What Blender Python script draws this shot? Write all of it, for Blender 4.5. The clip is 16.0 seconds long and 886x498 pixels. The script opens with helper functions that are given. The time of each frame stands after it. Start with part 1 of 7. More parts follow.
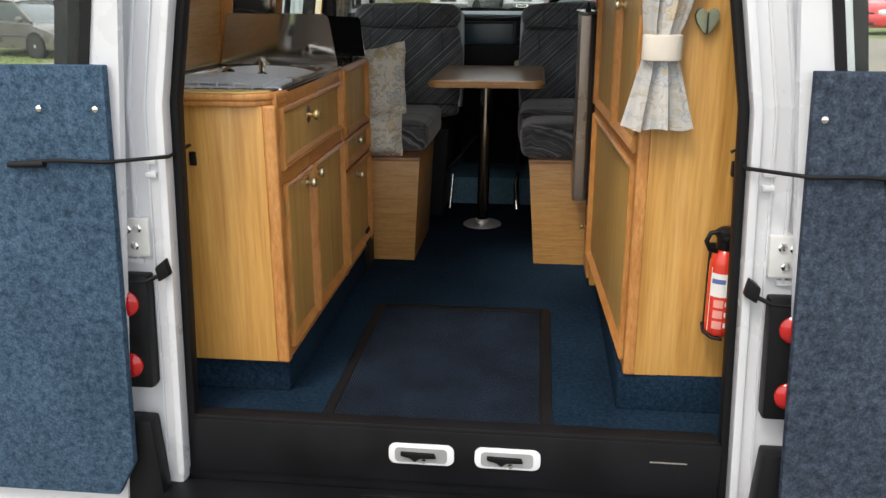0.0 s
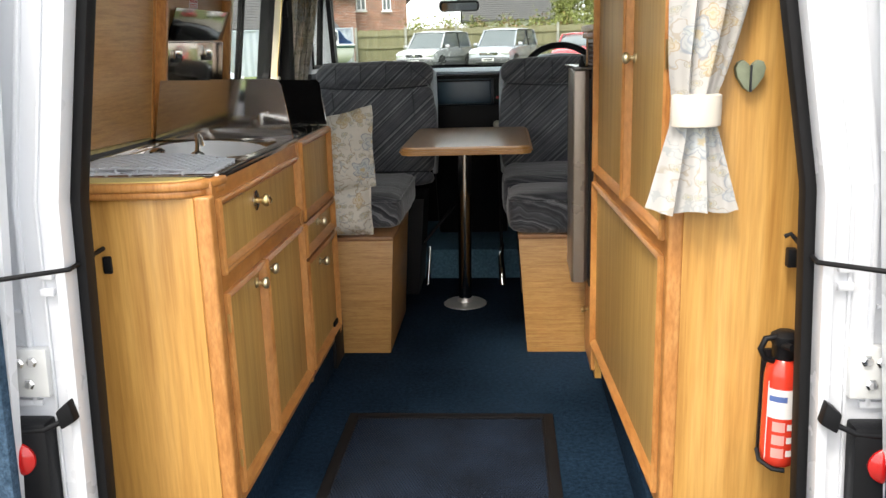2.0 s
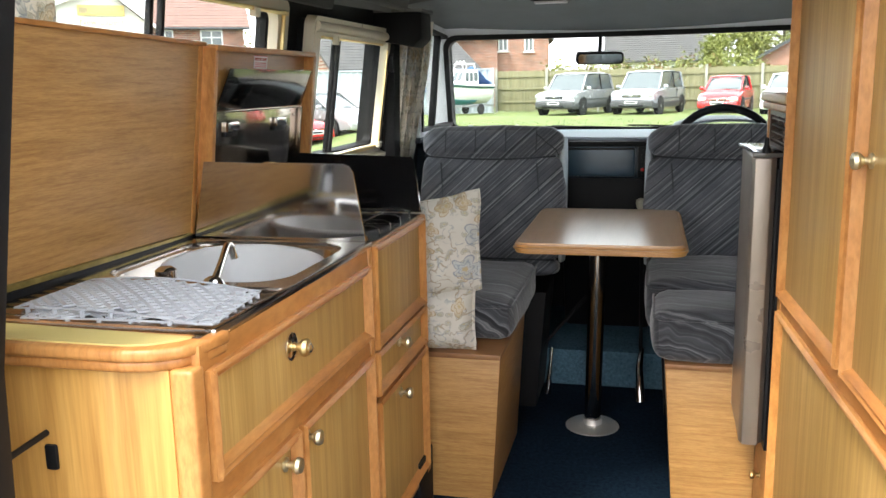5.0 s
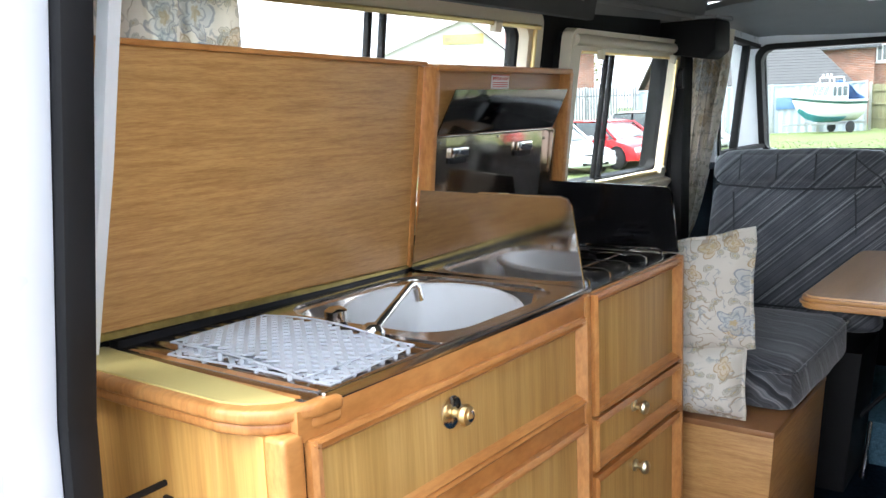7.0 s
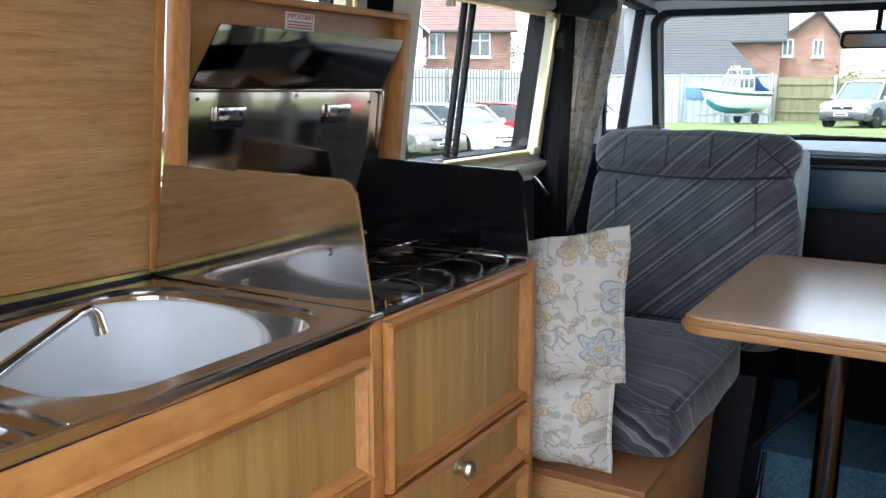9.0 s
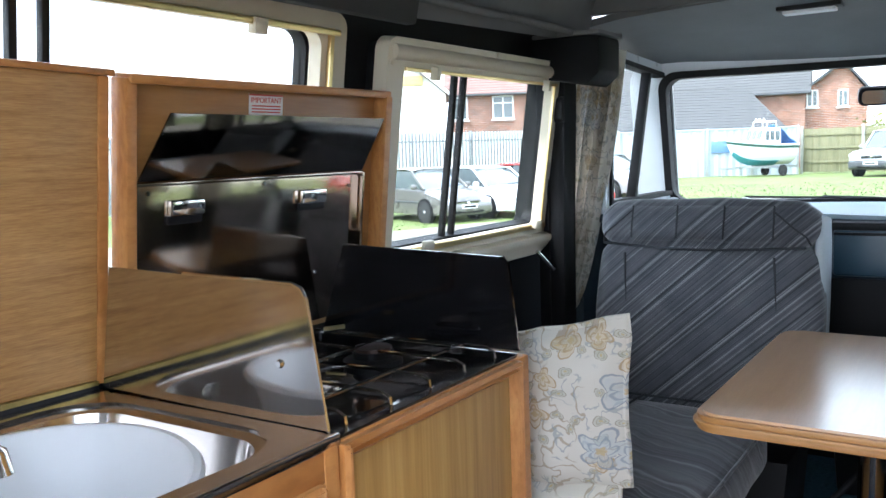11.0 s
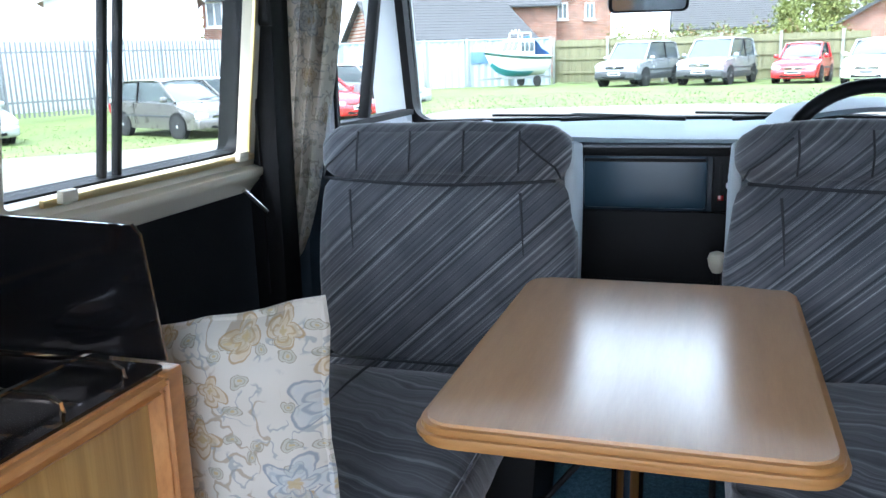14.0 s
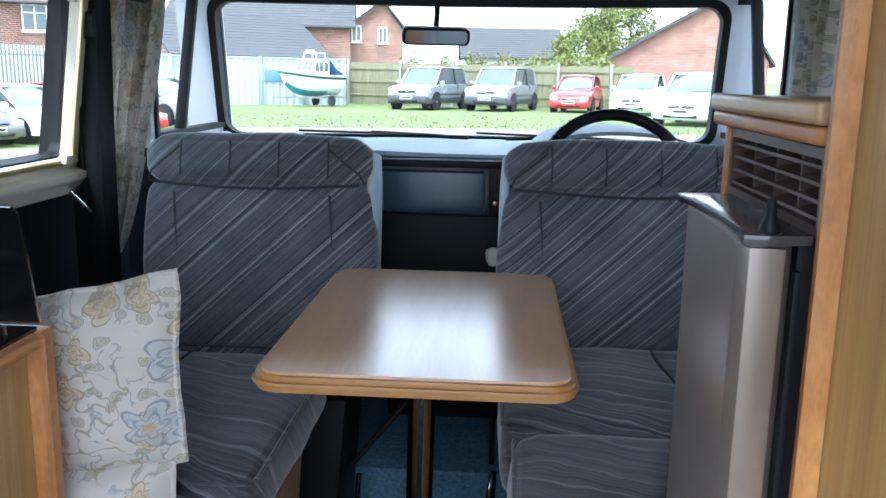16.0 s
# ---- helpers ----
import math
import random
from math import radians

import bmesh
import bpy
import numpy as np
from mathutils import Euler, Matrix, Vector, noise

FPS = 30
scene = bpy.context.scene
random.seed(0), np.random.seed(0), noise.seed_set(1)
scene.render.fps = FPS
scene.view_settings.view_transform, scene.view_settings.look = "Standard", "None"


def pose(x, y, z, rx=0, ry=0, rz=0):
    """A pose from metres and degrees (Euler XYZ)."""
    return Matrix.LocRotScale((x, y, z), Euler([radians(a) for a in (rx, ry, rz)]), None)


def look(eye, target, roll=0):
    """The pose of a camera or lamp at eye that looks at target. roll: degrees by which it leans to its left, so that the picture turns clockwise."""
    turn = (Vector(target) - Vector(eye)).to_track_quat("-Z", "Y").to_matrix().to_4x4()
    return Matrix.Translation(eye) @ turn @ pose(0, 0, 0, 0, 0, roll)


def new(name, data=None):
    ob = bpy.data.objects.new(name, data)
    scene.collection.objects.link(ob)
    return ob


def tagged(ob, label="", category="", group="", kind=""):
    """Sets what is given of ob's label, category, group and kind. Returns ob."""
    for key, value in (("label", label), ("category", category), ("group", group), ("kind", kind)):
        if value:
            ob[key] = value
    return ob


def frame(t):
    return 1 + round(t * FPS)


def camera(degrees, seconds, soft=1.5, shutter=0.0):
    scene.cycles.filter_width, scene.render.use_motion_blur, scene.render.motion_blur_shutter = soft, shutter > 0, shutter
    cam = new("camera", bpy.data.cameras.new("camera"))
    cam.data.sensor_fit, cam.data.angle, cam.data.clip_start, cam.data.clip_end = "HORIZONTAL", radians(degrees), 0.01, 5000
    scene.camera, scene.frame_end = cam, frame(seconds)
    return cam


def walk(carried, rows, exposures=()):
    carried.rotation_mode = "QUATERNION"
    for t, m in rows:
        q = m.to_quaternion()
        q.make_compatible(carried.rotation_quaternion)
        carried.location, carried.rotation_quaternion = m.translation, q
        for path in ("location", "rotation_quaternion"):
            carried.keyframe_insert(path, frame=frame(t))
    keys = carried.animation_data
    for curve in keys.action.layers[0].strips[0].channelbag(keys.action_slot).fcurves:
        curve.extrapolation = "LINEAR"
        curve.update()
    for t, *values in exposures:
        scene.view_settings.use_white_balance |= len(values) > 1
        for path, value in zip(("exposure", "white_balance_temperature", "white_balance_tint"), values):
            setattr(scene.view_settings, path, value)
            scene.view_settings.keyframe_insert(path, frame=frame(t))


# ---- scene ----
cam = camera(55, 16.0)
PATH = [
    (0, (0.368, -2.339, 1.187), (0.156, -0.44, 0.594), -0.1),
    (0.5, (0.385, -2.327, 1.182), (0.168, -0.43, 0.589), -1.4),
    (1, (0.384, -2.254, 1.183), (0.15, -0.357, 0.596), -1.3),
    (1.5, (0.335, -2.034, 1.179), (0.125, -0.118, 0.646), -2.4),
    (2, (0.295, -1.846, 1.186), (0.144, 0.091, 0.71), -1.7),
    (2.5, (0.316, -1.647, 1.209), (0.078, 0.288, 0.762), -2.0),
    (3, (0.4, -1.409, 1.239), (0.141, 0.529, 0.818), -0.8),
    (3.5, (0.387, -1.315, 1.244), (0.013, 0.607, 0.836), -1.8),
    (3.7, (0.369, -1.276, 1.248), (-0.026, 0.647, 0.868), -1.2),
    (5.8, (0.251, -0.975, 1.267), (-0.351, 0.892, 0.878), -2.9),
    (6, (0.278, -0.923, 1.263), (-0.444, 0.904, 0.886), -3.4),
    (6.5, (0.381, -0.804, 1.259), (-0.595, 0.911, 0.934), -2.1),
    (7, (0.406, -0.747, 1.258), (-0.778, 0.834, 0.943), -2.3),
    (7.5, (0.399, -0.641, 1.252), (-0.771, 0.952, 0.942), -3.1),
    (8, (0.326, -0.456, 1.235), (-0.793, 1.173, 0.928), -3.0),
    (8.5, (0.283, -0.312, 1.207), (-0.731, 1.38, 0.874), -0.1),
    (8.7, (0.298, -0.254, 1.202), (-0.713, 1.431, 0.831), 0.1),
    (10.8, (0.314, -0.031, 1.244), (-0.78, 1.628, 1.013), -2.0),
    (11, (0.305, -0.021, 1.236), (-0.781, 1.644, 1.013), -2.0),
    (11.5, (0.316, 0.003, 1.23), (-0.743, 1.678, 0.958), -1.6),
    (12, (0.311, 0.027, 1.229), (-0.707, 1.729, 0.968), -1.1),
    (12.5, (0.282, 0.139, 1.226), (-0.744, 1.83, 0.929), -1.2),
    (13, (0.238, 0.378, 1.221), (-0.799, 2.052, 0.871), -1.0),
    (13.5, (0.241, 0.467, 1.222), (-0.687, 2.194, 0.826), -2.2),
    (14, (0.234, 0.428, 1.236), (-0.362, 2.285, 0.793), -1.7),
    (14.5, (0.215, 0.363, 1.241), (-0.215, 2.265, 0.796), -1.7),
    (15, (0.218, 0.302, 1.229), (-0.058, 2.224, 0.75), -1.2),
    (15.5, (0.267, 0.215, 1.229), (0.089, 2.149, 0.754), -0.2),
    (16, (0.263, 0.138, 1.243), (0.136, 2.093, 0.843), 1.0),
]
walk(cam, [(t, look(eye, target, roll)) for t, eye, target, roll in PATH],
     [(0, 0.78, 6900, 10), (0.5, 1.03, 6900, 10), (1.0, 1.18, 6900, 10), (1.5, 1.42, 6900, 10), (2.0, 1.5, 6900, 10), (2.5, 1.55, 6800, 10), (3.5, 1.85, 6800, 10), (6.0, 2.25, 6400, 10), (7.0, 2.35, 6000, 10),
      (8.7, 2.15, 5800, 10), (11.0, 2.4, 5700, 10), (12.5, 2.55, 5600, 10), (14.0, 2.45, 5450, 10), (16.0, 2.2, 5350, 10)])

# ---- world and sun ----
world = bpy.data.worlds.new("sky")
scene.world = world
world.use_nodes = True
wn = world.node_tree.nodes
sky = wn.new("ShaderNodeTexSky")
sky.sky_type, sky.sun_disc = "NISHITA", False
sky.sun_elevation, sky.sun_rotation = radians(48), radians(200)
sky.air_density, sky.dust_density = 1.0, 4.0
mixw = wn.new("ShaderNodeMix")
mixw.data_type = "RGBA"
mixw.inputs[0].default_value = 0.75
mixw.inputs[7].default_value = (9.0, 9.4, 10.0, 1)
world.node_tree.links.new(sky.outputs[0], mixw.inputs[6])
world.node_tree.links.new(mixw.outputs[2], wn["Background"].inputs[0])
wn["Background"].inputs[1].default_value = 0.12
sun = new("sun", bpy.data.lights.new("sun", "SUN"))
sun.data.energy, sun.data.angle, sun.data.color = 1.2, radians(12), (1, 0.96, 0.9)
sun.matrix_world = look((-4, -8, 14), (0, 0, 0))

# ---- materials ----
MATS = {}


def nodes_of(name):
    m = bpy.data.materials.new(name)
    m.use_nodes = True
    n, l = m.node_tree.nodes, m.node_tree.links
    MATS[name] = m
    return m, n, l, n["Principled BSDF"]


def ramp(n, stops):
    r = n.new("ShaderNodeValToRGB")
    r.color_ramp.elements[0].position, r.color_ramp.elements[0].color = stops[0][0], (*stops[0][1], 1)
    r.color_ramp.elements[1].position, r.color_ramp.elements[1].color = stops[-1][0], (*stops[-1][1], 1)
    for p, c in stops[1:-1]:
        e = r.color_ramp.elements.new(p)
        e.color = (*c, 1)
    return r


def coords(n, l, scale, turn=(0, 0, 0)):
    c, mp = n.new("ShaderNodeTexCoord"), n.new("ShaderNodeMapping")
    mp.inputs["Scale"].default_value, mp.inputs["Rotation"].default_value = scale, [radians(a) for a in turn]
    l.new(c.outputs["Object"], mp.inputs[0])
    return mp


def tex(n, l, src, scale, detail=4.0, rough=0.55, kind="ShaderNodeTexNoise"):
    t = n.new(kind)
    t.inputs["Scale"].default_value = scale
    if kind == "ShaderNodeTexNoise":
        t.inputs["Detail"].default_value, t.inputs["Roughness"].default_value = detail, rough
    l.new(src.outputs[0], t.inputs["Vector"])
    return t


def bump(n, l, b, height, strength, dist=0.002):
    k = n.new("ShaderNodeBump")
    k.inputs["Strength"].default_value, k.inputs["Distance"].default_value = strength, dist
    l.new(height, k.inputs["Height"])
    l.new(k.outputs[0], b.inputs["Normal"])


def blend(n, l, fac, a, b2, mode="MIX"):
    """A colour mix; fac a socket or number, a and b2 sockets or colours."""
    x = n.new("ShaderNodeMix")
    x.data_type, x.blend_type = "RGBA", mode
    for sock, v in ((x.inputs[0], fac), (x.inputs[6], a), (x.inputs[7], b2)):
        if isinstance(v, (int, float)):
            sock.default_value = v
        elif isinstance(v, tuple):
            sock.default_value = (*v, 1)
        else:
            l.new(v, sock)
    return x.outputs[2]


def plain(name, col, rough=0.5, metal=0.0, var=0.12, scale=6.0, bumpy=0.0, coat=0.0, grain=60.0, spec=0.5):
    """Paint, plastic, metal: a base colour with soft mottling, wear in the gloss, and a fine relief."""
    m, n, l, b = nodes_of(name)
    mp = coords(n, l, (1, 1, 1))
    t = tex(n, l, mp, scale, 5)
    lo, hi = tuple(c * (1 - var) for c in col), tuple(min(1, c * (1 + var)) for c in col)
    r = ramp(n, [(0.3, lo), (0.7, hi)])
    l.new(t.outputs[0], r.inputs[0])
    l.new(r.outputs[0], b.inputs["Base Color"])
    t2 = tex(n, l, mp, grain, 3)
    rr = n.new("ShaderNodeMapRange")
    rr.inputs[3].default_value, rr.inputs[4].default_value = max(0.02, rough - 0.08), min(1, rough + 0.08)
    l.new(t.outputs[0], rr.inputs[0])
    l.new(rr.outputs[0], b.inputs["Roughness"])
    b.inputs["Metallic"].default_value = metal
    b.inputs["Coat Weight"].default_value = coat
    b.inputs["Specular IOR Level"].default_value = spec
    if bumpy:
        bump(n, l, b, t2.outputs[0], bumpy)
    return m


def wood(name, lo, mid, hi, scale, rough=0.4, contrast=1.0, coat=0.1, relief=0.15):
    """Wood veneer whose grain runs along the axis with the small scale."""
    m, n, l, b = nodes_of(name)
    mp = coords(n, l, scale)
    info = n.new("ShaderNodeObjectInfo")
    add = n.new("ShaderNodeVectorMath")
    mul = n.new("ShaderNodeVectorMath")
    mul.operation = "MULTIPLY"
    mul.inputs[1].default_value = (3.1, 7.7, 5.3)
    l.new(info.outputs["Random"], mul.inputs[0])
    l.new(mp.outputs[0], add.inputs[0])
    l.new(mul.outputs[0], add.inputs[1])
    t = tex(n, l, add, 1.0, 6, 0.62)
    t2 = tex(n, l, add, 5.0, 3, 0.6)
    big = tex(n, l, add, 0.22, 2)
    r = ramp(n, [(0.28, lo), (0.5, mid), (0.72, hi)])
    l.new(t.outputs[0], r.inputs[0])
    fine = ramp(n, [(0.35, (0.72, 0.66, 0.6)), (0.6, (1, 1, 1))])
    l.new(t2.outputs[0], fine.inputs[0])
    c = blend(n, l, 0.55 * contrast, r.outputs[0], fine.outputs[0], "MULTIPLY")
    bg = ramp(n, [(0.3, (0.86, 0.84, 0.8)), (0.7, (1.0, 1.0, 1.0))])
    l.new(big.outputs[0], bg.inputs[0])
    l.new(blend(n, l, 0.8, c, bg.outputs[0], "MULTIPLY"), b.inputs["Base Color"])
    b.inputs["Roughness"].default_value = rough
    b.inputs["Coat Weight"].default_value = coat
    b.inputs["Coat Roughness"].default_value = 0.25
    if relief:
        bump(n, l, b, t2.outputs[0], relief, 0.0008)
    return m


def carpet(name, lo, hi, big_lo=0.75, scale=260.0):
    m, n, l, b = nodes_of(name)
    mp = coords(n, l, (1, 1, 1))
    t, g = tex(n, l, mp, scale, 2, 0.7), tex(n, l, mp, 4.0, 4)
    t3 = tex(n, l, mp, scale * 0.28, 3, 0.7)
    r = ramp(n, [(0.3, lo), (0.72, hi)])
    l.new(t3.outputs[0], r.inputs[0])
    sp = ramp(n, [(0.3, (0.6, 0.6, 0.6)), (0.7, (1.25, 1.25, 1.25))])
    l.new(t.outputs[0], sp.inputs[0])
    c = blend(n, l, 0.9, r.outputs[0], sp.outputs[0], "MULTIPLY")
    gr = ramp(n, [(0.3, (big_lo,) * 3), (0.7, (1.1, 1.1, 1.1))])
    l.new(g.outputs[0], gr.inputs[0])
    l.new(blend(n, l, 1.0, c, gr.outputs[0], "MULTIPLY"), b.inputs["Base Color"])
    b.inputs["Roughness"].default_value = 0.95
    b.inputs["Specular IOR Level"].default_value = 0.04
    bump(n, l, b, t.outputs[0], 0.7, 0.003)
    return m


def stripe_cloth(name, turn, flat=False):
    """Grey velour with fine diagonal stripes and blue-violet threads; the flat copy is darker."""
    m, n, l, b = nodes_of(name)
    mp = coords(n, l, (1, 1, 1), turn)
    wob = tex(n, l, mp, 7.0, 2)
    sep = n.new("ShaderNodeSeparateXYZ")
    l.new(mp.outputs[0], sep.inputs[0])
    cmb = n.new("ShaderNodeCombineXYZ")
    l.new(sep.outputs[2], cmb.inputs[0])
    stripe = n.new("ShaderNodeTexNoise")
    stripe.noise_dimensions = "1D"
    stripe.inputs["Scale"].default_value, stripe.inputs["Detail"].default_value = 100, 5
    stripe.inputs["Roughness"].default_value = 0.7
    if flat:
        stripe.inputs["Scale"].default_value = 50
        # seat tops: the stripes run across, slightly askew
        add = n.new("ShaderNodeMath")
        add.operation = "MULTIPLY_ADD"
        add.inputs[1].default_value = 0.35
        l.new(sep.outputs[0], add.inputs[0])
        l.new(sep.outputs[1], add.inputs[2])
        up = n.new("ShaderNodeMath")
        up.operation = "MULTIPLY_ADD"
        up.inputs[1].default_value = 0.8
        l.new(sep.outputs[2], up.inputs[0])
        l.new(add.outputs[0], up.inputs[2])
        sway = n.new("ShaderNodeMath")
        sway.operation = "MULTIPLY_ADD"
        sway.inputs[1].default_value = 0.10
        l.new(wob.outputs[0], sway.inputs[0])
        l.new(up.outputs[0], sway.inputs[2])
        l.new(sway.outputs[0], stripe.inputs["W"])
    else:
        l.new(sep.outputs[2], stripe.inputs["W"])
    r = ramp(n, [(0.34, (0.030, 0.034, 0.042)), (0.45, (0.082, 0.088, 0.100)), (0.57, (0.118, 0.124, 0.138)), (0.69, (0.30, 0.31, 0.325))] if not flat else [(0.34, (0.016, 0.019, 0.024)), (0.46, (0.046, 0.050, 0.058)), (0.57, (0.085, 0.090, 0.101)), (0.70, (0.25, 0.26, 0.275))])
    l.new(stripe.outputs[0], r.inputs[0])
    g = tex(n, l, coords(n, l, (1, 1, 1)), 9.0, 4)
    gr = ramp(n, [(0.3, (0.62, 0.63, 0.66)), (0.7, (1.15, 1.13, 1.12))])
    l.new(g.outputs[0], gr.inputs[0])
    l.new(blend(n, l, 1.0, r.outputs[0], gr.outputs[0], "MULTIPLY"), b.inputs["Base Color"])
    b.inputs["Roughness"].default_value = 0.9
    b.inputs["Sheen Weight"].default_value = 0.4
    b.inputs["Sheen Roughness"].default_value = 0.4
    fine = tex(n, l, mp, 500, 2)
    bump(n, l, b, fine.outputs[0], 0.4, 0.001)
    return m


def floral(name, base, wide=(1, 0), ink=1.0, thin=0.0):
    """Cream cotton printed with large blue and ochre flowers, brown stems and sage leaves. wide: which way the print runs across, as x and y."""
    m, n, l, b = nodes_of(name)
    tc = n.new("ShaderNodeTexCoord")
    sep = n.new("ShaderNodeSeparateXYZ")
    l.new(tc.outputs["Object"], sep.inputs[0])

    def op(kind, a, c=None):
        k = n.new("ShaderNodeMath")
        k.operation = kind
        for sock, v in zip(k.inputs, (a, c)):
            if v is None:
                continue
            if isinstance(v, (int, float)):
                sock.default_value = v
            else:
                l.new(v, sock)
        return k.outputs[0]

    across = op("ADD", op("MULTIPLY", sep.outputs[0], wide[0]), op("MULTIPLY", sep.outputs[1], wide[1]))
    flat = n.new("ShaderNodeCombineXYZ")
    l.new(across, flat.inputs[0])
    l.new(sep.outputs[2], flat.inputs[1])
    warp = tex(n, l, flat, 16, 3)
    off = n.new("ShaderNodeVectorMath")
    off.operation = "MULTIPLY_ADD"
    off.inputs[1].default_value = (0.040, 0.040, 0)
    l.new(warp.outputs[1], off.inputs[0])
    l.new(flat.outputs[0], off.inputs[2])

    def cells(scale, shift, feature="F1", src=off):
        o = n.new("ShaderNodeVectorMath")
        o.inputs[1].default_value = (shift, shift * 1.7, 0)
        l.new(src.outputs[0], o.inputs[0])
        v = n.new("ShaderNodeTexVoronoi")
        v.voronoi_dimensions, v.feature = "2D", feature
        v.inputs["Scale"].default_value = scale
        l.new(o.outputs[0], v.inputs["Vector"])
        return v, o

    def below(sock, edge, soft_by):
        k = n.new("ShaderNodeMapRange")
        k.inputs[1].default_value, k.inputs[2].default_value = edge, edge + soft_by
        k.inputs[3].default_value, k.inputs[4].default_value = 1, 0
        l.new(sock, k.inputs[0])
        return k.outputs[0]

    def bloom(scale, shift, petals, size, some):
        """Mask and outline of flowers: distance from each cell's centre, lobed by its angle."""
        v, o = cells(scale, shift)
        dv = n.new("ShaderNodeVectorMath")
        dv.operation = "SUBTRACT"
        l.new(o.outputs[0], dv.inputs[0])
        l.new(v.outputs["Position"], dv.inputs[1])
        s2 = n.new("ShaderNodeSeparateXYZ")
        l.new(dv.outputs[0], s2.inputs[0])
        ang = op("ARCTAN2", s2.outputs[1], s2.outputs[0])
        lobe = op("ADD", op("MULTIPLY", op("ABSOLUTE", op("COSINE", op("MULTIPLY", ang, petals / 2))), 0.45), 0.55)
        ratio = op("DIVIDE", v.outputs["Distance"], op("MULTIPLY", lobe, size))
        pick = op("GREATER_THAN", op("FRACT", op("MULTIPLY", v.outputs["Color"], 7.3)), some)
        return ratio, pick, v

    col = base

    def threads(scale, shift, where, width, colour, amount):
        """Fine drawn lines: the level lines of a noise, kept only in patches."""
        _, o = cells(scale, shift)
        t1, t2 = tex(n, l, o, scale, 2, 0.45), tex(n, l, o, scale * 0.55, 1)
        keep = n.new("ShaderNodeMapRange")
        keep.inputs[1].default_value, keep.inputs[2].default_value = where, where + 0.05
        l.new(t2.outputs[0], keep.inputs[0])
        line = below(op("ABSOLUTE", op("SUBTRACT", t1.outputs[0], 0.5)), width, width)
        return blend(n, l, op("MULTIPLY", op("MULTIPLY", line, keep.outputs[0]), amount * ink), col, colour)

    col = threads(20, 1.0, 0.44, 0.010, (0.33, 0.27, 0.19), 0.55)
    col = threads(34, 4.0, 0.50, 0.016, (0.27, 0.31, 0.34), 0.5)
    for scale, shift, petals, size, fill, line, some in ((34, 2.0, 2, 0.36, (0.37, 0.37, 0.29), (0.27, 0.25, 0.20), 0.50), (15, 7.0, 4, 0.38, (0.55, 0.43, 0.24), (0.37, 0.26, 0.13), 0.55), (10.5, 0.3, 5, 0.42, (0.42, 0.49, 0.55), (0.23, 0.27, 0.33), 0.56)):
        ratio, pick, v = bloom(scale, shift, petals, size, some)
        wash = tex(n, l, flat, 40, 3)
        col = blend(n, l, op("MULTIPLY", op("MULTIPLY", below(ratio, 0.80, 0.2), pick), op("MULTIPLY", wash.outputs[0], 0.75 * ink)), col, fill)
        rim = op("MULTIPLY", below(op("ABSOLUTE", op("SUBTRACT", ratio, 0.96)), 0.035, 0.05), pick)
        col = blend(n, l, op("MULTIPLY", rim, 0.62 * ink), col, line)
        inner = op("MULTIPLY", below(op("ABSOLUTE", op("SUBTRACT", ratio, 0.55)), 0.03, 0.05), pick)
        col = blend(n, l, op("MULTIPLY", inner, 0.5 * ink), col, line)
        col = blend(n, l, op("MULTIPLY", op("MULTIPLY", below(ratio, 0.20, 0.08), pick), 0.6 * ink), col, (0.48, 0.38, 0.20))
    soil = tex(n, l, flat, 5, 3)
    sr = ramp(n, [(0.3, (0.88, 0.86, 0.83)), (0.7, (1.03, 1.02, 1.0))])
    l.new(soil.outputs[0], sr.inputs[0])
    l.new(blend(n, l, 1.0, col, sr.outputs[0], "MULTIPLY"), b.inputs["Base Color"])
    b.inputs["Roughness"].default_value = 0.9
    fine = tex(n, l, tc, 420, 2)
    l.new(tc.outputs["Object"], fine.inputs["Vector"])
    bump(n, l, b, fine.outputs[0], 0.3, 0.001)
    if thin:
        # thin unlined cloth lets daylight through
        tl, mx = n.new("ShaderNodeBsdfTranslucent"), n.new("ShaderNodeMixShader")
        l.new(b.inputs["Base Color"].links[0].from_socket, tl.inputs[0])
        mx.inputs[0].default_value = thin
        l.new(b.outputs[0], mx.inputs[1])
        l.new(tl.outputs[0], mx.inputs[2])
        l.new(mx.outputs[0], n["Material Output"].inputs[0])
    return m


def glass(name, tint=(0.9, 0.95, 0.93), rough=0.0, clear=0.985):
    m, n, l, b = nodes_of(name)
    b.inputs["Base Color"].default_value = (*tint, 1)
    b.inputs["Roughness"].default_value = rough
    b.inputs["Transmission Weight"].default_value = clear
    b.inputs["IOR"].default_value = 1.02
    return m


OAK = wood("oak_veneer_upright", (0.42, 0.205, 0.048), (0.60, 0.33, 0.09), (0.70, 0.42, 0.14), (26, 26, 1.1), 0.38)
OAK_FACE = wood("oak_veneer_door", (0.39, 0.225, 0.064), (0.51, 0.315, 0.10), (0.59, 0.385, 0.142), (34, 34, 1.3), 0.42, 0.85)
OAK_FLAT = wood("oak_veneer_level", (0.34, 0.165, 0.05), (0.46, 0.25, 0.085), (0.54, 0.315, 0.115), (9, 9, 150), 0.40, 1.3)
PINE = wood("orange_varnished_pine", (0.40, 0.165, 0.042), (0.51, 0.228, 0.066), (0.58, 0.295, 0.098), (30, 4, 9), 0.40, 1.25, 0.12)
WALNUT = wood("table_laminate", (0.58, 0.335, 0.150), (0.62, 0.362, 0.168), (0.66, 0.39, 0.185), (60, 5, 5), 0.30, 0.3, 1.0, 0.0)
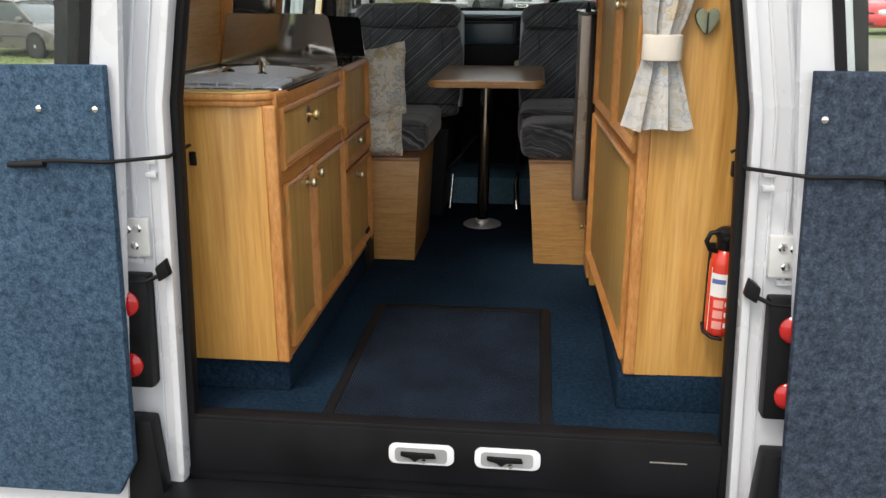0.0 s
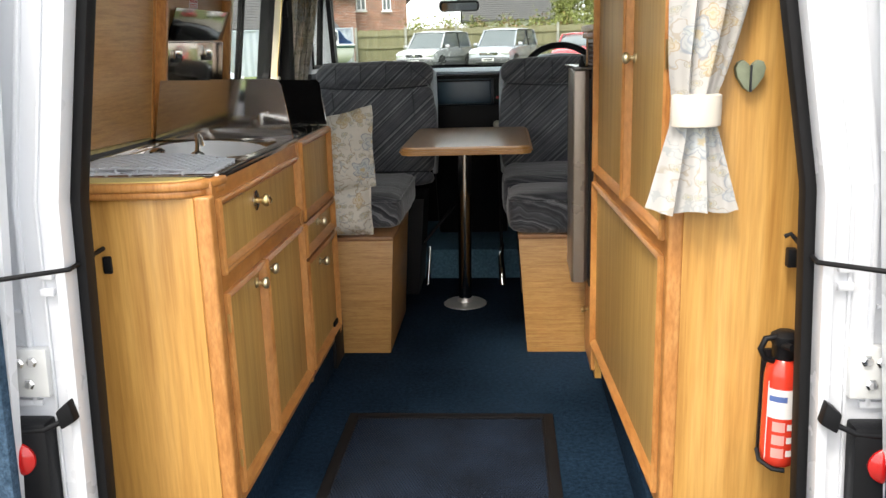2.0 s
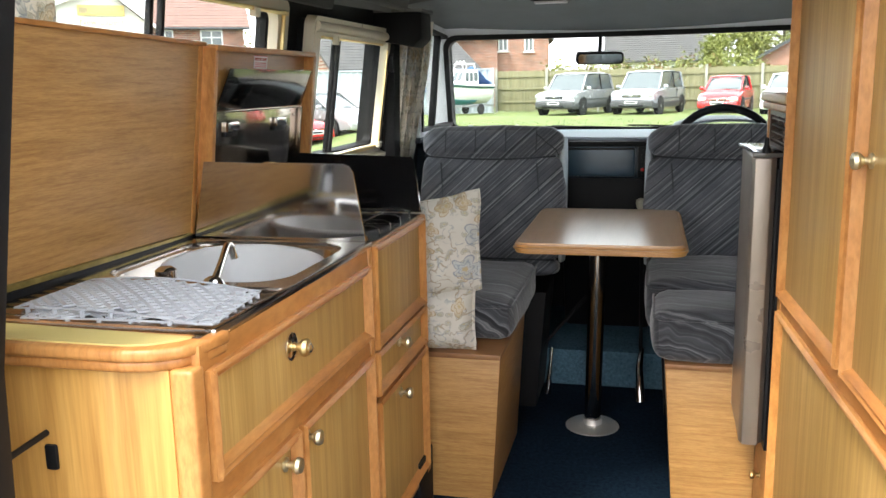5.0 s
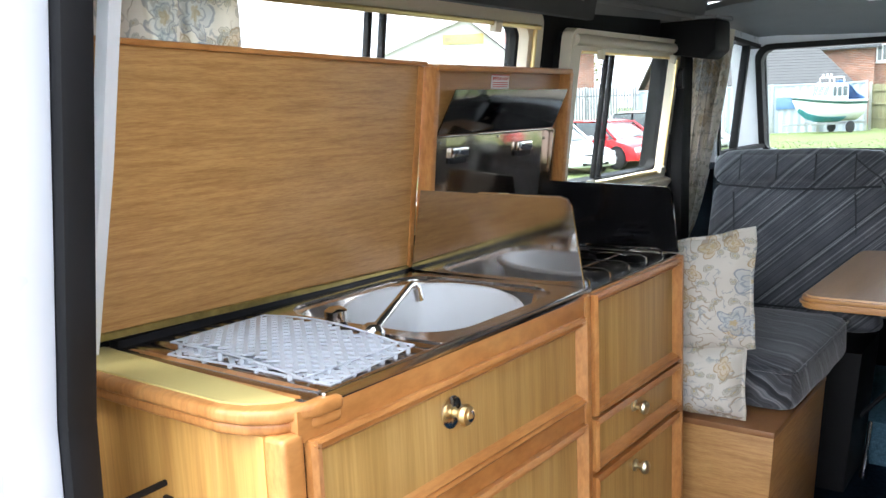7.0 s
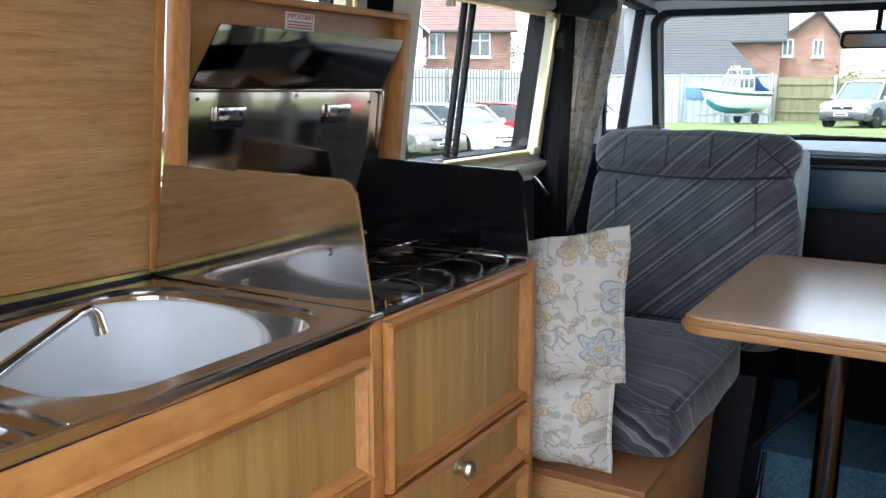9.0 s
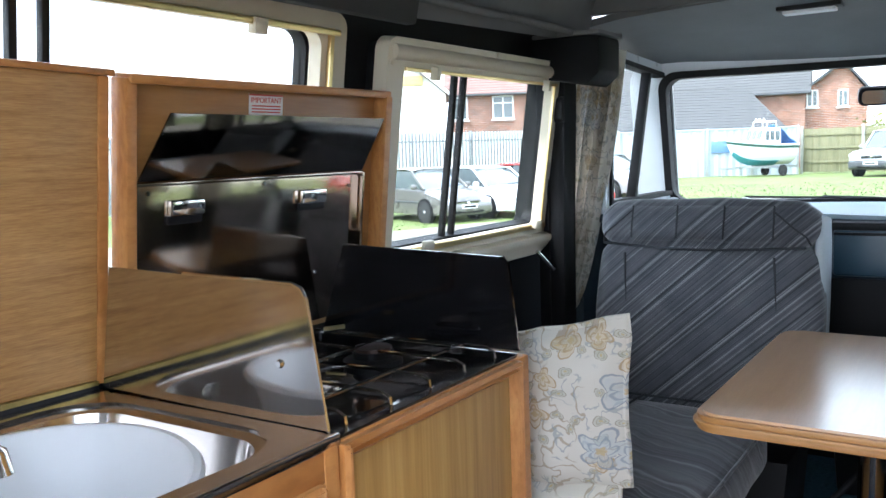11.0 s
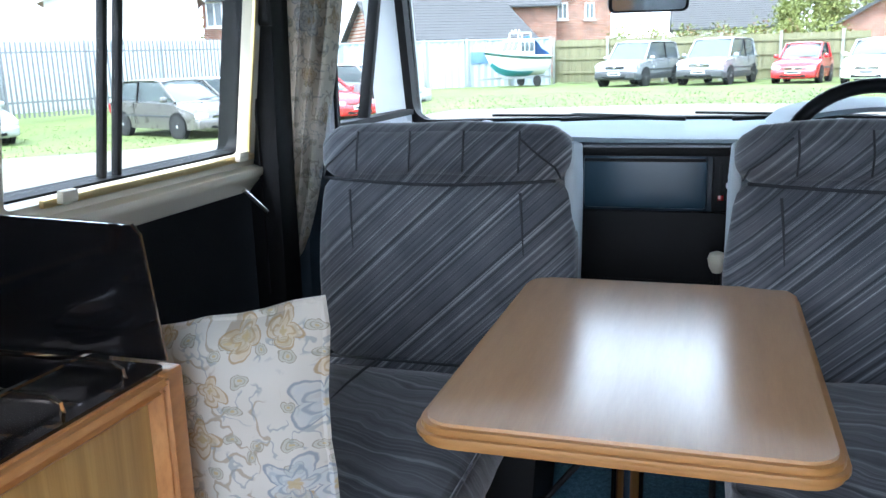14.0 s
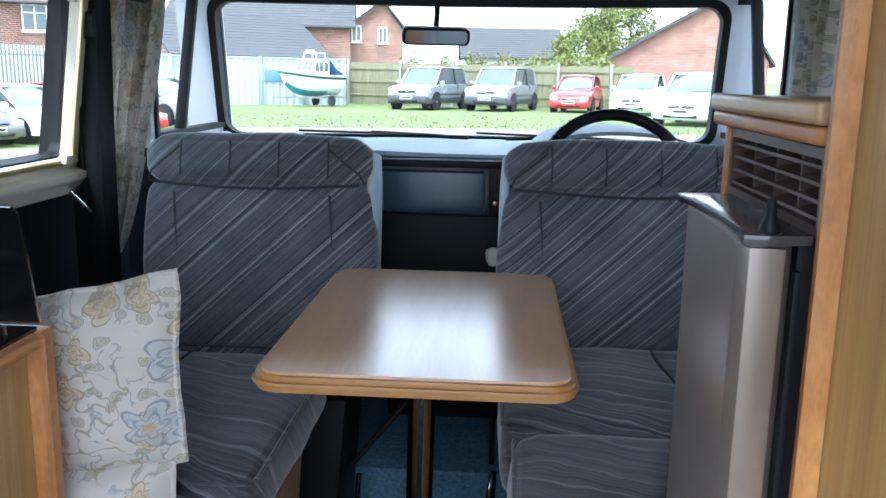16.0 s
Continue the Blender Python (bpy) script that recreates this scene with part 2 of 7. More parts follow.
MATS["table_laminate"].node_tree.nodes["Principled BSDF"].inputs["Specular IOR Level"].default_value = 1.0
MATS["table_laminate"].node_tree.nodes["Principled BSDF"].inputs["Coat Roughness"].default_value = 0.24
MATS["table_laminate"].node_tree.nodes["Principled BSDF"].inputs["Coat IOR"].default_value = 2.1
BEIGE_TOP = plain("straw_yellow_laminate", (0.55, 0.45, 0.17), 0.45, var=0.06, bumpy=0.1)
CARPET = carpet("navy_carpet", (0.0050, 0.0120, 0.0235), (0.0165, 0.0375, 0.066))
CARD = carpet("blue_door_carpet", (0.028, 0.054, 0.088), (0.080, 0.135, 0.205), 0.8, 170)
# east card: a darker, greyer tone than the west one
CARD2 = carpet("dark_blue_grey_door_carpet", (0.026, 0.034, 0.050), (0.068, 0.090, 0.128), 0.8, 170)
# cab carpet lightened to put the daylight from the cab windows in
CABCARPET = carpet("daylit_cab_carpet", (0.06, 0.125, 0.17), (0.14, 0.26, 0.34))
RUBBER = plain("black_rubber", (0.006, 0.006, 0.007), 0.62, var=0.3, bumpy=0.2, spec=0.25)
BLACK = plain("black_plastic", (0.008, 0.0085, 0.010), 0.45, var=0.3, bumpy=0.25, grain=180, spec=0.16)
TRIM = plain("black_trim_panel", (0.005, 0.0055, 0.0065), 0.7, var=0.3, bumpy=0.3, grain=180, spec=0.2)
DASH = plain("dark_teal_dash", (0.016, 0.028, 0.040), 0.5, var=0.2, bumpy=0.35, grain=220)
ENAMEL = plain("black_enamel", (0.006, 0.006, 0.007), 0.12, var=0.2, coat=0.5)
STEEL = plain("stainless_steel", (0.58, 0.55, 0.52), 0.16, 1.0, 0.06, 9)
MIRROR = plain("polished_steel", (0.62, 0.60, 0.58), 0.06, 1.0, 0.04, 3)
CHROME = plain("chrome", (0.75, 0.74, 0.72), 0.10, 1.0, 0.05)
BRASS = plain("brass", (0.78, 0.60, 0.29), 0.34, 1.0, 0.1)
PEWTER = plain("pale_knob_metal", (0.74, 0.67, 0.48), 0.38, 1.0, 0.1)
WHITE = plain("white_body_paint", (0.61, 0.63, 0.67), 0.28, var=0.05, scale=3, coat=0.3)
CREAM = plain("cream_plastic", (0.62, 0.57, 0.45), 0.45, var=0.06, bumpy=0.05)
PLASTIC = plain("white_plastic", (0.72, 0.74, 0.77), 0.35, var=0.05)
RED = plain("red_enamel", (0.62, 0.04, 0.02), 0.25, var=0.1, coat=0.4)
LENS = plain("red_lamp_lens", (0.45, 0.012, 0.012), 0.15, var=0.15, coat=0.4)
LABEL = plain("white_label", (0.75, 0.74, 0.73), 0.5, var=0.06)
LABEL_BLUE = plain("blue_label", (0.08, 0.14, 0.36), 0.5)
HEADLINER = plain("grey_headlining", (0.15, 0.155, 0.155), 0.85, var=0.1, bumpy=0.3, grain=200)
DARKLINER = plain("charcoal_trim_cloth", (0.035, 0.037, 0.038), 0.9, var=0.2, bumpy=0.4, grain=220)
BROWN = plain("brown_plastic", (0.085, 0.055, 0.04), 0.4, var=0.1)
FRIDGE = plain("bronze_grey_metal", (0.31, 0.262, 0.218), 0.34, 0.6, 0.05, 4)
SAGE = plain("sage_paint", (0.20, 0.23, 0.16), 0.6, var=0.25, scale=25)
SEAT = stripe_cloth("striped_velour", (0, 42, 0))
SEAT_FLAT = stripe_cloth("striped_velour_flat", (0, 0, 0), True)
FLORAL = floral("floral_cotton", (0.60, 0.585, 0.54), (1, 0), 1.35)
# rear curtain: fainter print on a darker ground than the cushions
FLORAL_PALE = floral("faint_floral_cotton", (0.46, 0.455, 0.45), (1, 0), 1.0)
FLORAL_DIM = floral("floral_curtain_cotton", (0.82, 0.79, 0.73), (1, 1), 1.0, 0.6)
PANE = glass("window_glass")
STICKER_RED = plain("red_print", (0.5, 0.05, 0.04), 0.5)


# ---- building kit ----
def part(name, bm, material, parent=None, label=""):
    """Links a bmesh as one mesh object under a thing or a part."""
    me = bpy.data.meshes.new(name)
    bm.to_mesh(me)
    bm.free()
    me.materials.append(material)
    ob = new(name, me)
    ob.parent = parent
    if label:
        tagged(ob, label)
    return ob


def thing(name, label, category, group="", kind="", at=(0, 0, 0)):
    ob = new(name)
    ob.empty_display_size = 0.05
    ob.location = at
    return tagged(ob, label, category, group, kind)


def solo(name, bm, material, label, category, group="", kind=""):
    return tagged(part(name, bm, material), label, category, group, kind)


def soft(bm, angle=35):
    """Smooth shading where faces meet at a low angle."""
    for f in bm.faces:
        f.smooth = True
    for e in bm.edges:
        if len(e.link_faces) == 2 and e.calc_face_angle(0) > radians(angle):
            e.smooth = False
    return bm


def add_box(bm, lo, hi, bevel=0.0, seg=2, m=None):
    """A box between two corners, with rounded edges, added to bm."""
    b = bmesh.new()
    bmesh.ops.create_cube(b, size=1)
    for v in b.verts:
        v.co = Vector([lo[i] + (v.co[i] + 0.5) * (hi[i] - lo[i]) for i in range(3)])
    if bevel:
        bmesh.ops.bevel(b, geom=b.edges[:], offset=bevel, segments=seg, affect="EDGES", profile=0.6, clamp_overlap=True)
    return merge(bm, soft(b, 40), m)


def merge(bm, b, m=None):
    if m is not None:
        b.transform(m)
    me = bpy.data.meshes.new("tmp")
    b.to_mesh(me)
    b.free()
    bm.from_mesh(me)
    bpy.data.meshes.remove(me)
    return bm


def box(lo, hi, bevel=0.004, seg=2, m=None):
    return add_box(bmesh.new(), lo, hi, bevel, seg, m)


def add_prism(bm, pts, axis, lo, hi, bevel=0.0, m=None, seg=2):
    """A slab: the outline pts (two coordinates, in xyz order without axis) from lo to hi along axis."""
    b = bmesh.new()
    i = "xyz".index(axis)
    rings = []
    for w in (lo, hi):
        ring = []
        for p in pts:
            c = list(p)
            c.insert(i, w)
            ring.append(b.verts.new(c))
        rings.append(ring)
    b.faces.new(rings[0])
    b.faces.new(rings[1][::-1])
    k = len(pts)
    for a in range(k):
        b.faces.new((rings[0][a], rings[1][a], rings[1][(a + 1) % k], rings[0][(a + 1) % k]))
    bmesh.ops.recalc_face_normals(b, faces=b.faces[:])
    if bevel:
        bmesh.ops.bevel(b, geom=b.edges[:], offset=bevel, segments=seg, affect="EDGES", profile=0.6, clamp_overlap=True)
    return merge(bm, soft(b, 40), m)


def prism(pts, axis, lo, hi, bevel=0.0, m=None, seg=2):
    return add_prism(bmesh.new(), pts, axis, lo, hi, bevel, m, seg)


def rounded(x0, y0, x1, y1, r, n=6):
    """Outline of a rectangle with round corners."""
    pts = []
    for cx, cy, a0 in ((x1 - r, y1 - r, 0), (x0 + r, y1 - r, 90), (x0 + r, y0 + r, 180), (x1 - r, y0 + r, 270)):
        for k in range(n + 1):
            a = radians(a0 + 90 * k / n)
            pts.append((cx + r * math.cos(a), cy + r * math.sin(a)))
    return pts


def ring_prism(bm, outer, inner, axis, lo, hi):
    """A frame: the slab between two outlines of equal length."""
    i = "xyz".index(axis)
    b = bmesh.new()

    def put(p, w):
        c = list(p)
        c.insert(i, w)
        return b.verts.new(c)

    k = len(outer)
    o0, o1 = [put(p, lo) for p in outer], [put(p, hi) for p in outer]
    i0, i1 = [put(p, lo) for p in inner], [put(p, hi) for p in inner]
    for a in range(k):
        c = (a + 1) % k
        for q in ((o0[a], o0[c], o1[c], o1[a]), (i0[a], i1[a], i1[c], i0[c]), (o1[a], o1[c], i1[c], i1[a]), (o0[a], i0[a], i0[c], o0[c])):
            b.faces.new(q)
    bmesh.ops.recalc_face_normals(b, faces=b.faces[:])
    return merge(bm, soft(b, 40))


def add_tube(bm, pts, radius, sides=10, closed=False):
    """A round bar along points; radius a number or one for each point."""
    b = bmesh.new()
    pts = [Vector(p) for p in pts]
    rings, last = [], None
    for k, p in enumerate(pts):
        a = pts[k - 1] if k or closed else p
        c = pts[(k + 1) % len(pts)] if k < len(pts) - 1 or closed else p
        d = (c - a).normalized()
        side = last if last is not None else (Vector((0, 0, 1)) if abs(d.z) < 0.9 else Vector((1, 0, 0)))
        u = (side - d * side.dot(d)).normalized()
        last = u
        w = d.cross(u)
        r = radius[k] if isinstance(radius, (list, tuple)) else radius
        rings.append([b.verts.new(p + (u * math.cos(2 * math.pi * s / sides) + w * math.sin(2 * math.pi * s / sides)) * r) for s in range(sides)])
    for k in range(len(rings) - (0 if closed else 1)):
        q = rings[(k + 1) % len(rings)]
        for s in range(sides):
            b.faces.new((rings[k][s], rings[k][(s + 1) % sides], q[(s + 1) % sides], q[s]))
    if not closed:
        b.faces.new(rings[0][::-1])
        b.faces.new(rings[-1])
    bmesh.ops.recalc_face_normals(b, faces=b.faces[:])
    return merge(bm, soft(b, 50))


def tube(pts, radius, sides=10, closed=False):
    return add_tube(bmesh.new(), pts, radius, sides, closed)


def add_lathe(bm, prof, m=None, sides=20):
    """A turned form: (radius, height) pairs about the z axis, then placed by m."""
    b = bmesh.new()
    rings = [[b.verts.new((r * math.cos(2 * math.pi * s / sides), r * math.sin(2 * math.pi * s / sides), z)) for s in range(sides)] for r, z in prof]
    for p, q in zip(rings, rings[1:]):
        for s in range(sides):
            b.faces.new((p[s], p[(s + 1) % sides], q[(s + 1) % sides], q[s]))
    b.faces.new(rings[0][::-1])
    b.faces.new(rings[-1])
    bmesh.ops.recalc_face_normals(b, faces=b.faces[:])
    return merge(bm, soft(b, 40), m)


def lathe(prof, m=None, sides=20):
    return add_lathe(bmesh.new(), prof, m, sides)


def sheet(nu, nv, f, thick=0.0):
    """A grid surface f(u, v) with u, v from 0 to 1; thick adds a back."""
    b = bmesh.new()
    g = [[b.verts.new(f(i / nu, j / nv)) for j in range(nv + 1)] for i in range(nu + 1)]
    for i in range(nu):
        for j in range(nv):
            b.faces.new((g[i][j], g[i + 1][j], g[i + 1][j + 1], g[i][j + 1]))
    bmesh.ops.recalc_face_normals(b, faces=b.faces[:])
    if thick:
        bmesh.ops.solidify(b, geom=b.faces[:], thickness=thick)
    return soft(b, 60)


def pad(lo, hi, r=0.03, puff=0.015, n=10, lump=0.004, seed=0.0, m=None):
    """An upholstered block: rounded, its faces swelling outwards, slightly uneven."""
    b = bmesh.new()
    bmesh.ops.create_cube(b, size=2)
    bmesh.ops.subdivide_edges(b, edges=b.edges[:], cuts=n, use_grid_fill=True)
    c = [(lo[i] + hi[i]) / 2 for i in range(3)]
    h = [(hi[i] - lo[i]) / 2 for i in range(3)]
    for v in b.verts:
        q = Vector([v.co[i] * h[i] for i in range(3)])
        core = Vector([max(-(h[i] - r), min(h[i] - r, q[i])) for i in range(3)])
        d = q - core
        if d.length > 1e-6:
            q = core + d.normalized() * r
        for i in range(3):
            o = [k for k in range(3) if k != i]
            q[i] += math.copysign(puff, v.co[i]) * (1 - v.co[o[0]] ** 2) * (1 - v.co[o[1]] ** 2) * (abs(v.co[i]) ** 4)
        w = Vector(c) + q
        v.co = w + noise.noise_vector(w * 9 + Vector((seed, seed, 0))) * lump
    return merge(bmesh.new(), soft(b, 70), m)


def knob(parent, at, axis, material, s=1.0, label=""):
    """A small turned cupboard knob that points along axis."""
    turn = Vector(axis).to_track_quat("Z", "Y").to_matrix().to_4x4()
    prof = [(0.013, 0), (0.013, 0.003), (0.006, 0.006), (0.006, 0.013), (0.012, 0.018), (0.015, 0.024), (0.013, 0.030), (0.006, 0.033)]
    return part("knob", lathe([(r * s, z * s) for r, z in prof], Matrix.Translation(at) @ turn, 16), material, parent, label)

# ---- the van: shell ----
LX, RX = -0.84, 1.10          # inner faces of the side walls at worktop height


def wall_x(z, side=-1):
    """Inner face of a side wall; it leans in above the waist."""
    lean = max(0.0, z - 0.9) * 0.14
    return LX + lean if side < 0 else RX - lean


def wall_piece(bm, side, y0, y1, z0, z1, t=0.035):
    zs = [z0] + [z for z in (0.9,) if z0 < z < z1] + [z1]
    inner = [(wall_x(z, side), z) for z in zs]
    outer = [(x + side * t, z) for x, z in inner[::-1]]
    return add_prism(bm, inner + outer, "y", y0, y1)


solo("floor", box((LX - 0.02, -0.215, -0.05), (RX + 0.02, 2.36, 0.0), 0.008), CARPET, "navy blue carpeted floor of a camper van", "floor", kind="structure")
solo("floor_cab", box((LX - 0.02, 2.362, -0.05), (RX + 0.02, 3.2, 0.15), 0.012), CABCARPET, "raised blue carpeted cab floor", "floor", kind="structure")

REAR_W, FRONT_W = (0.05, 1.235, 1.04, 1.485), (1.405, 2.19, 1.02, 1.43)
bm = bmesh.new()
wall_piece(bm, -1, -0.25, 2.30, -0.15, 1.02)
wall_piece(bm, -1, -0.25, REAR_W[0], 1.02, 1.80)
wall_piece(bm, -1, REAR_W[1], FRONT_W[0], 1.02, 1.80)
wall_piece(bm, -1, FRONT_W[1], 2.30, 1.02, 1.80)
wall_piece(bm, -1, REAR_W[0], REAR_W[1], REAR_W[3], 1.80)
wall_piece(bm, -1, FRONT_W[0], FRONT_W[1], FRONT_W[3], 1.80)
solo("wall_west", bm, TRIM, "dark trimmed van side wall with two window openings", "wall", kind="structure")
bm = bmesh.new()
wall_piece(bm, 1, -0.25, 2.30, -0.15, 1.02)
wall_piece(bm, 1, -0.25, 1.35, 1.02, 1.80)
wall_piece(bm, 1, 2.05, 2.30, 1.02, 1.80)
wall_piece(bm, 1, 1.35, 2.05, 1.43, 1.80)
solo("wall_east", bm, TRIM, "dark trimmed van side wall with a window opening", "wall", kind="structure")
# unseen roof opening, added to let more daylight down into the living area
ADDED_ROOFLIGHT = (-0.30, -0.10, 0.30, 0.42)
solo("trim_end_strip", prism([(-0.836, 0.86), (-0.806, 0.86), (-0.700, 1.20), (-0.618, 1.52), (-0.648, 1.52), (-0.730, 1.20)], "y", -0.066, -0.046, 0.003), PLASTIC, "narrow white edge trim at the rear of the side wall", "trim", kind="structure")
solo("ceiling", ring_prism(bmesh.new(), [(LX - 0.02, -0.25), (RX + 0.02, -0.25), (RX + 0.02, 2.30), (LX - 0.02, 2.30)], [(ADDED_ROOFLIGHT[0], ADDED_ROOFLIGHT[1]), (ADDED_ROOFLIGHT[2], ADDED_ROOFLIGHT[1]), (ADDED_ROOFLIGHT[2], ADDED_ROOFLIGHT[3]), (ADDED_ROOFLIGHT[0], ADDED_ROOFLIGHT[3])], "z", 1.80, 1.84), HEADLINER, "grey fabric ceiling lining with an added rooflight opening", "ceiling", kind="structure")
rl = thing("rooflight", "clear plastic rooflight in a cream frame, unseen and added for daylight", "rooflight", kind="structure")
R0, R1, R2, R3 = ADDED_ROOFLIGHT
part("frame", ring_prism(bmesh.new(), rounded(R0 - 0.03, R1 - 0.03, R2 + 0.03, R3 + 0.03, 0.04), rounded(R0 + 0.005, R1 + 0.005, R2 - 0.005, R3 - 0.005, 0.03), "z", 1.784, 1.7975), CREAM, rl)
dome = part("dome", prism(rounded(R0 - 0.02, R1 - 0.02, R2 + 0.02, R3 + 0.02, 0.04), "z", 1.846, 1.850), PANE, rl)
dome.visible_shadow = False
solo("ceiling_cab", sheet(20, 10, lambda u, v: (-0.74 + 1.74 * u, 2.25 + 0.72 * v, 1.585 + 0.04 * math.sin(math.pi * u) ** 0.6 * (1 - v) - 0.10 * v * v - 0.05 * max(0.0, abs(u - 0.5) * 2 - 0.8)), 0.02), HEADLINER, "grey moulded headlining over the cab", "ceiling", kind="structure")
solo("bulkhead", box((-0.82, 2.235, 1.60), (1.08, 2.262, 1.80), 0.006), HEADLINER, "grey lined bulkhead above the cab opening", "trim", kind="structure")
# lining above the front window and its pale lip
solo("trim_side_lining", sheet(14, 6, lambda u, v: (-0.715 + 0.10 * v + 0.03 * u, 1.38 + 0.87 * u, 1.515 + 0.02 * u + 0.28 * v), 0.01), HEADLINER, "grey curved side lining under the roof", "trim", kind="structure")
solo("trim_lip", tube([(-0.665, 1.40, 1.545), (-0.655, 1.8, 1.545), (-0.635, 2.12, 1.54), (-0.60, 2.19, 1.533), (-0.565, 2.235, 1.535)], 0.009, 8), HEADLINER, "grey piped lip along the roof lining", "trim", kind="structure")
valance = thing("valance", "charcoal carpeted valance panel above the side window", "panel")
part("panel", prism([(-0.68, 1.488), (-0.655, 1.488), (-0.62, 1.64), (-0.645, 1.64)], "y", -0.24, 1.385, 0.006), DARKLINER, valance)
part("screw", lathe([(0.007, 0), (0.007, 0.002), (0.004, 0.004)], Matrix.Translation((-0.645, 1.30, 1.535)) @ pose(0, 0, 0, 0, 80, 0), 10), CHROME, valance, "small chrome screw")
blindbox = thing("blind_housing", "black plastic housing at the cab end of the window", "housing")
part("housing", prism([(-0.77, 1.43), (-0.60, 1.40), (-0.565, 1.43), (-0.565, 1.528), (-0.77, 1.54)], "y", 2.08, 2.23, 0.012), TRIM, blindbox)
part("edge_strip", box((-0.775, 2.07, 1.530), (-0.56, 2.235, 1.540), 0.003), HEADLINER, blindbox, "grey edging strip")


def pane(parent, pts, axis, at, material=None):
    ob = part("pane", prism(pts, axis, at, at + 0.004), material or PANE, parent)
    ob.visible_shadow = False
    return ob


def side_window(name, side, w, label, cream=True, bar=None):
    """A sliding window in a side wall: black rubber frame, bars, panes, inner cream surround with a blind roll and a sill."""
    y0, y1, z0, z1 = w
    lean = 0.14 * (-side)
    zc = (z0 + z1) / 2
    at = (wall_x(zc, side), (y0 + y1) / 2, zc)
    ob = thing(name, label, "window", kind="structure", at=at)
    ob.rotation_euler = (0, math.atan(lean), 0)
    hy, hz = (y1 - y0) / 2, (z1 - z0) / 2
    s = side
    part("rubber_frame", ring_prism(bmesh.new(), rounded(-hy - 0.01, -hz - 0.01, hy + 0.01, hz + 0.01, 0.05), rounded(-hy + 0.010, -hz + 0.010, hy - 0.010, hz - 0.010, 0.035), "x", min(s * 0.008, s * 0.04), max(s * 0.008, s * 0.04)), RUBBER, ob)
    for b in bar or (0.1,):
        part("glazing_bar", box((min(s * 0.016, s * 0.032), b - 0.0065, -hz + 0.01), (max(s * 0.016, s * 0.032), b + 0.0065, hz - 0.01), 0.003), RUBBER, ob)
    pane(ob, rounded(-hy + 0.01, -hz + 0.01, hy - 0.01, hz - 0.01, 0.03), "x", s * 0.024)
    return ob, hy, hz


w1, hy, hz = side_window("window_1", -1, FRONT_W, "sliding side window with cream surround and blind", bar=(-0.078, -0.036))
w1.location.x += 0.011
fr = part("surround", ring_prism(bmesh.new(), rounded(-hy - 0.045, -hz - 0.05, hy + 0.015, hz + 0.05, 0.03), rounded(-hy + 0.012, -hz + 0.012, hy - 0.06, hz - 0.012, 0.012), "x", 0.012, 0.045), CREAM, w1, "cream plastic surround")
part("reveal", ring_prism(bmesh.new(), rounded(-hy - 0.04, -hz - 0.045, hy + 0.012, hz + 0.04, 0.03), rounded(-hy + 0.004, -hz + 0.004, hy - 0.006, hz - 0.004, 0.012), "x", -0.07, 0.012), TRIM, w1, "black window reveal")
part("blind_roll", tube([(0.044, -hy - 0.03, hz + 0.020), (0.044, hy + 0.012, hz + 0.020)], 0.016, 14), CREAM, w1, "cream roller blind cassette")
part("sill", prism([(0.0, -hz - 0.09), (0.035, -hz - 0.075), (0.07, -hz - 0.03), (0.07, -hz - 0.012), (0.0, -hz - 0.005)], "y", -hy - 0.04, hy + 0.012, 0.006), CREAM, w1, "cream moulded sill")
part("blind_rail", box((0.046, -hy + 0.012, hz - 0.016), (0.052, hy - 0.06, hz - 0.008), 0.002), BRASS, w1, "gold anodised blind rail")
part("bottom_rail", box((0.046, -hy + 0.08, -hz + 0.006), (0.056, hy - 0.055, -hz + 0.020), 0.003), BRASS, w1, "gold anodised bottom rail")
part("side_rail", box((0.040, hy - 0.066, -hz + 0.01), (0.047, hy - 0.058, hz - 0.01), 0.002), BRASS, w1)
for yy in (-hy + 0.12, hy - 0.13):
    part("catch", box((0.06, yy - 0.018, -hz + 0.012), (0.074, yy + 0.018, -hz + 0.034), 0.004), CREAM, w1, "cream blind catch")
    part("hanger", box((0.05, yy - 0.02, hz - 0.03), (0.07, yy - 0.005, hz - 0.002), 0.003), CREAM, w1)
for yy, zz in ((-hy - 0.030, hz + 0.0), (0.0, hz + 0.044), (hy - 0.02, 0.0), (-hy - 0.030, -0.1), (hy - 0.1, hz + 0.038)):
    part("screw_cap", lathe([(0.007, 0), (0.007, 0.003), (0.003, 0.005)], Matrix.Translation((0.045, yy, zz)) @ pose(0, 0, 0, 0, 90, 0), 8), CREAM, w1)

w2, hy, hz = side_window("window_2", -1, REAR_W, "long sliding side window behind the kitchen", bar=(0.010, 0.058))
w2.location.x -= 0.03
part("surround", ring_prism(bmesh.new(), rounded(-hy - 0.06, -hz - 0.06, hy + 0.062, hz + 0.03, 0.03), rounded(-hy + 0.01, -hz + 0.01, hy - 0.01, hz - 0.01, 0.03), "x", 0.0, 0.03), CREAM, w2, "cream plastic surround")
part("blind_rail", box((0.032, -hy, hz - 0.014), (0.044, hy + 0.03, hz - 0.002), 0.003), BRASS, w2, "gold anodised blind rail")
part("hanger", box((0.03, hy - 0.20, hz - 0.03), (0.05, hy - 0.17, hz - 0.002), 0.003), CREAM, w2)
part("side_rail", box((0.032, hy + 0.004, -hz), (0.042, hy + 0.014, hz), 0.002), BRASS, w2)
side_window("window_3", 1, (1.35, 2.05, 1.03, 1.43), "sliding side window beside the driver's bench", bar=(0.0,))


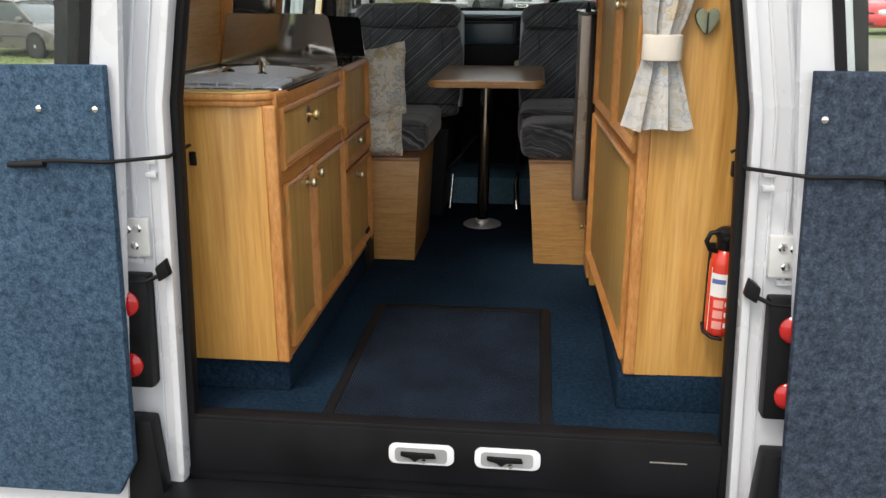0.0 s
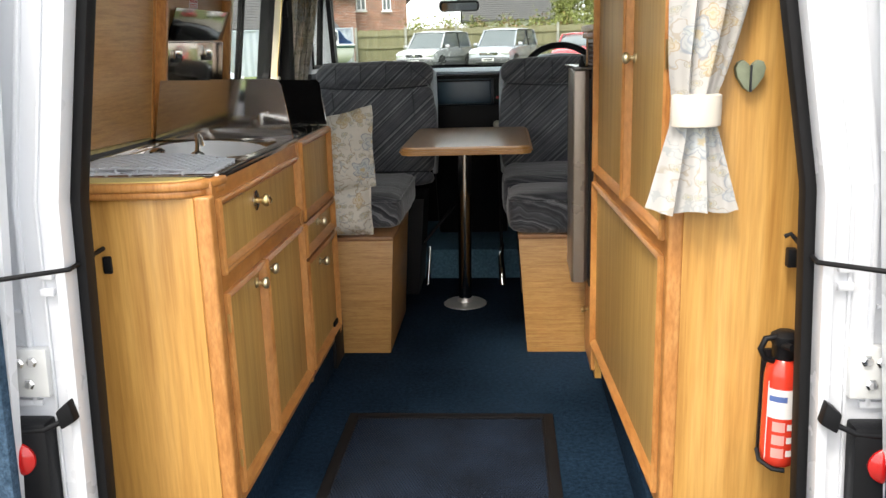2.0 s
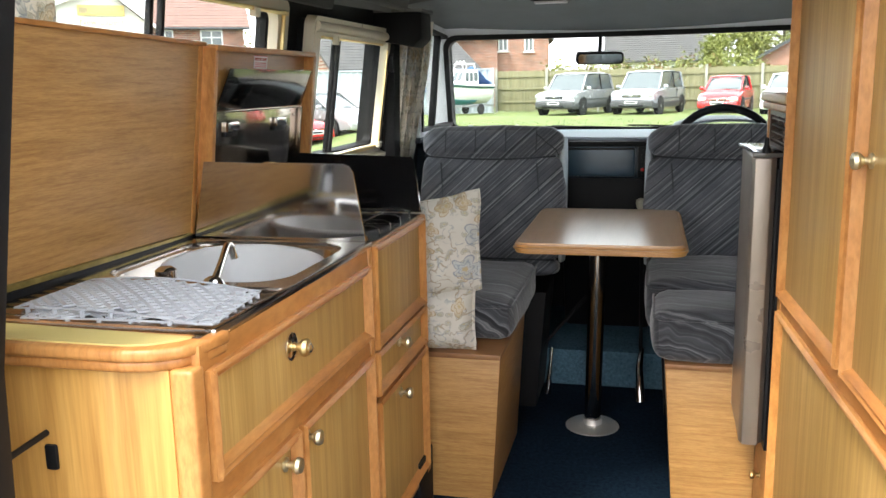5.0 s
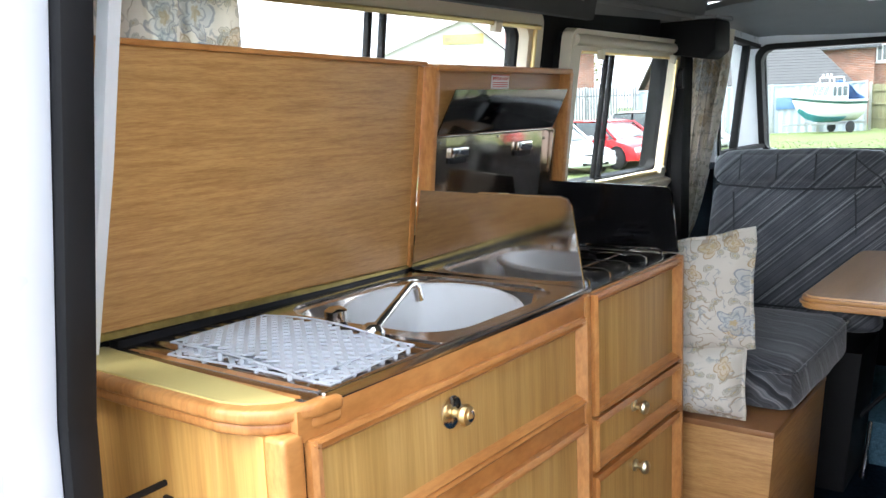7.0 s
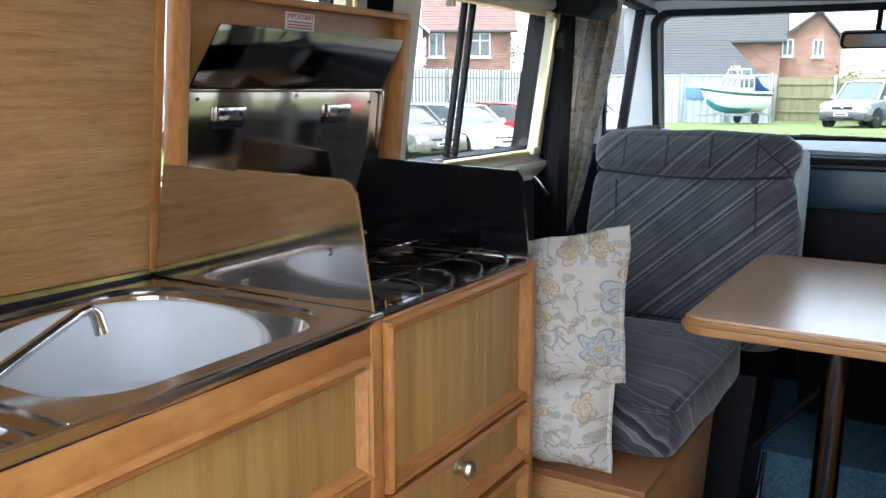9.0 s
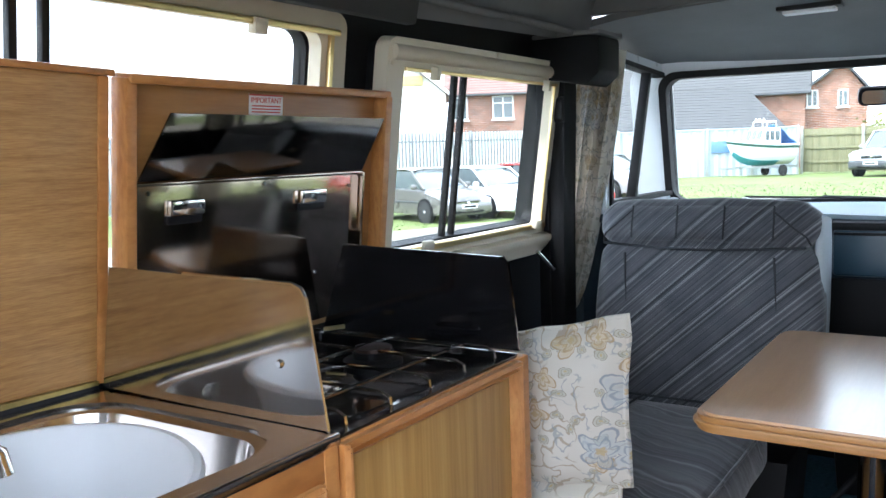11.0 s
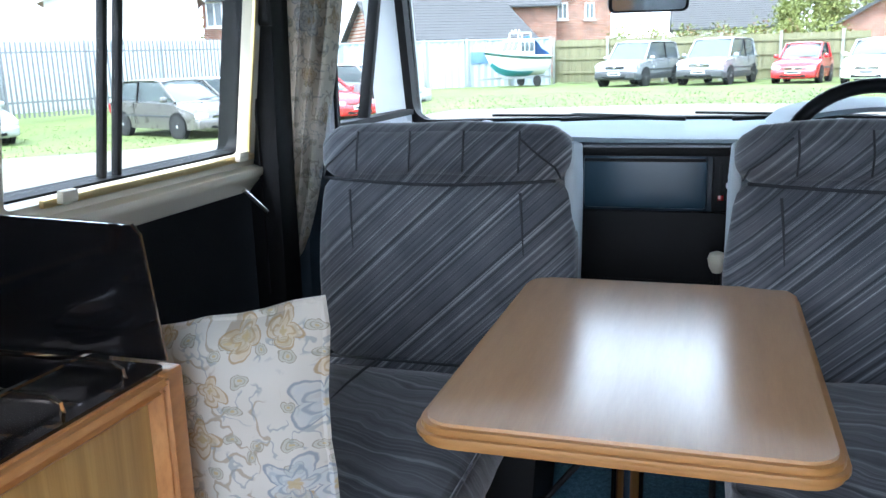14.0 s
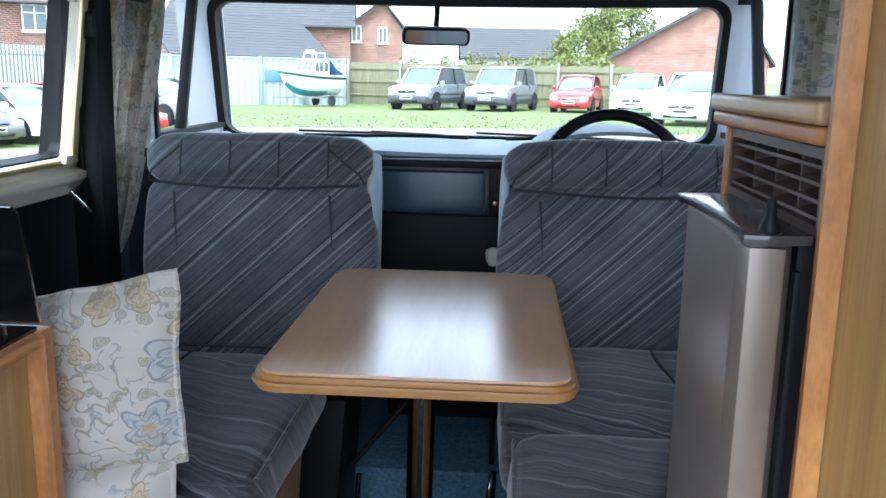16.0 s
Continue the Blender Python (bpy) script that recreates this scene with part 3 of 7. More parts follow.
# ---- cab front ----
WS = dict(x0=-0.645, x1=0.93, z0=1.034, z1=1.468, y0=3.02, y1=2.93)


def ws_point(x, z, out=0.0):
    k = (z - WS["z0"]) / (WS["z1"] - WS["z0"])
    c = (x - 0.16) / 0.77
    return (x, WS["y0"] + (WS["y1"] - WS["y0"]) * k - 0.10 * c * c + out, z)


wind = thing("windscreen", "curved windscreen with white frame and black rubber seal", "windscreen", kind="structure")


def bow_ring(ra, rb, out0, out1):
    """A frame that follows the bowed windscreen, between two outlines in x and z."""
    b = bmesh.new()
    n = len(ra)
    lay = [[b.verts.new(ws_point(x, z, o)) for x, z in r] for r, o in ((ra, out0), (ra, out1), (rb, out1), (rb, out0))]
    for p in range(4):
        q = lay[(p + 1) % 4]
        for k in range(n):
            b.faces.new((lay[p][k], lay[p][(k + 1) % n], q[(k + 1) % n], q[k]))
    bmesh.ops.recalc_face_normals(b, faces=b.faces[:])
    return soft(b, 40)


def long_outline(x0, z0, x1, z1, r):
    """Rounded outline with extra points along the long sides."""
    pts, out = rounded(x0, z0, x1, z1, r, 5), []
    for k, p in enumerate(pts):
        q = pts[(k + 1) % len(pts)]
        n = 12 if math.dist(p, q) > 0.5 else 1
        out += [(p[0] + (q[0] - p[0]) * i / n, p[1] + (q[1] - p[1]) * i / n) for i in range(n)]
    return out


W = WS
part("frame", bow_ring(long_outline(W["x0"] - 0.10, W["z0"] - 0.09, W["x1"] + 0.10, W["z1"] + 0.055, 0.09), long_outline(W["x0"] - 0.008, W["z0"] - 0.008, W["x1"] + 0.008, W["z1"] + 0.008, 0.06), -0.02, 0.05), WHITE, wind, "white painted windscreen frame")
part("seal", bow_ring(long_outline(W["x0"] - 0.010, W["z0"] - 0.010, W["x1"] + 0.010, W["z1"] + 0.010, 0.06), long_outline(W["x0"] + 0.012, W["z0"] + 0.012, W["x1"] - 0.012, W["z1"] - 0.012, 0.05), -0.026, 0.02), RUBBER, wind, "black rubber seal")
g = part("glass", sheet(16, 4, lambda u, v: ws_point(W["x0"] + (W["x1"] - W["x0"]) * u, W["z0"] + (W["z1"] - W["z0"]) * v, 0.012), 0.004), PANE, wind)
g.visible_shadow = False

for side, nm in ((-1, "west"), (1, "east")):
    cx = 0.16
    def mx(x, s=side):
        return cx + s * x
    d = thing("cab_door", "white cab door with quarter light and dark trim", "van door", "cab doors", at=(0, 0, 0))
    # lower door, sloping black frame round the glass, quarter light bar
    x0 = 0.875
    part("lower_panel", prism([(2.30, -0.1), (3.05, -0.1), (3.05, 1.00), (2.99, 1.04), (2.30, 1.04)], "x", min(mx(x0), mx(x0 + 0.05)), max(mx(x0), mx(x0 + 0.05)), 0.01), DASH, d, "dark teal door trim")
    out = [(2.30, 1.045), (2.985, 1.045), (2.90, 1.50), (2.30, 1.53)]
    inn = [(2.335, 1.075), (2.935, 1.075), (2.868, 1.465), (2.335, 1.495)]
    part("window_frame", ring_prism(bmesh.new(), out, inn, "x", min(mx(0.80), mx(0.84)), max(mx(0.80), mx(0.84))), WHITE, d, "white window frame")
    part("seal", ring_prism(bmesh.new(), [(y + (0.0), z) for y, z in [(2.325, 1.066), (2.947, 1.066), (2.876, 1.473), (2.325, 1.503)]], [(2.342, 1.082), (2.925, 1.082), (2.860, 1.458), (2.342, 1.488)], "x", min(mx(0.792), mx(0.83)), max(mx(0.792), mx(0.83))), RUBBER, d)
    part("quarter_bar", prism([(2.52, 1.08), (2.543, 1.08), (2.69, 1.475), (2.667, 1.475)], "x", min(mx(0.795), mx(0.825)), max(mx(0.795), mx(0.825)), 0.003), RUBBER, d)
    pane(d, inn, "x", mx(0.82))
    part("ledge", box((min(mx(0.80), mx(0.88)), 2.30, 1.02), (max(mx(0.80), mx(0.88)), 3.0, 1.05), 0.008), DASH, d)
solo("wall_front", box((-0.86, 3.06, -0.15), (1.18, 3.11, 1.0), 0.01), BLACK, "dark bulkhead under the windscreen", "wall", kind="structure")
solo("wall_front_header", box((-0.80, 2.86, 1.525), (1.12, 3.06, 1.60), 0.02), WHITE, "white header above the windscreen", "wall", kind="structure")
for s, nm in ((-1, "west"), (1, "east")):
    x = 0.16 + s * 0.9
    solo("trim_pillar_" + nm, prism([(x + s * 0.05, 0.0), (x - s * 0.03, 0.0), (x - s * 0.035, 1.0), (x - s * 0.05, 1.56), (x + s * 0.05, 1.56)], "y", 2.152, 2.24, 0.02), TRIM, "black door pillar trim behind the cab", "pillar", kind="structure")

for x0, x1 in ((-0.42, 0.06), (0.18, 0.66)):
    wp = thing("windscreen_wiper", "black windscreen wiper parked along the glass", "wiper", "windscreen wipers")
    part("blade", tube([ws_point(x0, 1.052, 0.045), ws_point((x0 + x1) / 2, 1.047, 0.045), ws_point(x1, 1.040, 0.045)], 0.004, 6), RUBBER, wp)
    part("arm", tube([ws_point((x0 + x1) / 2, 1.050, 0.052), ws_point(x1, 1.040, 0.055), ws_point(x1 + 0.10, 1.022, 0.055)], 0.005, 6), BLACK, wp)

# dashboard with glove box, air vents, switches and cowl
dash = thing("dashboard", "dark teal moulded dashboard with radio slot and vents", "dashboard")
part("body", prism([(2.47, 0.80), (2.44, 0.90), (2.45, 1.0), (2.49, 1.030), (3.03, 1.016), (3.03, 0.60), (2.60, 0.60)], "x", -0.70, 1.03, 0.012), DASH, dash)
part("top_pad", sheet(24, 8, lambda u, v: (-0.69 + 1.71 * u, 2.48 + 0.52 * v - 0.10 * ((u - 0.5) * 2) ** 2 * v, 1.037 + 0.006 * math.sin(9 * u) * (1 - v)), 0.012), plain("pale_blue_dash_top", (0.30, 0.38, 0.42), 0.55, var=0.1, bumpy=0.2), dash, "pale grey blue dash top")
part("glove_box_lid", box((-0.055, 2.425, 0.875), (0.225, 2.46, 1.0), 0.012), plain("teal_panel", (0.030, 0.062, 0.090), 0.32, var=0.15, bumpy=0.15), dash, "dark teal panel")
part("shelf_lip", box((-0.06, 2.418, 0.998), (0.32, 2.47, 1.020), 0.008), RUBBER, dash)
part("panel_lip", box((-0.052, 2.420, 0.985), (0.222, 2.428, 0.993), 0.002), BLACK, dash)
part("heater_panel", box((0.235, 2.425, 0.87), (0.305, 2.46, 1.0), 0.006), BLACK, dash)
for k in range(3):
    part("slider_slot", box((0.25 + 0.018 * k, 2.421, 0.885), (0.258 + 0.018 * k, 2.427, 0.985), 0.001), RUBBER, dash)
    part("slider_knob", box((0.247 + 0.018 * k, 2.412, 0.90 + 0.028 * k), (0.261 + 0.018 * k, 2.423, 0.912 + 0.028 * k), 0.002), (LENS, PLASTIC, LENS)[k], dash)
part("radio_slot", box((-0.07, 2.438, 0.70), (0.33, 2.52, 0.868), 0.01), RUBBER, dash)
for k in range(2):
    part("switch", box((0.160 + 0.016 * k, 2.442, 0.842), (0.168 + 0.016 * k, 2.452, 0.848), 0.001), PLASTIC, dash)
part("console", prism([(2.74, 0.15), (2.90, 0.15), (2.90, 0.76), (2.50, 0.76), (2.50, 0.66)], "x", -0.08, 0.30, 0.02), BLACK, dash)
for vx in (-0.02, 0.44):
    part("demister_slot", tube([(vx - 0.16, 2.84, 1.050), (vx, 2.87, 1.054), (vx + 0.18, 2.85, 1.050)], 0.006, 6), RUBBER, dash)
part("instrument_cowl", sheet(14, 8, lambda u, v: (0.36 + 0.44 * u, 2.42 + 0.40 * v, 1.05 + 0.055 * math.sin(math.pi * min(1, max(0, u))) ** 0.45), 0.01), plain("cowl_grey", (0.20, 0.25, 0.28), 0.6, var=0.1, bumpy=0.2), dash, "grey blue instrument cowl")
wheel = thing("steering_wheel", "black padded steering wheel behind the driver's seat", "steering wheel")
wm = Matrix.Translation((0.56, 2.36, 0.985)) @ pose(0, 0, 0, 62, 0, 0)
part("rim", tube([wm @ Vector((0.185 * math.cos(a), 0.185 * math.sin(a), 0)) for a in [2 * math.pi * k / 40 for k in range(40)]], 0.016, 10, True), BLACK, wheel)
part("hub", lathe([(0.07, -0.05), (0.075, -0.01), (0.05, 0.0)], wm, 20), BLACK, wheel)
for a in (0, 120, 240):
    part("spoke", tube([wm @ Vector((0.06 * math.cos(radians(a + 30)), 0.06 * math.sin(radians(a + 30)), -0.015)), wm @ Vector((0.18 * math.cos(radians(a + 30)), 0.18 * math.sin(radians(a + 30)), 0))], 0.012, 8), BLACK, wheel)
part("column", tube([wm @ Vector((0, 0, -0.05)), wm @ Vector((0, 0, -0.30))], 0.035, 12), BLACK, wheel)
gear = thing("gear_lever", "black gear lever with a pale knob", "gear lever")
part("stick", tube([(0.265, 2.42, 0.15), (0.262, 2.38, 0.5), (0.252, 2.34, 0.76)], 0.008, 8), RUBBER, gear)
part("knob", lathe([(0.008, 0), (0.014, 0.010), (0.017, 0.026), (0.014, 0.036), (0.004, 0.040)], Matrix.Translation((0.252, 2.34, 0.752)) @ Matrix.Scale(1.2, 4), 14), CREAM, gear, "pale plastic knob")
mir = thing("rear_view_mirror", "black rear view mirror hung from the windscreen header", "mirror")
mtilt = Matrix.Translation((0.052, 2.86, 1.362)) @ pose(0, 0, 0, 16, 0, 12) @ Matrix.Translation((-0.052, -2.86, -1.362))
part("housing", prism(rounded(-0.054, 1.336, 0.158, 1.390, 0.018), "y", 2.845, 2.875, 0.006, m=mtilt), BLACK, mir)
part("glass", prism(rounded(-0.045, 1.343, 0.149, 1.383, 0.013), "y", 2.841, 2.844, m=mtilt), MIRROR, mir, "silvered mirror glass")
part("stem", tube([(0.052, 2.87, 1.387), (0.052, 2.895, 1.42), (0.052, 2.92, 1.48)], 0.009, 8), BLACK, mir)
lamp = thing("cab_lamp", "small black framed interior lamp on the cab ceiling", "lamp")
part("housing", box((-0.20, 2.40, 1.578), (-0.04, 2.47, 1.60), 0.006), BLACK, lamp)
part("diffuser", box((-0.185, 2.41, 1.570), (-0.055, 2.46, 1.580), 0.004), PLASTIC, lamp, "white plastic diffuser")


# ---- rear end: pillars, seals, sill, bumper, lamps, open doors ----
def rear_side(s, nm, card_mat, card_label):
    """Everything at one rear corner; s is -1 for the west side."""
    cx = 0.15

    def X(d, z=0.0):
        """Distance d from the middle of the opening at floor height, leaning in with height."""
        return cx + s * (d - 0.04 * z - 0.13 * max(0.0, z - 0.9))

    def lean_box(d0, d1, y0, y1, z0, z1, bevel=0.004):
        zs = [z0] + ([0.9] if z0 < 0.9 < z1 else []) + [z1]
        pts = [(X(d0, z), z) for z in zs] + [(X(d1, z), z) for z in zs[::-1]]
        return prism(pts, "y", y0, y1, bevel)

    pil = thing("rear_pillar", "white painted rear door pillar with pressed grooves", "pillar", "rear pillars", "structure")
    part("pillar_face", lean_box(0.765, 0.99, -0.27, -0.21, -0.20, 1.85, 0.008), WHITE, pil)
    part("inner_return", lean_box(0.754, 0.775, -0.288, -0.240, -0.16, 1.85, 0.004), WHITE, pil)
    part("groove_rib", lean_box(0.805, 0.812, -0.276, -0.262, -0.15, 1.85, 0.003), WHITE, pil)
    part("outer_rib", lean_box(0.845, 0.856, -0.280, -0.262, 0.48, 1.85, 0.004), WHITE, pil)
    part("drip_rib", lean_box(0.835, 0.985, -0.279, -0.262, 0.475, 0.49, 0.004), WHITE, pil)
    part("joint_rib", lean_box(0.86, 0.97, -0.276, -0.264, 0.675, 0.683, 0.003), WHITE, pil)
    for zz in (0.72, 0.755):
        part("buffer_pin", lean_box(0.785, 0.815, -0.283, -0.268, zz - 0.008, zz + 0.008, 0.005), WHITE, pil)
    part("door_seal", lean_box(0.734, 0.761, -0.240, -0.198, -0.16, 1.85, 0.008), RUBBER, pil, "black rubber door seal")
    hin = part("hinge", lean_box(0.81, 0.90, -0.292, -0.268, 0.50, 0.605, 0.006), plain("hinge_paint_" + nm, (0.55, 0.56, 0.56), 0.4, var=0.1), pil, "pale painted door hinge")
    for dd, zz in ((0.84, 0.578), (0.868, 0.575), (0.85, 0.53)):
        part("bolt", lathe([(0.012, 0), (0.012, 0.005), (0.008, 0.009)], Matrix.Translation((X(dd, zz), -0.290, zz)) @ pose(0, 0, 0, 90, 0, 0), 6), CHROME, hin)
    lampth = thing("tail_lamp", "black tail lamp with two round red lenses", "tail lamp", "tail lamps")
    part("housing", lean_box(0.815, 0.90, -0.315, -0.265, 0.125, 0.452, 0.01), BLACK, lampth)
    for zz in (0.375, 0.195):
        part("lens", lathe([(0.036, 0), (0.036, 0.006), (0.028, 0.014), (0.012, 0.019)], Matrix.Translation((X(0.876, zz), -0.314, zz)) @ pose(0, 0, 0, 90, 0, 0), 24), LENS, lampth, "round red lens")
    chk = thing("door_check_strap", "black door check strap with a rubber buffer", "door strap", "door straps")
    part("buffer", prism([(X(0.735), 0.455), (X(0.768), 0.435), (X(0.775), 0.475), (X(0.745), 0.50)], "y", -0.31, -0.265, 0.006), BLACK, chk)
    part("rod", tube([(X(0.76), -0.30, 0.455), (X(0.80), -0.31, 0.438), (X(0.90), -0.315, 0.43)], 0.006, 8), BLACK, chk)
    bmp = thing("bumper_corner", "dark grey plastic rear bumper corner", "bumper", "bumper corners")
    part("corner", prism([(X(0.80), -0.26), (X(0.99), -0.26), (X(0.99), 0.035), (X(0.82), 0.035)], "y", -0.335, -0.275, 0.012), BLACK, bmp)
    # the door stands folded back beside the body
    door = thing("rear_door", "white rear door folded open with a carpeted inner card", "van door", "rear doors")
    z0, z1 = -0.30, 1.80
    outer = [(X(0.905, z0), z0), (X(1.62, z0), z0), (X(1.62, z1), z1), (X(0.905, z1), z1)]
    inner = [(X(0.935, 0.95), 0.95), (X(1.54, 0.95), 0.95), (X(1.54, 1.66), 1.66), (X(0.935, 1.66), 1.66)]
    part("door_shell", ring_prism(bmesh.new(), outer, inner, "y", -0.345, -0.318), WHITE, door)
    part("lower_skin", prism([(X(0.93, -0.2), -0.2), (X(1.54, -0.2), -0.2), (X(1.54, 0.952), 0.952), (X(0.93, 0.952), 0.952)], "y", -0.343, -0.32), WHITE, door)
    part("window_seal", ring_prism(bmesh.new(), [(X(0.92, 0.96), 0.96), (X(1.545, 0.96), 0.96), (X(1.545, 1.665), 1.665), (X(0.92, 1.665), 1.665)], [(X(0.945, 0.98), 0.98), (X(1.52, 0.98), 0.98), (X(1.52, 1.64), 1.64), (X(0.945, 1.64), 1.64)], "y", -0.352, -0.312), RUBBER, door, "black rubber window seal")
    pane(door, inner, "y", -0.332)
    card = part("door_card", prism([(X(0.860, -0.08), -0.08), (X(0.91, -0.18), -0.18), (X(1.55, -0.18), -0.18), (X(1.55, 1.005), 1.005), (X(0.872, 1.005), 1.005)], "y", -0.375, -0.347, 0.005), card_mat, door, card_label)
    for dd, zz in ((0.885, 0.90), (1.03, 0.90), (1.25, 0.90)):
        part("stud", lathe([(0.008, 0), (0.008, 0.002), (0.004, 0.005)], Matrix.Translation((X(dd, zz), -0.375, zz)) @ pose(0, 0, 0, 90, 0, 0), 10), CHROME, card, "chrome stud")
    cord = thing("bungee_cord", "black elastic cord holding the open rear door", "cord", "elastic cords")
    a, b = Vector((X(1.11, 0.775), -0.385, 0.765)), Vector((X(0.775, 0.77), -0.075, 0.762))
    c = Vector((X(0.865, 0.76), -0.384, 0.772))
    e = Vector((X(0.742, 0.76), -0.292, 0.771))
    part("elastic", tube([a, a.lerp(c, 0.5) + Vector((0, 0, 0.006)), c, e, e.lerp(b, 0.5), b], 0.005, 8), RUBBER, cord)
    part("end_knot", tube([a - Vector((s * -0.01, 0, 0.004)), a.lerp(c, 0.35) + Vector((0, 0, -0.002))], [0.007, 0.010], 8), RUBBER, cord)
    part("hook", tube([b, b + Vector((-s * 0.01, 0.004, 0.012)), b + Vector((-s * 0.022, 0.006, 0.006))], 0.005, 8), RUBBER, cord)
    part("hook_block", box((min(X(0.775, 0.72), X(0.80, 0.72) - s * 0.045), -0.09, 0.705), (max(X(0.775, 0.72), X(0.80, 0.72) - s * 0.045), -0.066, 0.745), 0.004), BLACK, cord)


rear_side(-1, "west", CARD, "blue carpet covered door card")
rear_side(1, "east", CARD2, "dark blue-grey carpet covered door card")

sill = thing("rear_sill", "black painted rear sill with two white latch plates", "sill", kind="structure")
part("riser", box((-0.60, -0.245, -0.165), (0.89, -0.217, 0.002), 0.008), BLACK, sill)
part("carpet_strip", box((-0.585, -0.240, -0.004), (0.875, -0.19, 0.012), 0.003), RUBBER, sill, "black edging strip")
for x0, x1 in ((-0.02, 0.165), (0.222, 0.405)):
    pl = part("latch_plate", prism(rounded(x0, -0.102, x1, -0.040, 0.022), "y", -0.253, -0.242, 0.003), PLASTIC, sill, "white latch plate")
    # flat grey patch: the plate's hollow and its shade are put into colour
    part("recess", prism(rounded(x0 + 0.018, -0.094, x1 - 0.02, -0.050, 0.012), "y", -0.2545, -0.252), plain("recess_shade_%d" % int(100 + x0 * 100), (0.30, 0.31, 0.32), 0.5, var=0.2), pl)
    part("latch", prism([(x0 + 0.035, -0.061), (x0 + 0.13, -0.063), (x0 + 0.135, -0.076), (x0 + 0.09, -0.078), (x0 + 0.075, -0.090), (x0 + 0.06, -0.078), (x0 + 0.035, -0.072)], "y", -0.263, -0.2535, 0.002), BLACK, pl, "black latch")
    part("bolt", lathe([(0.007, 0), (0.005, 0.004)], Matrix.Translation((x0 + 0.10, -0.257, -0.089)) @ pose(0, 0, 0, 90, 0, 0), 8), CHROME, pl)
# thin bright bar in place of the small label on the sill
part("scuff", box((0.70, -0.2475, -0.060), (0.80, -0.2455, -0.054), 0.001), CHROME, sill)
bump_ob = thing("rear_bumper", "black ribbed plastic rear bumper step", "bumper")
part("step", box((-0.68, -0.42, -0.27), (0.98, -0.235, -0.195), 0.02), BLACK, bump_ob)
part("valance", box((-0.72, -0.228, -0.34), (1.02, -0.196, -0.120), 0.004), BLACK, bump_ob, "black valance behind the step")
for k in range(4):
    part("tread_rib", box((-0.10, -0.39 + 0.035 * k, -0.197), (0.40, -0.375 + 0.035 * k, -0.190), 0.002), BLACK, bump_ob)
part("face", box((-0.66, -0.44, -0.45), (0.96, -0.40, -0.22), 0.02), BLACK, bump_ob)


# ---- kitchen ----
KF = -0.345                                   # front face
kit = thing("kitchen_unit", "oak veneer kitchen unit with orange varnished pine edging", "kitchen unit")
part("end_panel", box((-0.83, -0.052, 0.115), (KF - 0.035, -0.034, 0.868), 0.002), OAK, kit, "pale oak veneer end panel")
part("far_end_panel", box((-0.83, 1.205, 0.115), (KF - 0.004, 1.222, 0.895), 0.002), OAK, kit)
part("base_board", box((-0.83, -0.034, 0.115), (KF - 0.03, 1.205, 0.13), 0.0), OAK, kit)
part("corner_post", box((KF - 0.036, -0.053, 0.112), (KF + 0.002, -0.022, 0.87), 0.008, 3), PINE, kit, "rounded orange pine corner post")


OLDBRASS = plain("old_hinge_brass", (0.34, 0.20, 0.06), 0.4, 0.3, 0.1)


def face(y0, y1, z0, z1, panel, knob_at=None, knob_mat=None, hinge=False):
    """A framed front between two heights: pine moulding round a recessed veneer panel, with a knob."""
    f = part("front", box((KF - 0.012, y0 + 0.02, z0 + 0.02), (KF - 0.004, y1 - 0.02, z1 - 0.02), 0.001), panel, kit)
    mould = [(0.0, 0.0), (0.0, 0.012), (0.006, 0.017), (0.010, 0.010), (0.014, 0.014), (0.018, 0.008), (0.024, 0.0)]
    for a, b, axis in (((y0, z0), (y1, z0), "h"), ((y0, z1), (y1, z1), "H"), ((y0, z0), (y0, z1), "v"), ((y1, z0), (y1, z1), "V")):
        if axis in "hH":
            sgn = 1 if axis == "h" else -1
            pts = [(KF - 0.004 + h, a[1] + sgn * w) for w, h in mould]
            part("moulding", prism(pts, "y", a[0] + 0.002, b[0] - 0.002), PINE, f)
        else:
            sgn = 1 if axis == "v" else -1
            b2 = bmesh.new()
            pts = [(KF - 0.0035 + h, a[0] + sgn * w) for w, h in mould]
            part("moulding", add_prism(b2, pts, "z", a[1] + 0.001, b[1] - 0.001), PINE, f)
    if knob_at:
        knob(f, (KF - 0.003, *knob_at), (1, 0, 0), knob_mat or PEWTER, 1.05, "small turned metal knob")
    if hinge:
        for zz in (z0 + 0.09, z1 - 0.07):
            part("hinge", box((KF + 0.004, y0 - 0.002, zz - 0.022), (KF + 0.010, y0 + 0.007, zz + 0.022), 0.001), OLDBRASS, f, "brass hinge")
    return f


YS = 0.716                                    # between the wide unit and the narrow one
part("top_rail", box((KF - 0.03, -0.03, 0.855), (KF, YS, 0.898), 0.003), PINE, kit)
part("mid_rail", box((KF - 0.03, -0.03, 0.640), (KF - 0.002, YS, 0.685), 0.003), PINE, kit)
part("bottom_rail", box((KF - 0.03, -0.03, 0.115), (KF - 0.002, 1.205, 0.15), 0.003), PINE, kit)
part("centre_stile", box((KF - 0.03, 0.260, 0.15), (KF - 0.0025, 0.280, 0.64), 0.003), PINE, kit)
part("dividing_stile", box((KF - 0.03, YS - 0.012, 0.115), (KF + 0.003, YS + 0.014, 0.898), 0.006), PINE, kit)
part("far_stile", box((KF - 0.03, 1.185, 0.115), (KF + 0.003, 1.224, 0.898), 0.006), PINE, kit)
part("narrow_top_rail", box((KF - 0.03, YS + 0.014, 0.885), (KF - 0.002, 1.185, 0.898), 0.003), PINE, kit)
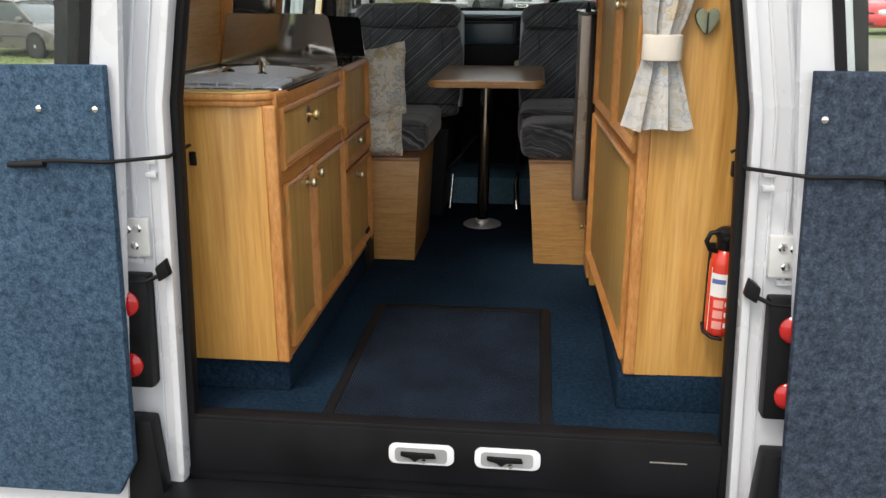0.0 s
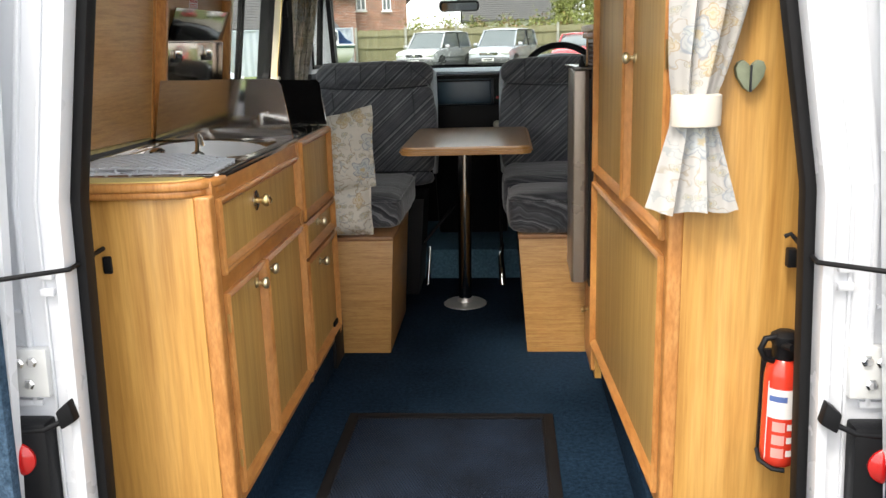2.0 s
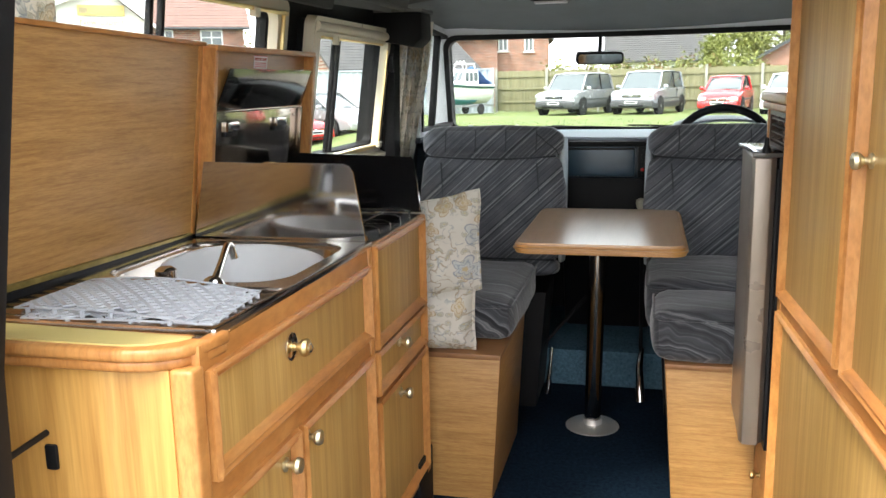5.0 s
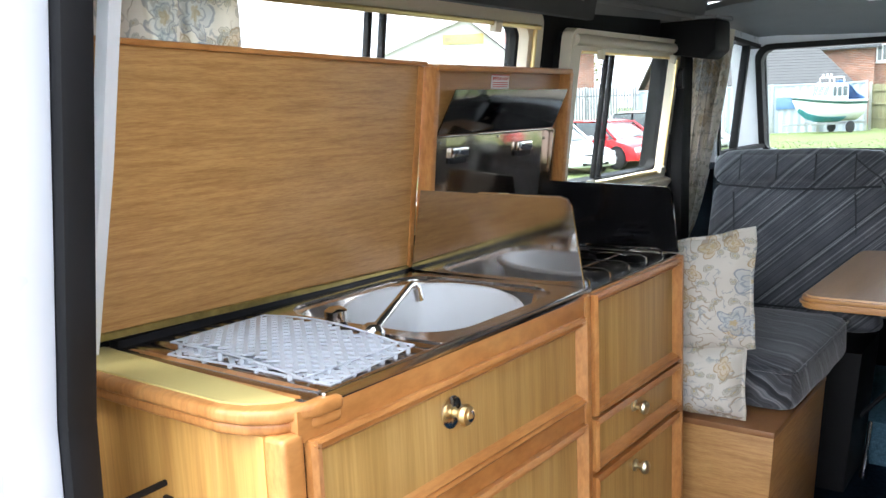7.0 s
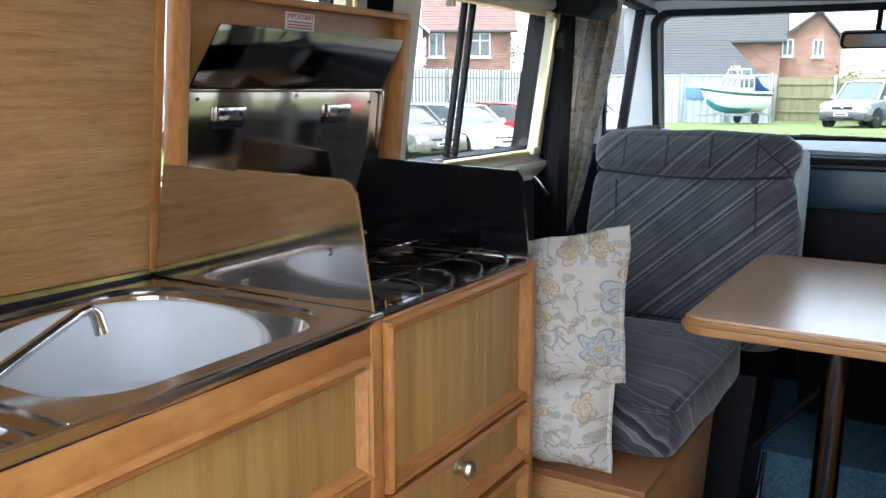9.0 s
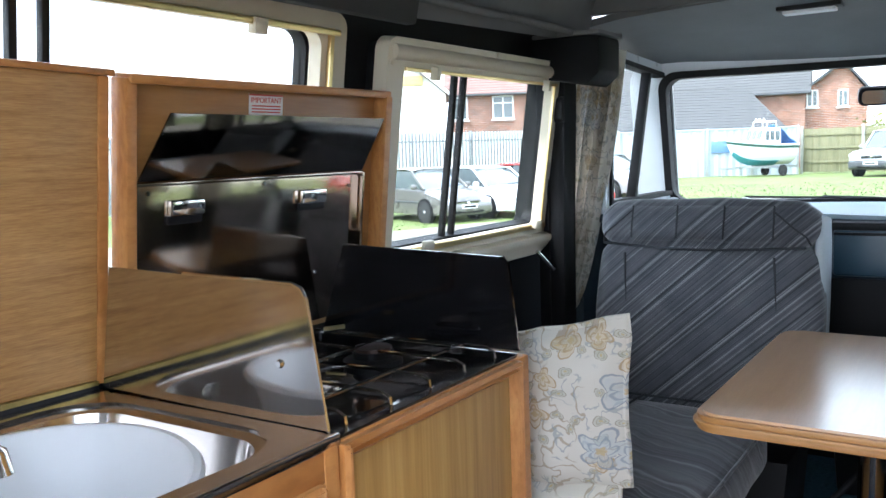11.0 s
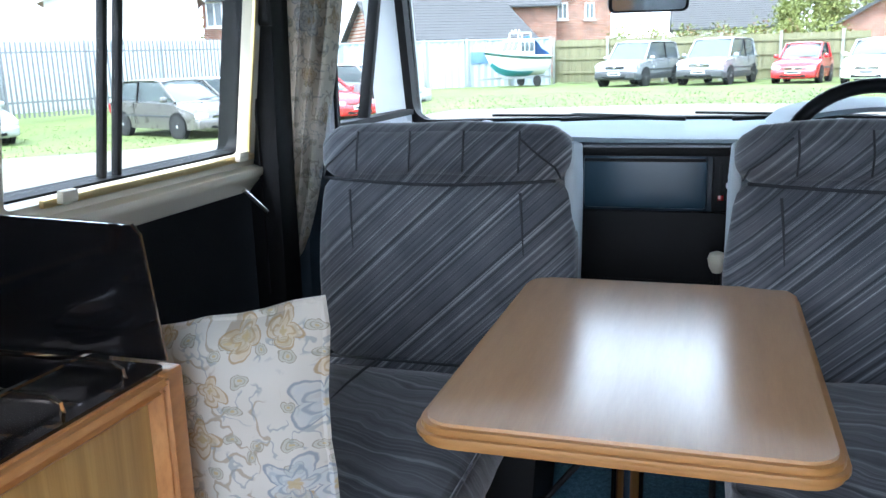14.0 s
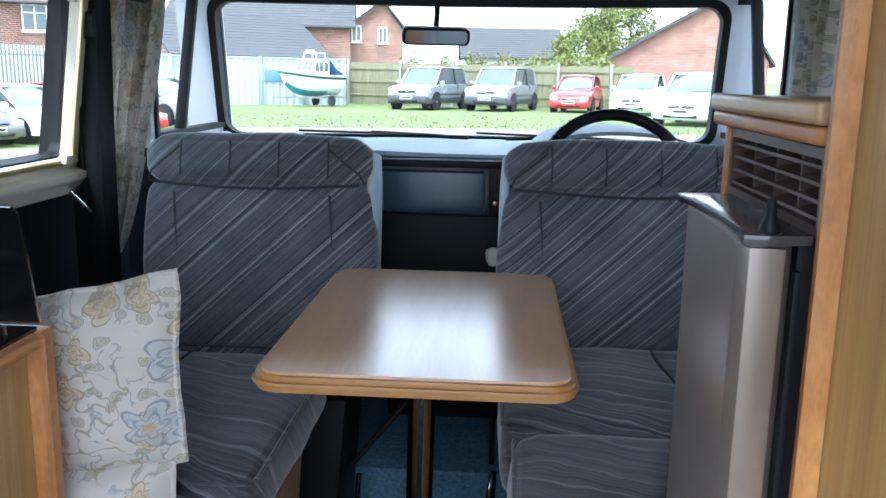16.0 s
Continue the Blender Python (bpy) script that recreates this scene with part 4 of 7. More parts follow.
face(-0.02, 0.697, 0.684, 0.858, OAK_FACE)
knob(kit, (KF - 0.002, 0.262, 0.800), (1, 0, 0), BRASS, 1.15, "large glass and brass knob")
part("knob_rose", lathe([(0.026, 0), (0.026, 0.003), (0.018, 0.006)], Matrix.Translation((KF - 0.002, 0.262, 0.800)) @ pose(0, 0, 0, 0, 90, 0), 18), CHROME, kit)
part("knob_cap", lathe([(0.005, 0.034), (0.009, 0.036), (0.009, 0.039), (0.004, 0.042)], Matrix.Translation((KF - 0.002, 0.262, 0.800)) @ pose(0, 0, 0, 0, 90, 0), 16), CHROME, kit, "bright knob cap")
face(-0.02, 0.262, 0.148, 0.642, OAK_FACE, (0.211, 0.595), PEWTER, True)
face(0.278, 0.697, 0.148, 0.642, OAK_FACE, (0.312, 0.606), PEWTER)
face(YS + 0.016, 1.187, 0.645, 0.895, OAK_FACE)
face(YS + 0.016, 1.187, 0.528, 0.638, OAK_FACE, (0.940, 0.603), PEWTER)
face(YS + 0.016, 1.187, 0.148, 0.515, OAK_FACE, (0.944, 0.463), PEWTER)
part("narrow_rail", box((KF - 0.03, YS + 0.014, 0.515), (KF - 0.003, 1.185, 0.530), 0.002), PINE, kit)
part("narrow_rail_top", box((KF - 0.03, YS + 0.014, 0.636), (KF - 0.003, 1.185, 0.648), 0.002), PINE, kit)
kick = thing("kick_board", "navy carpeted kick board below the kitchen", "kick board")
part("board", box((-0.83, -0.045, 0.0), (KF - 0.012, 1.222, 0.115), 0.006), CARPET, kick)
part("heater_grille", box((KF - 0.014, 1.10, 0.005), (KF + 0.002, 1.25, 0.185), 0.006), RUBBER, kick, "black heater outlet")

top = thing("worktop", "straw laminate worktop end with rounded pine nosing", "worktop")
nose = [(-0.835, -0.075), (-0.44, -0.075), (-0.40, -0.066), (-0.365, -0.042), (-0.342, -0.005), (-0.337, 0.03), (-0.835, 0.03)]
part("nosing", prism(nose, "z", 0.868, 0.886, 0.007, seg=3), PINE, top)
part("nosing_upper", prism([(x + (0.006 if x > -0.8 else 0), y - (0.004 if y < 0 else 0)) for x, y in nose], "z", 0.884, 0.904, 0.008, seg=3), PINE, top)
part("laminate", prism([(-0.83, -0.062), (-0.445, -0.062), (-0.41, -0.053), (-0.38, -0.032), (-0.366, -0.016), (-0.366, -0.014), (-0.83, 0.006)], "z", 0.903, 0.9065), BEIGE_TOP, top, "straw yellow laminate")
part("carcass_top", box((-0.83, 0.73, 0.86), (KF - 0.03, 1.205, 0.884), 0.0), BLACK, top)

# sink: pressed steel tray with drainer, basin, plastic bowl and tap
# steel browned to put the wood's reflection into the drainer's colour
WOOD_REFLECT_STEEL = plain("steel_with_wood_reflection", (0.42, 0.35, 0.30), 0.2, 1.0, 0.08, 9)
sink = thing("sink", "pressed stainless steel sink with ribbed drainer", "sink")
so = (-0.80, 0.262, -0.352, 0.726)
outl, innl = rounded(*so, 0.012, 6), rounded(-0.755, 0.305, -0.392, 0.685, 0.075, 6)
mid = rounded(-0.768, 0.292, -0.379, 0.698, 0.085, 6)
b = bmesh.new()
levels = [(outl, 0.902), (outl, 0.908), (mid, 0.908), (mid, 0.902), (innl, 0.897), (rounded(-0.735, 0.325, -0.412, 0.665, 0.07, 6), 0.80), (rounded(-0.715, 0.345, -0.432, 0.645, 0.06, 6), 0.785)]
rings = [[b.verts.new((x, y, z)) for x, y in pts] for pts, z in levels]
for p, q in zip(rings, rings[1:]):
    for k in range(len(p)):
        b.faces.new((p[k], p[(k + 1) % len(p)], q[(k + 1) % len(q)], q[k]))
b.faces.new(rings[-1])
bmesh.ops.recalc_face_normals(b, faces=b.faces[:])
part("basin", soft(b, 50), STEEL, sink)
ribs = 9
part("drainer", sheet(70, 4, lambda u, v: (-0.80 + 0.448 * v, -0.016 + 0.280 * u, 0.9050 - 0.0075 * max(0.0, math.sin(u * ribs * 2 * math.pi)) ** 0.7 * (1 if 0 < v < 1 else 0))), WOOD_REFLECT_STEEL, sink, "ribbed steel drainer, coloured with the wood's reflection")
part("front_edge", box((-0.356, 0.01, 0.893), (-0.343, 0.736, 0.9095), 0.004), STEEL, sink)
part("rear_upstand", box((-0.825, 0.01, 0.90), (-0.798, 0.73, 0.918), 0.005), BLACK, sink)
part("overflow", lathe([(0.012, 0), (0.012, 0.004), (0.005, 0.006)], Matrix.Translation((-0.744, 0.56, 0.868)) @ pose(0, 0, 0, 0, 80, 0), 14), CHROME, sink)
tap = part("tap", tube([(-0.478, 0.235, 0.907), (-0.483, 0.250, 0.918), (-0.508, 0.325, 0.936), (-0.538, 0.408, 0.953), (-0.543, 0.424, 0.954), (-0.542, 0.434, 0.946), (-0.538, 0.437, 0.922)], [0.010, 0.008, 0.007, 0.007, 0.0075, 0.008, 0.0085], 12), CHROME, sink, "folding chrome tap")
part("tap_body", lathe([(0.022, 0), (0.022, 0.012), (0.015, 0.022), (0.008, 0.026)], Matrix.Translation((-0.478, 0.235, 0.905)), 18), CHROME, tap)
part("tap_knob", lathe([(0.012, 0), (0.020, 0.006), (0.020, 0.024), (0.012, 0.030)], Matrix.Translation((-0.60, 0.282, 0.905)), 14), CHROME, tap)
bowl = solo("washing_up_bowl", lathe([(0.10, 0.79), (0.125, 0.80), (0.158, 0.898), (0.169, 0.900), (0.172, 0.906), (0.168, 0.911), (0.160, 0.912), (0.154, 0.907), (0.122, 0.81), (0.005, 0.806)], Matrix.Translation((-0.530, 0.462, 0.899)) @ Matrix.Rotation(radians(5), 4, Vector((0.7, 0.7, 0))) @ Matrix.Translation((0, 0, -0.905)), 48), plain("bowl_plastic", (0.54, 0.55, 0.555), 0.35, var=0.05), "round white plastic washing-up bowl in the sink", "bowl")


MATWHITE = plain("drainer_mat_plastic", (0.46, 0.485, 0.52), 0.4, var=0.06)


def lattice(name, x0, y0, x1, y1, z, rise, turn, label):
    """A flexible white drainer mat: crossed diagonal strips on a gently curled surface, with short feet."""
    ob = thing(name, label, "drainer mat", "drainer mats")
    c = Vector(((x0 + x1) / 2, (y0 + y1) / 2, 0))
    rot = Matrix.Rotation(radians(turn), 3, "Z")

    def lift(p):
        u, v = (p.x / (x1 - x0) + 0.5), (p.y / (y1 - y0) + 0.5)
        q = rot @ p + c
        return Vector((q.x, q.y, z + rise * math.sin(math.pi * max(0, min(1, u))) * (0.6 + 0.4 * v) + 0.006 * v))

    hx, hy2 = (x1 - x0) / 2, (y1 - y0) / 2
    bm = bmesh.new()
    step = 0.022
    n = int((hx + hy2) * 2 / step)
    for d in (1, -1):
        for k in range(-n, n + 1):
            off = k * step
            seg = []
            m = 14
            for i in range(m + 1):
                x = -hx + 2 * hx * i / m
                y = d * (x * 0.75) + off
                if abs(y) <= hy2:
                    seg.append(Vector((x, y, 0)))
            if len(seg) >= 2:
                for a, b2 in zip(seg, seg[1:]):
                    t = (b2 - a).normalized()
                    sd = Vector((-t.y, t.x, 0)) * 0.0036
                    v4 = [lift(a - sd), lift(b2 - sd), lift(b2 + sd), lift(a + sd)]
                    lo = [bm.verts.new(p) for p in v4]
                    hi = [bm.verts.new(p + Vector((0, 0, 0.003))) for p in v4]
                    bm.faces.new(hi)
                    for j in range(4):
                        bm.faces.new((lo[j], lo[(j + 1) % 4], hi[(j + 1) % 4], hi[j]))
    part("mesh", bm, MATWHITE, ob)
    edge = [Vector((-hx, -hy2, 0)), Vector((0, -hy2, 0)), Vector((hx, -hy2, 0)), Vector((hx, 0, 0)), Vector((hx, hy2, 0)), Vector((0, hy2, 0)), Vector((-hx, hy2, 0)), Vector((-hx, 0, 0))]
    fine = []
    for a, b2 in zip(edge, edge[1:] + edge[:1]):
        fine += [a.lerp(b2, t / 5) for t in range(5)]
    part("rim", tube([lift(p) + Vector((0, 0, 0.0012)) for p in fine], 0.0018, 5, True), MATWHITE, ob)
    for k in range(6):
        p = lift(Vector((-hx + 2 * hx * (k + 0.5) / 6, -hy2, 0)))
        part("foot", tube([p, Vector((p.x, p.y, max(0.907, p.z - 0.02)))], 0.004, 6), MATWHITE, ob)
        p = lift(Vector((hx, -hy2 + 2 * hy2 * (k + 0.5) / 6, 0)))
        part("foot", tube([p, Vector((p.x, p.y, max(0.907, p.z - 0.02)))], 0.004, 6), MATWHITE, ob)
    return ob


mats = [lattice("drainer_mat", -0.728, 0.030, -0.400, 0.214, 0.914, 0.011, -5, "curled white plastic lattice drainer mat on the drainer"),
        lattice("drainer_mat", -0.700, 0.018, -0.372, 0.208, 0.9085, 0.003, 3, "flat white plastic lattice drainer mat beneath another")]

# lifting lids at the back of the worktop
lean = Matrix.Translation((-0.812, 0, 0.915)) @ pose(0, 0, 0, 0, 7.5, 0)
lift = thing("folding_worktop", "oak veneer worktop flap raised against the wall", "worktop")
part("board", box((-0.009, -0.012, 0.006), (0.009, 0.728, 0.450), 0.002, m=lean), OAK_FLAT, lift)
part("top_edge", box((-0.012, -0.015, 0.450), (0.016, 0.752, 0.460), 0.003, m=lean), PINE, lift, "pine top edging")
part("end_edge", box((-0.012, 0.728, 0.0), (0.012, 0.745, 0.450), 0.003, m=lean), PINE, lift, "pine end edging")
part("hinge_strip", box((-0.004, -0.06, -0.006), (0.014, 0.728, 0.006), 0.002, m=lean), plain("old_brass_strip", (0.30, 0.24, 0.08), 0.4, 0.8, 0.3, 30), lift, "tarnished hinge strip")



def raise_near_end(ob, lift_by):
    """The rear end of the kitchen overhangs a little, and its raised flap stands higher than at the hob."""
    for o in [ob, *ob.children_recursive]:
        if o.type == "MESH":
            for vert in o.data.vertices:
                c = vert.co
                up = min(1.0, max(0.0, c.z / 0.9))
                k = max(0.0, (0.75 - c.y) / 0.8)
                c.y -= 0.032 * max(0.0, min(1.0, (0.10 - c.y) / 0.15))
                c.z += lift_by * k * up


for ob, by in ((kit, 0.004), (top, 0.004), (sink, 0.004), (lift, 0.020)):
    raise_near_end(ob, by)

# lining steel darkened and browned to hold the dim cabin it reflects
DIM_REFLECT_STEEL = plain("polished_steel_dim_reflection", (0.30, 0.25, 0.21), 0.10, 1.0, 0.08, 5)
leanh = Matrix.Translation((-0.795, 0, 0.915)) @ pose(0, 0, 0, 0, 6.5, 0)
lid = thing("folding_hob_cover", "pine framed hob cover raised with folded steel lining", "hob cover")
part("back_board", box((-0.010, 0.765, 0.0), (0.002, 1.362, 0.443), 0.001, m=leanh), wood("pine_board", (0.30, 0.14, 0.04), (0.37, 0.18, 0.055), (0.42, 0.22, 0.07), (4, 3, 30), 0.4, 0.5), lid, "brown pine board")
part("top_batten", box((-0.010, 0.758, 0.440), (0.032, 1.372, 0.454), 0.004, m=leanh), PINE, lid)
part("side_batten", box((-0.010, 0.754, -0.005), (0.028, 0.772, 0.448), 0.004, m=leanh), PINE, lid)
part("side_batten", box((-0.010, 1.354, 0.0), (0.034, 1.374, 0.444), 0.004, m=leanh), PINE, lid)
part("lower_sheet", prism([(0.772, 0.015), (1.30, 0.015), (1.30, 0.294), (0.772, 0.294)], "x", 0.010, 0.014, 0.001, m=leanh), DIM_REFLECT_STEEL, lid, "polished steel sheet")
part("lip", box((0.010, 0.774, 0.291), (0.021, 1.302, 0.297), 0.002, m=leanh), DIM_REFLECT_STEEL, lid)
part("side_lip", box((0.008, 1.298, 0.02), (0.026, 1.304, 0.295), 0.002, m=leanh), DIM_REFLECT_STEEL, lid)
flap = Matrix.Translation((0, 0, 0)) @ leanh @ Matrix.Translation((0.020, 0, 0.299)) @ pose(0, 0, 0, 0, 5, 0)
# flap darker still: its near-black reflection is put into the base
part("upper_flap", prism([(0.776, 0.0), (1.298, 0.0), (1.352, 0.102), (0.828, 0.102)], "x", 0.0, 0.003, 0.001, m=flap), plain("steel_dark_reflection", (0.13, 0.115, 0.105), 0.07, 1.0, 0.08, 5), lid, "folded steel flap")
for yy in (0.868, 1.160):
    cl = part("clip", box((0.014, yy - 0.033, 0.243), (0.026, yy + 0.033, 0.268), 0.004, m=leanh), CHROME, lid, "chrome clip")
    # black strip under the clip stands in for its shadow
    part("clip_shade", box((0.014, yy - 0.035, 0.231), (0.022, yy + 0.03, 0.244), 0.002, m=leanh), BLACK, cl)
for yy, zz in ((0.80, 0.28), (1.04, 0.284), (1.27, 0.27), (1.0, 0.10), (1.18, 0.11)):
    part("rivet", lathe([(0.004, 0), (0.003, 0.002)], leanh @ Matrix.Translation((0.014, yy, zz)) @ pose(0, 0, 0, 0, 90, 0), 8), CHROME, lid)
sk = part("warning_label", box((0.0025, 1.012, 0.400), (0.0035, 1.092, 0.434), 0, m=leanh), LABEL, lid, "white warning label with red print")


def text_on(parent, words, m, size, material, name="lettering"):
    """Real letters as a thin mesh, lying in the xy plane of m."""
    cu = bpy.data.curves.new("letters", "FONT")
    cu.body, cu.size, cu.extrude = words, size, 0.0004
    cu.align_x = "CENTER"
    cu.resolution_u = 2
    ob = bpy.data.objects.new("letters", cu)
    scene.collection.objects.link(ob)
    dg = bpy.context.evaluated_depsgraph_get()
    me = bpy.data.meshes.new_from_object(ob.evaluated_get(dg))
    bpy.data.objects.remove(ob)
    me.transform(m)
    me.materials.clear()
    me.materials.append(material)
    out = new(name, me)
    out.parent = parent
    return out


face_x = pose(0, 0, 0, 90, 0, 90)             # letters upright, read from the +x side
text_on(sk, "IMPORTANT", leanh @ Matrix.Translation((0.0038, 1.052, 0.420)) @ face_x, 0.013, STICKER_RED)
part("red_border", box((0.0034, 1.012, 0.4315), (0.0040, 1.092, 0.434), 0, m=leanh), STICKER_RED, sk)
for k in range(3):
    part("print_line", box((0.0034, 1.018, 0.4035 + 0.005 * k), (0.0040, 1.086, 0.4058 + 0.005 * k), 0, m=leanh), STICKER_RED, sk)

spl = thing("sink_splash_panel", "polished steel splash panel standing beside the sink", "splash panel")
part("sheet", prism([(-0.79, 0.912), (-0.360, 0.907), (-0.385, 1.068), (-0.392, 1.080), (-0.405, 1.084), (-0.755, 1.092)], "y", 0.729, 0.732), MIRROR, spl)
part("bright_edge", tube([(-0.358, 0.7305, 0.907), (-0.383, 0.7305, 1.068), (-0.391, 0.7305, 1.081), (-0.405, 0.7305, 1.086), (-0.60, 0.7305, 1.089)], 0.0028, 6), CHROME, spl, "bright folded edge")
part("stud", lathe([(0.006, 0), (0.004, 0.004)], Matrix.Translation((-0.43, 0.729, 0.985)) @ pose(0, 0, 0, 90, 0, 0), 10), CHROME, spl)
grd = thing("hob_wind_guard", "black enamelled wind guard beside the hob", "wind guard")
part("sheet", prism([(-0.78, 0.905), (-0.355, 0.905), (-0.372, 1.052), (-0.382, 1.062), (-0.72, 1.074)], "y", 1.208, 1.212), ENAMEL, grd)
part("bright_edge", tube([(-0.353, 1.21, 0.905), (-0.370, 1.21, 1.051), (-0.380, 1.21, 1.063)], 0.0022, 6), CHROME, grd, "bright edge")

# hob
hob = thing("hob", "black enamelled two-burner gas hob with wire pan stand", "hob")
part("tray", box((-0.79, 0.737, 0.884), (-0.350, 1.204, 0.892), 0.004), ENAMEL, hob)
part("rim", ring_prism(bmesh.new(), rounded(-0.79, 0.737, -0.350, 1.204, 0.01), rounded(-0.775, 0.75, -0.366, 1.19, 0.01), "z", 0.890, 0.902), ENAMEL, hob)
for cx, cy in ((-0.62, 0.86), (-0.56, 1.08)):
    bu = part("burner", lathe([(0.05, 0.892), (0.05, 0.900), (0.035, 0.904), (0.035, 0.914), (0.02, 0.918), (0.004, 0.919)], Matrix.Translation((cx, cy, 0)), 22), BLACK, hob)
    part("burner_cap", lathe([(0.032, 0.914), (0.032, 0.920), (0.01, 0.923)], Matrix.Translation((cx, cy, 0)), 22), plain("cap_%d" % int(cy * 100), (0.10, 0.07, 0.06), 0.3, 0.8), bu)
for k in range(5):
    y = 0.778 + 0.095 * k
    part("pan_wire", tube([(-0.77, y, 0.893), (-0.765, y, 0.918), (-0.385, y, 0.918), (-0.372, y, 0.912), (-0.370, y, 0.895)], 0.0032, 6), CHROME if k % 2 else MIRROR, hob)
for x in (-0.72, -0.575, -0.43):
    part("cross_wire", tube([(x, 0.765, 0.921), (x, 1.18, 0.921)], 0.003, 6), MIRROR, hob)
part("jet", tube([(-0.70, 1.12, 0.93), (-0.665, 1.135, 0.935)], 0.004, 6), BRASS, hob, "brass jet")

# curtain at the rear side window
def drape(name, parent, x, y0, y1, z0, z1, folds, depth, mat, thick=0.004, taper=lambda v: 1.0, axis="y", seed=0.0):
    """Hanging cloth with rounded folds, gathered by taper(v), v from the hem up."""
    def f(u, v):
        mid = (y0 + y1) / 2
        k = mid + (u - 0.5) * (y1 - y0) * taper(v)
        d = depth * math.sin(u * folds * 2 * math.pi + 0.7 * math.sin(3 * v + seed)) * (0.6 + 0.4 * taper(v)) + 0.35 * depth * math.sin(u * folds * 5.1 + 4 * v)
        z = z0 + (z1 - z0) * v + 0.006 * math.sin(u * folds * 6.28 + 1)
        return (x + d, k, z) if axis == "y" else (k, x + d, z)
    return part(name, sheet(folds * 10, 18, f, thick), mat, parent)


cur = thing("side_curtain", "cream floral curtain gathered at the side window", "curtain")
drape("cloth", cur, -0.768, -0.03, 0.257, 1.340, 1.56, 4, 0.010, FLORAL_DIM)
cur = thing("cab_curtain", "cream floral curtain tied back by the cab", "curtain", "cab curtains")


def cab_cloth(u, v):
    """Wide at the top, drawn to the pillar below."""
    xl, xr = -0.785 + 0.075 * v, -0.755 + 0.18 * v ** 0.65
    a = u * 26 + 0.8 * math.sin(4 * v)
    return (xl + (xr - xl) * u, 2.262 + 0.026 * math.sin(a) * (0.5 + 0.5 * v) + 0.03 * u, 0.745 + 0.76 * v)


part("cloth", sheet(60, 24, cab_cloth, 0.003), FLORAL_DIM, cur)
cur = thing("cab_curtain", "cream floral curtain hanging beside the fridge", "curtain", "cab curtains")
drape("cloth", cur, 0.99, 1.38, 1.75, 1.15, 1.50, 6, 0.018, FLORAL_DIM)
drape("cloth", cur, 0.96, 2.02, 2.25, 1.05, 1.50, 5, 0.016, FLORAL_DIM)
belt = thing("seat_belt_anchor", "black seat belt anchor on the door pillar", "seat belt")
part("anchor", prism(rounded(2.14, 1.31, 2.19, 1.38, 0.015), "x", -0.735, -0.70, 0.005), BLACK, belt)
part("webbing", prism([(2.145, 0.70), (2.185, 0.70), (2.185, 1.32), (2.145, 1.32)], "x", -0.752, -0.748), RUBBER, belt)
part("buckle_plate", box((-0.752, 2.15, 1.36), (-0.70, 2.18, 1.366), 0.002), CHROME, belt)
strut = solo("window_strut", tube([(-0.745, 2.06, 0.96), (-0.72, 2.11, 0.905)], 0.006, 8), CHROME, "short chrome strut below the side window", "strut")

# ---- dinette ----
def bench(name, pts_front, y0, y1, label, lean_side):
    ob = thing(name, label, "bench", "bench bases")
    part("box", prism(pts_front, "y", y0, y1, 0.003), OAK_FLAT, ob)
    (xa, _), (xb, _) = pts_front[2], pts_front[3]
    part("lid", box((min(xa, xb) - 0.002, y0 - 0.004, 0.452), (max(xa, xb) + 0.002, y1, 0.468), 0.003), wood("lid_board", (0.20, 0.09, 0.035), (0.26, 0.12, 0.045), (0.30, 0.15, 0.06), (6, 3, 6), 0.35, 0.5), ob, "reddish brown lid board")
    return ob


bench("bench_base", [(-0.82, 0.0), (-0.166, 0.0), (-0.138, 0.455), (-0.82, 0.455)], 1.278, 1.80, "oak veneer bench box on the carpet", 1)
bench("bench_base", [(0.90, 0.0), (0.368, 0.0), (0.337, 0.455), (0.90, 0.455)], 1.288, 1.90, "oak veneer bench box beside the fridge", -1)

FOLD = plain("seam_thread", (0.03, 0.033, 0.039), 0.9)
PALE = plain("pale_blue_seat_side", (0.42, 0.47, 0.50), 0.8, var=0.08, bumpy=0.2, grain=300)


def cushion(name, lo, hi, label, seed, seam=True):
    ob = thing(name, label, "seat cushion", "seat cushions")
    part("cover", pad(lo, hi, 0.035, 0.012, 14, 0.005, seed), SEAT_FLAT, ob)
    z = hi[2] + 0.004
    if seam:
        cx = lo[0] + 0.55 * (hi[0] - lo[0])
        part("seam", tube([(cx + 0.01 * math.sin(6 * k / 8), lo[1] + (hi[1] - lo[1]) * k / 8, z + 0.006 - 0.012 * abs(k / 8 - 0.5) ** 2) for k in range(9)], 0.003, 6), FOLD, ob)
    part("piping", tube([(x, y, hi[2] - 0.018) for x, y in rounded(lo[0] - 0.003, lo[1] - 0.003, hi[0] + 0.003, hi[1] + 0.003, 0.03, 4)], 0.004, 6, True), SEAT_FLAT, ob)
    return ob


cushion("seat_cushion", (-0.80, 1.40, 0.468), (-0.125, 2.03, 0.600), "grey striped velour bench cushion on an oak box", 1.0)
cushion("seat_cushion", (0.305, 1.29, 0.468), (0.90, 1.60, 0.615), "grey striped velour front cushion beside the fridge", 2.0)
cushion("seat_cushion", (0.285, 1.585, 0.468), (0.90, 2.05, 0.635), "grey striped velour rear cushion against the seat back", 3.0)


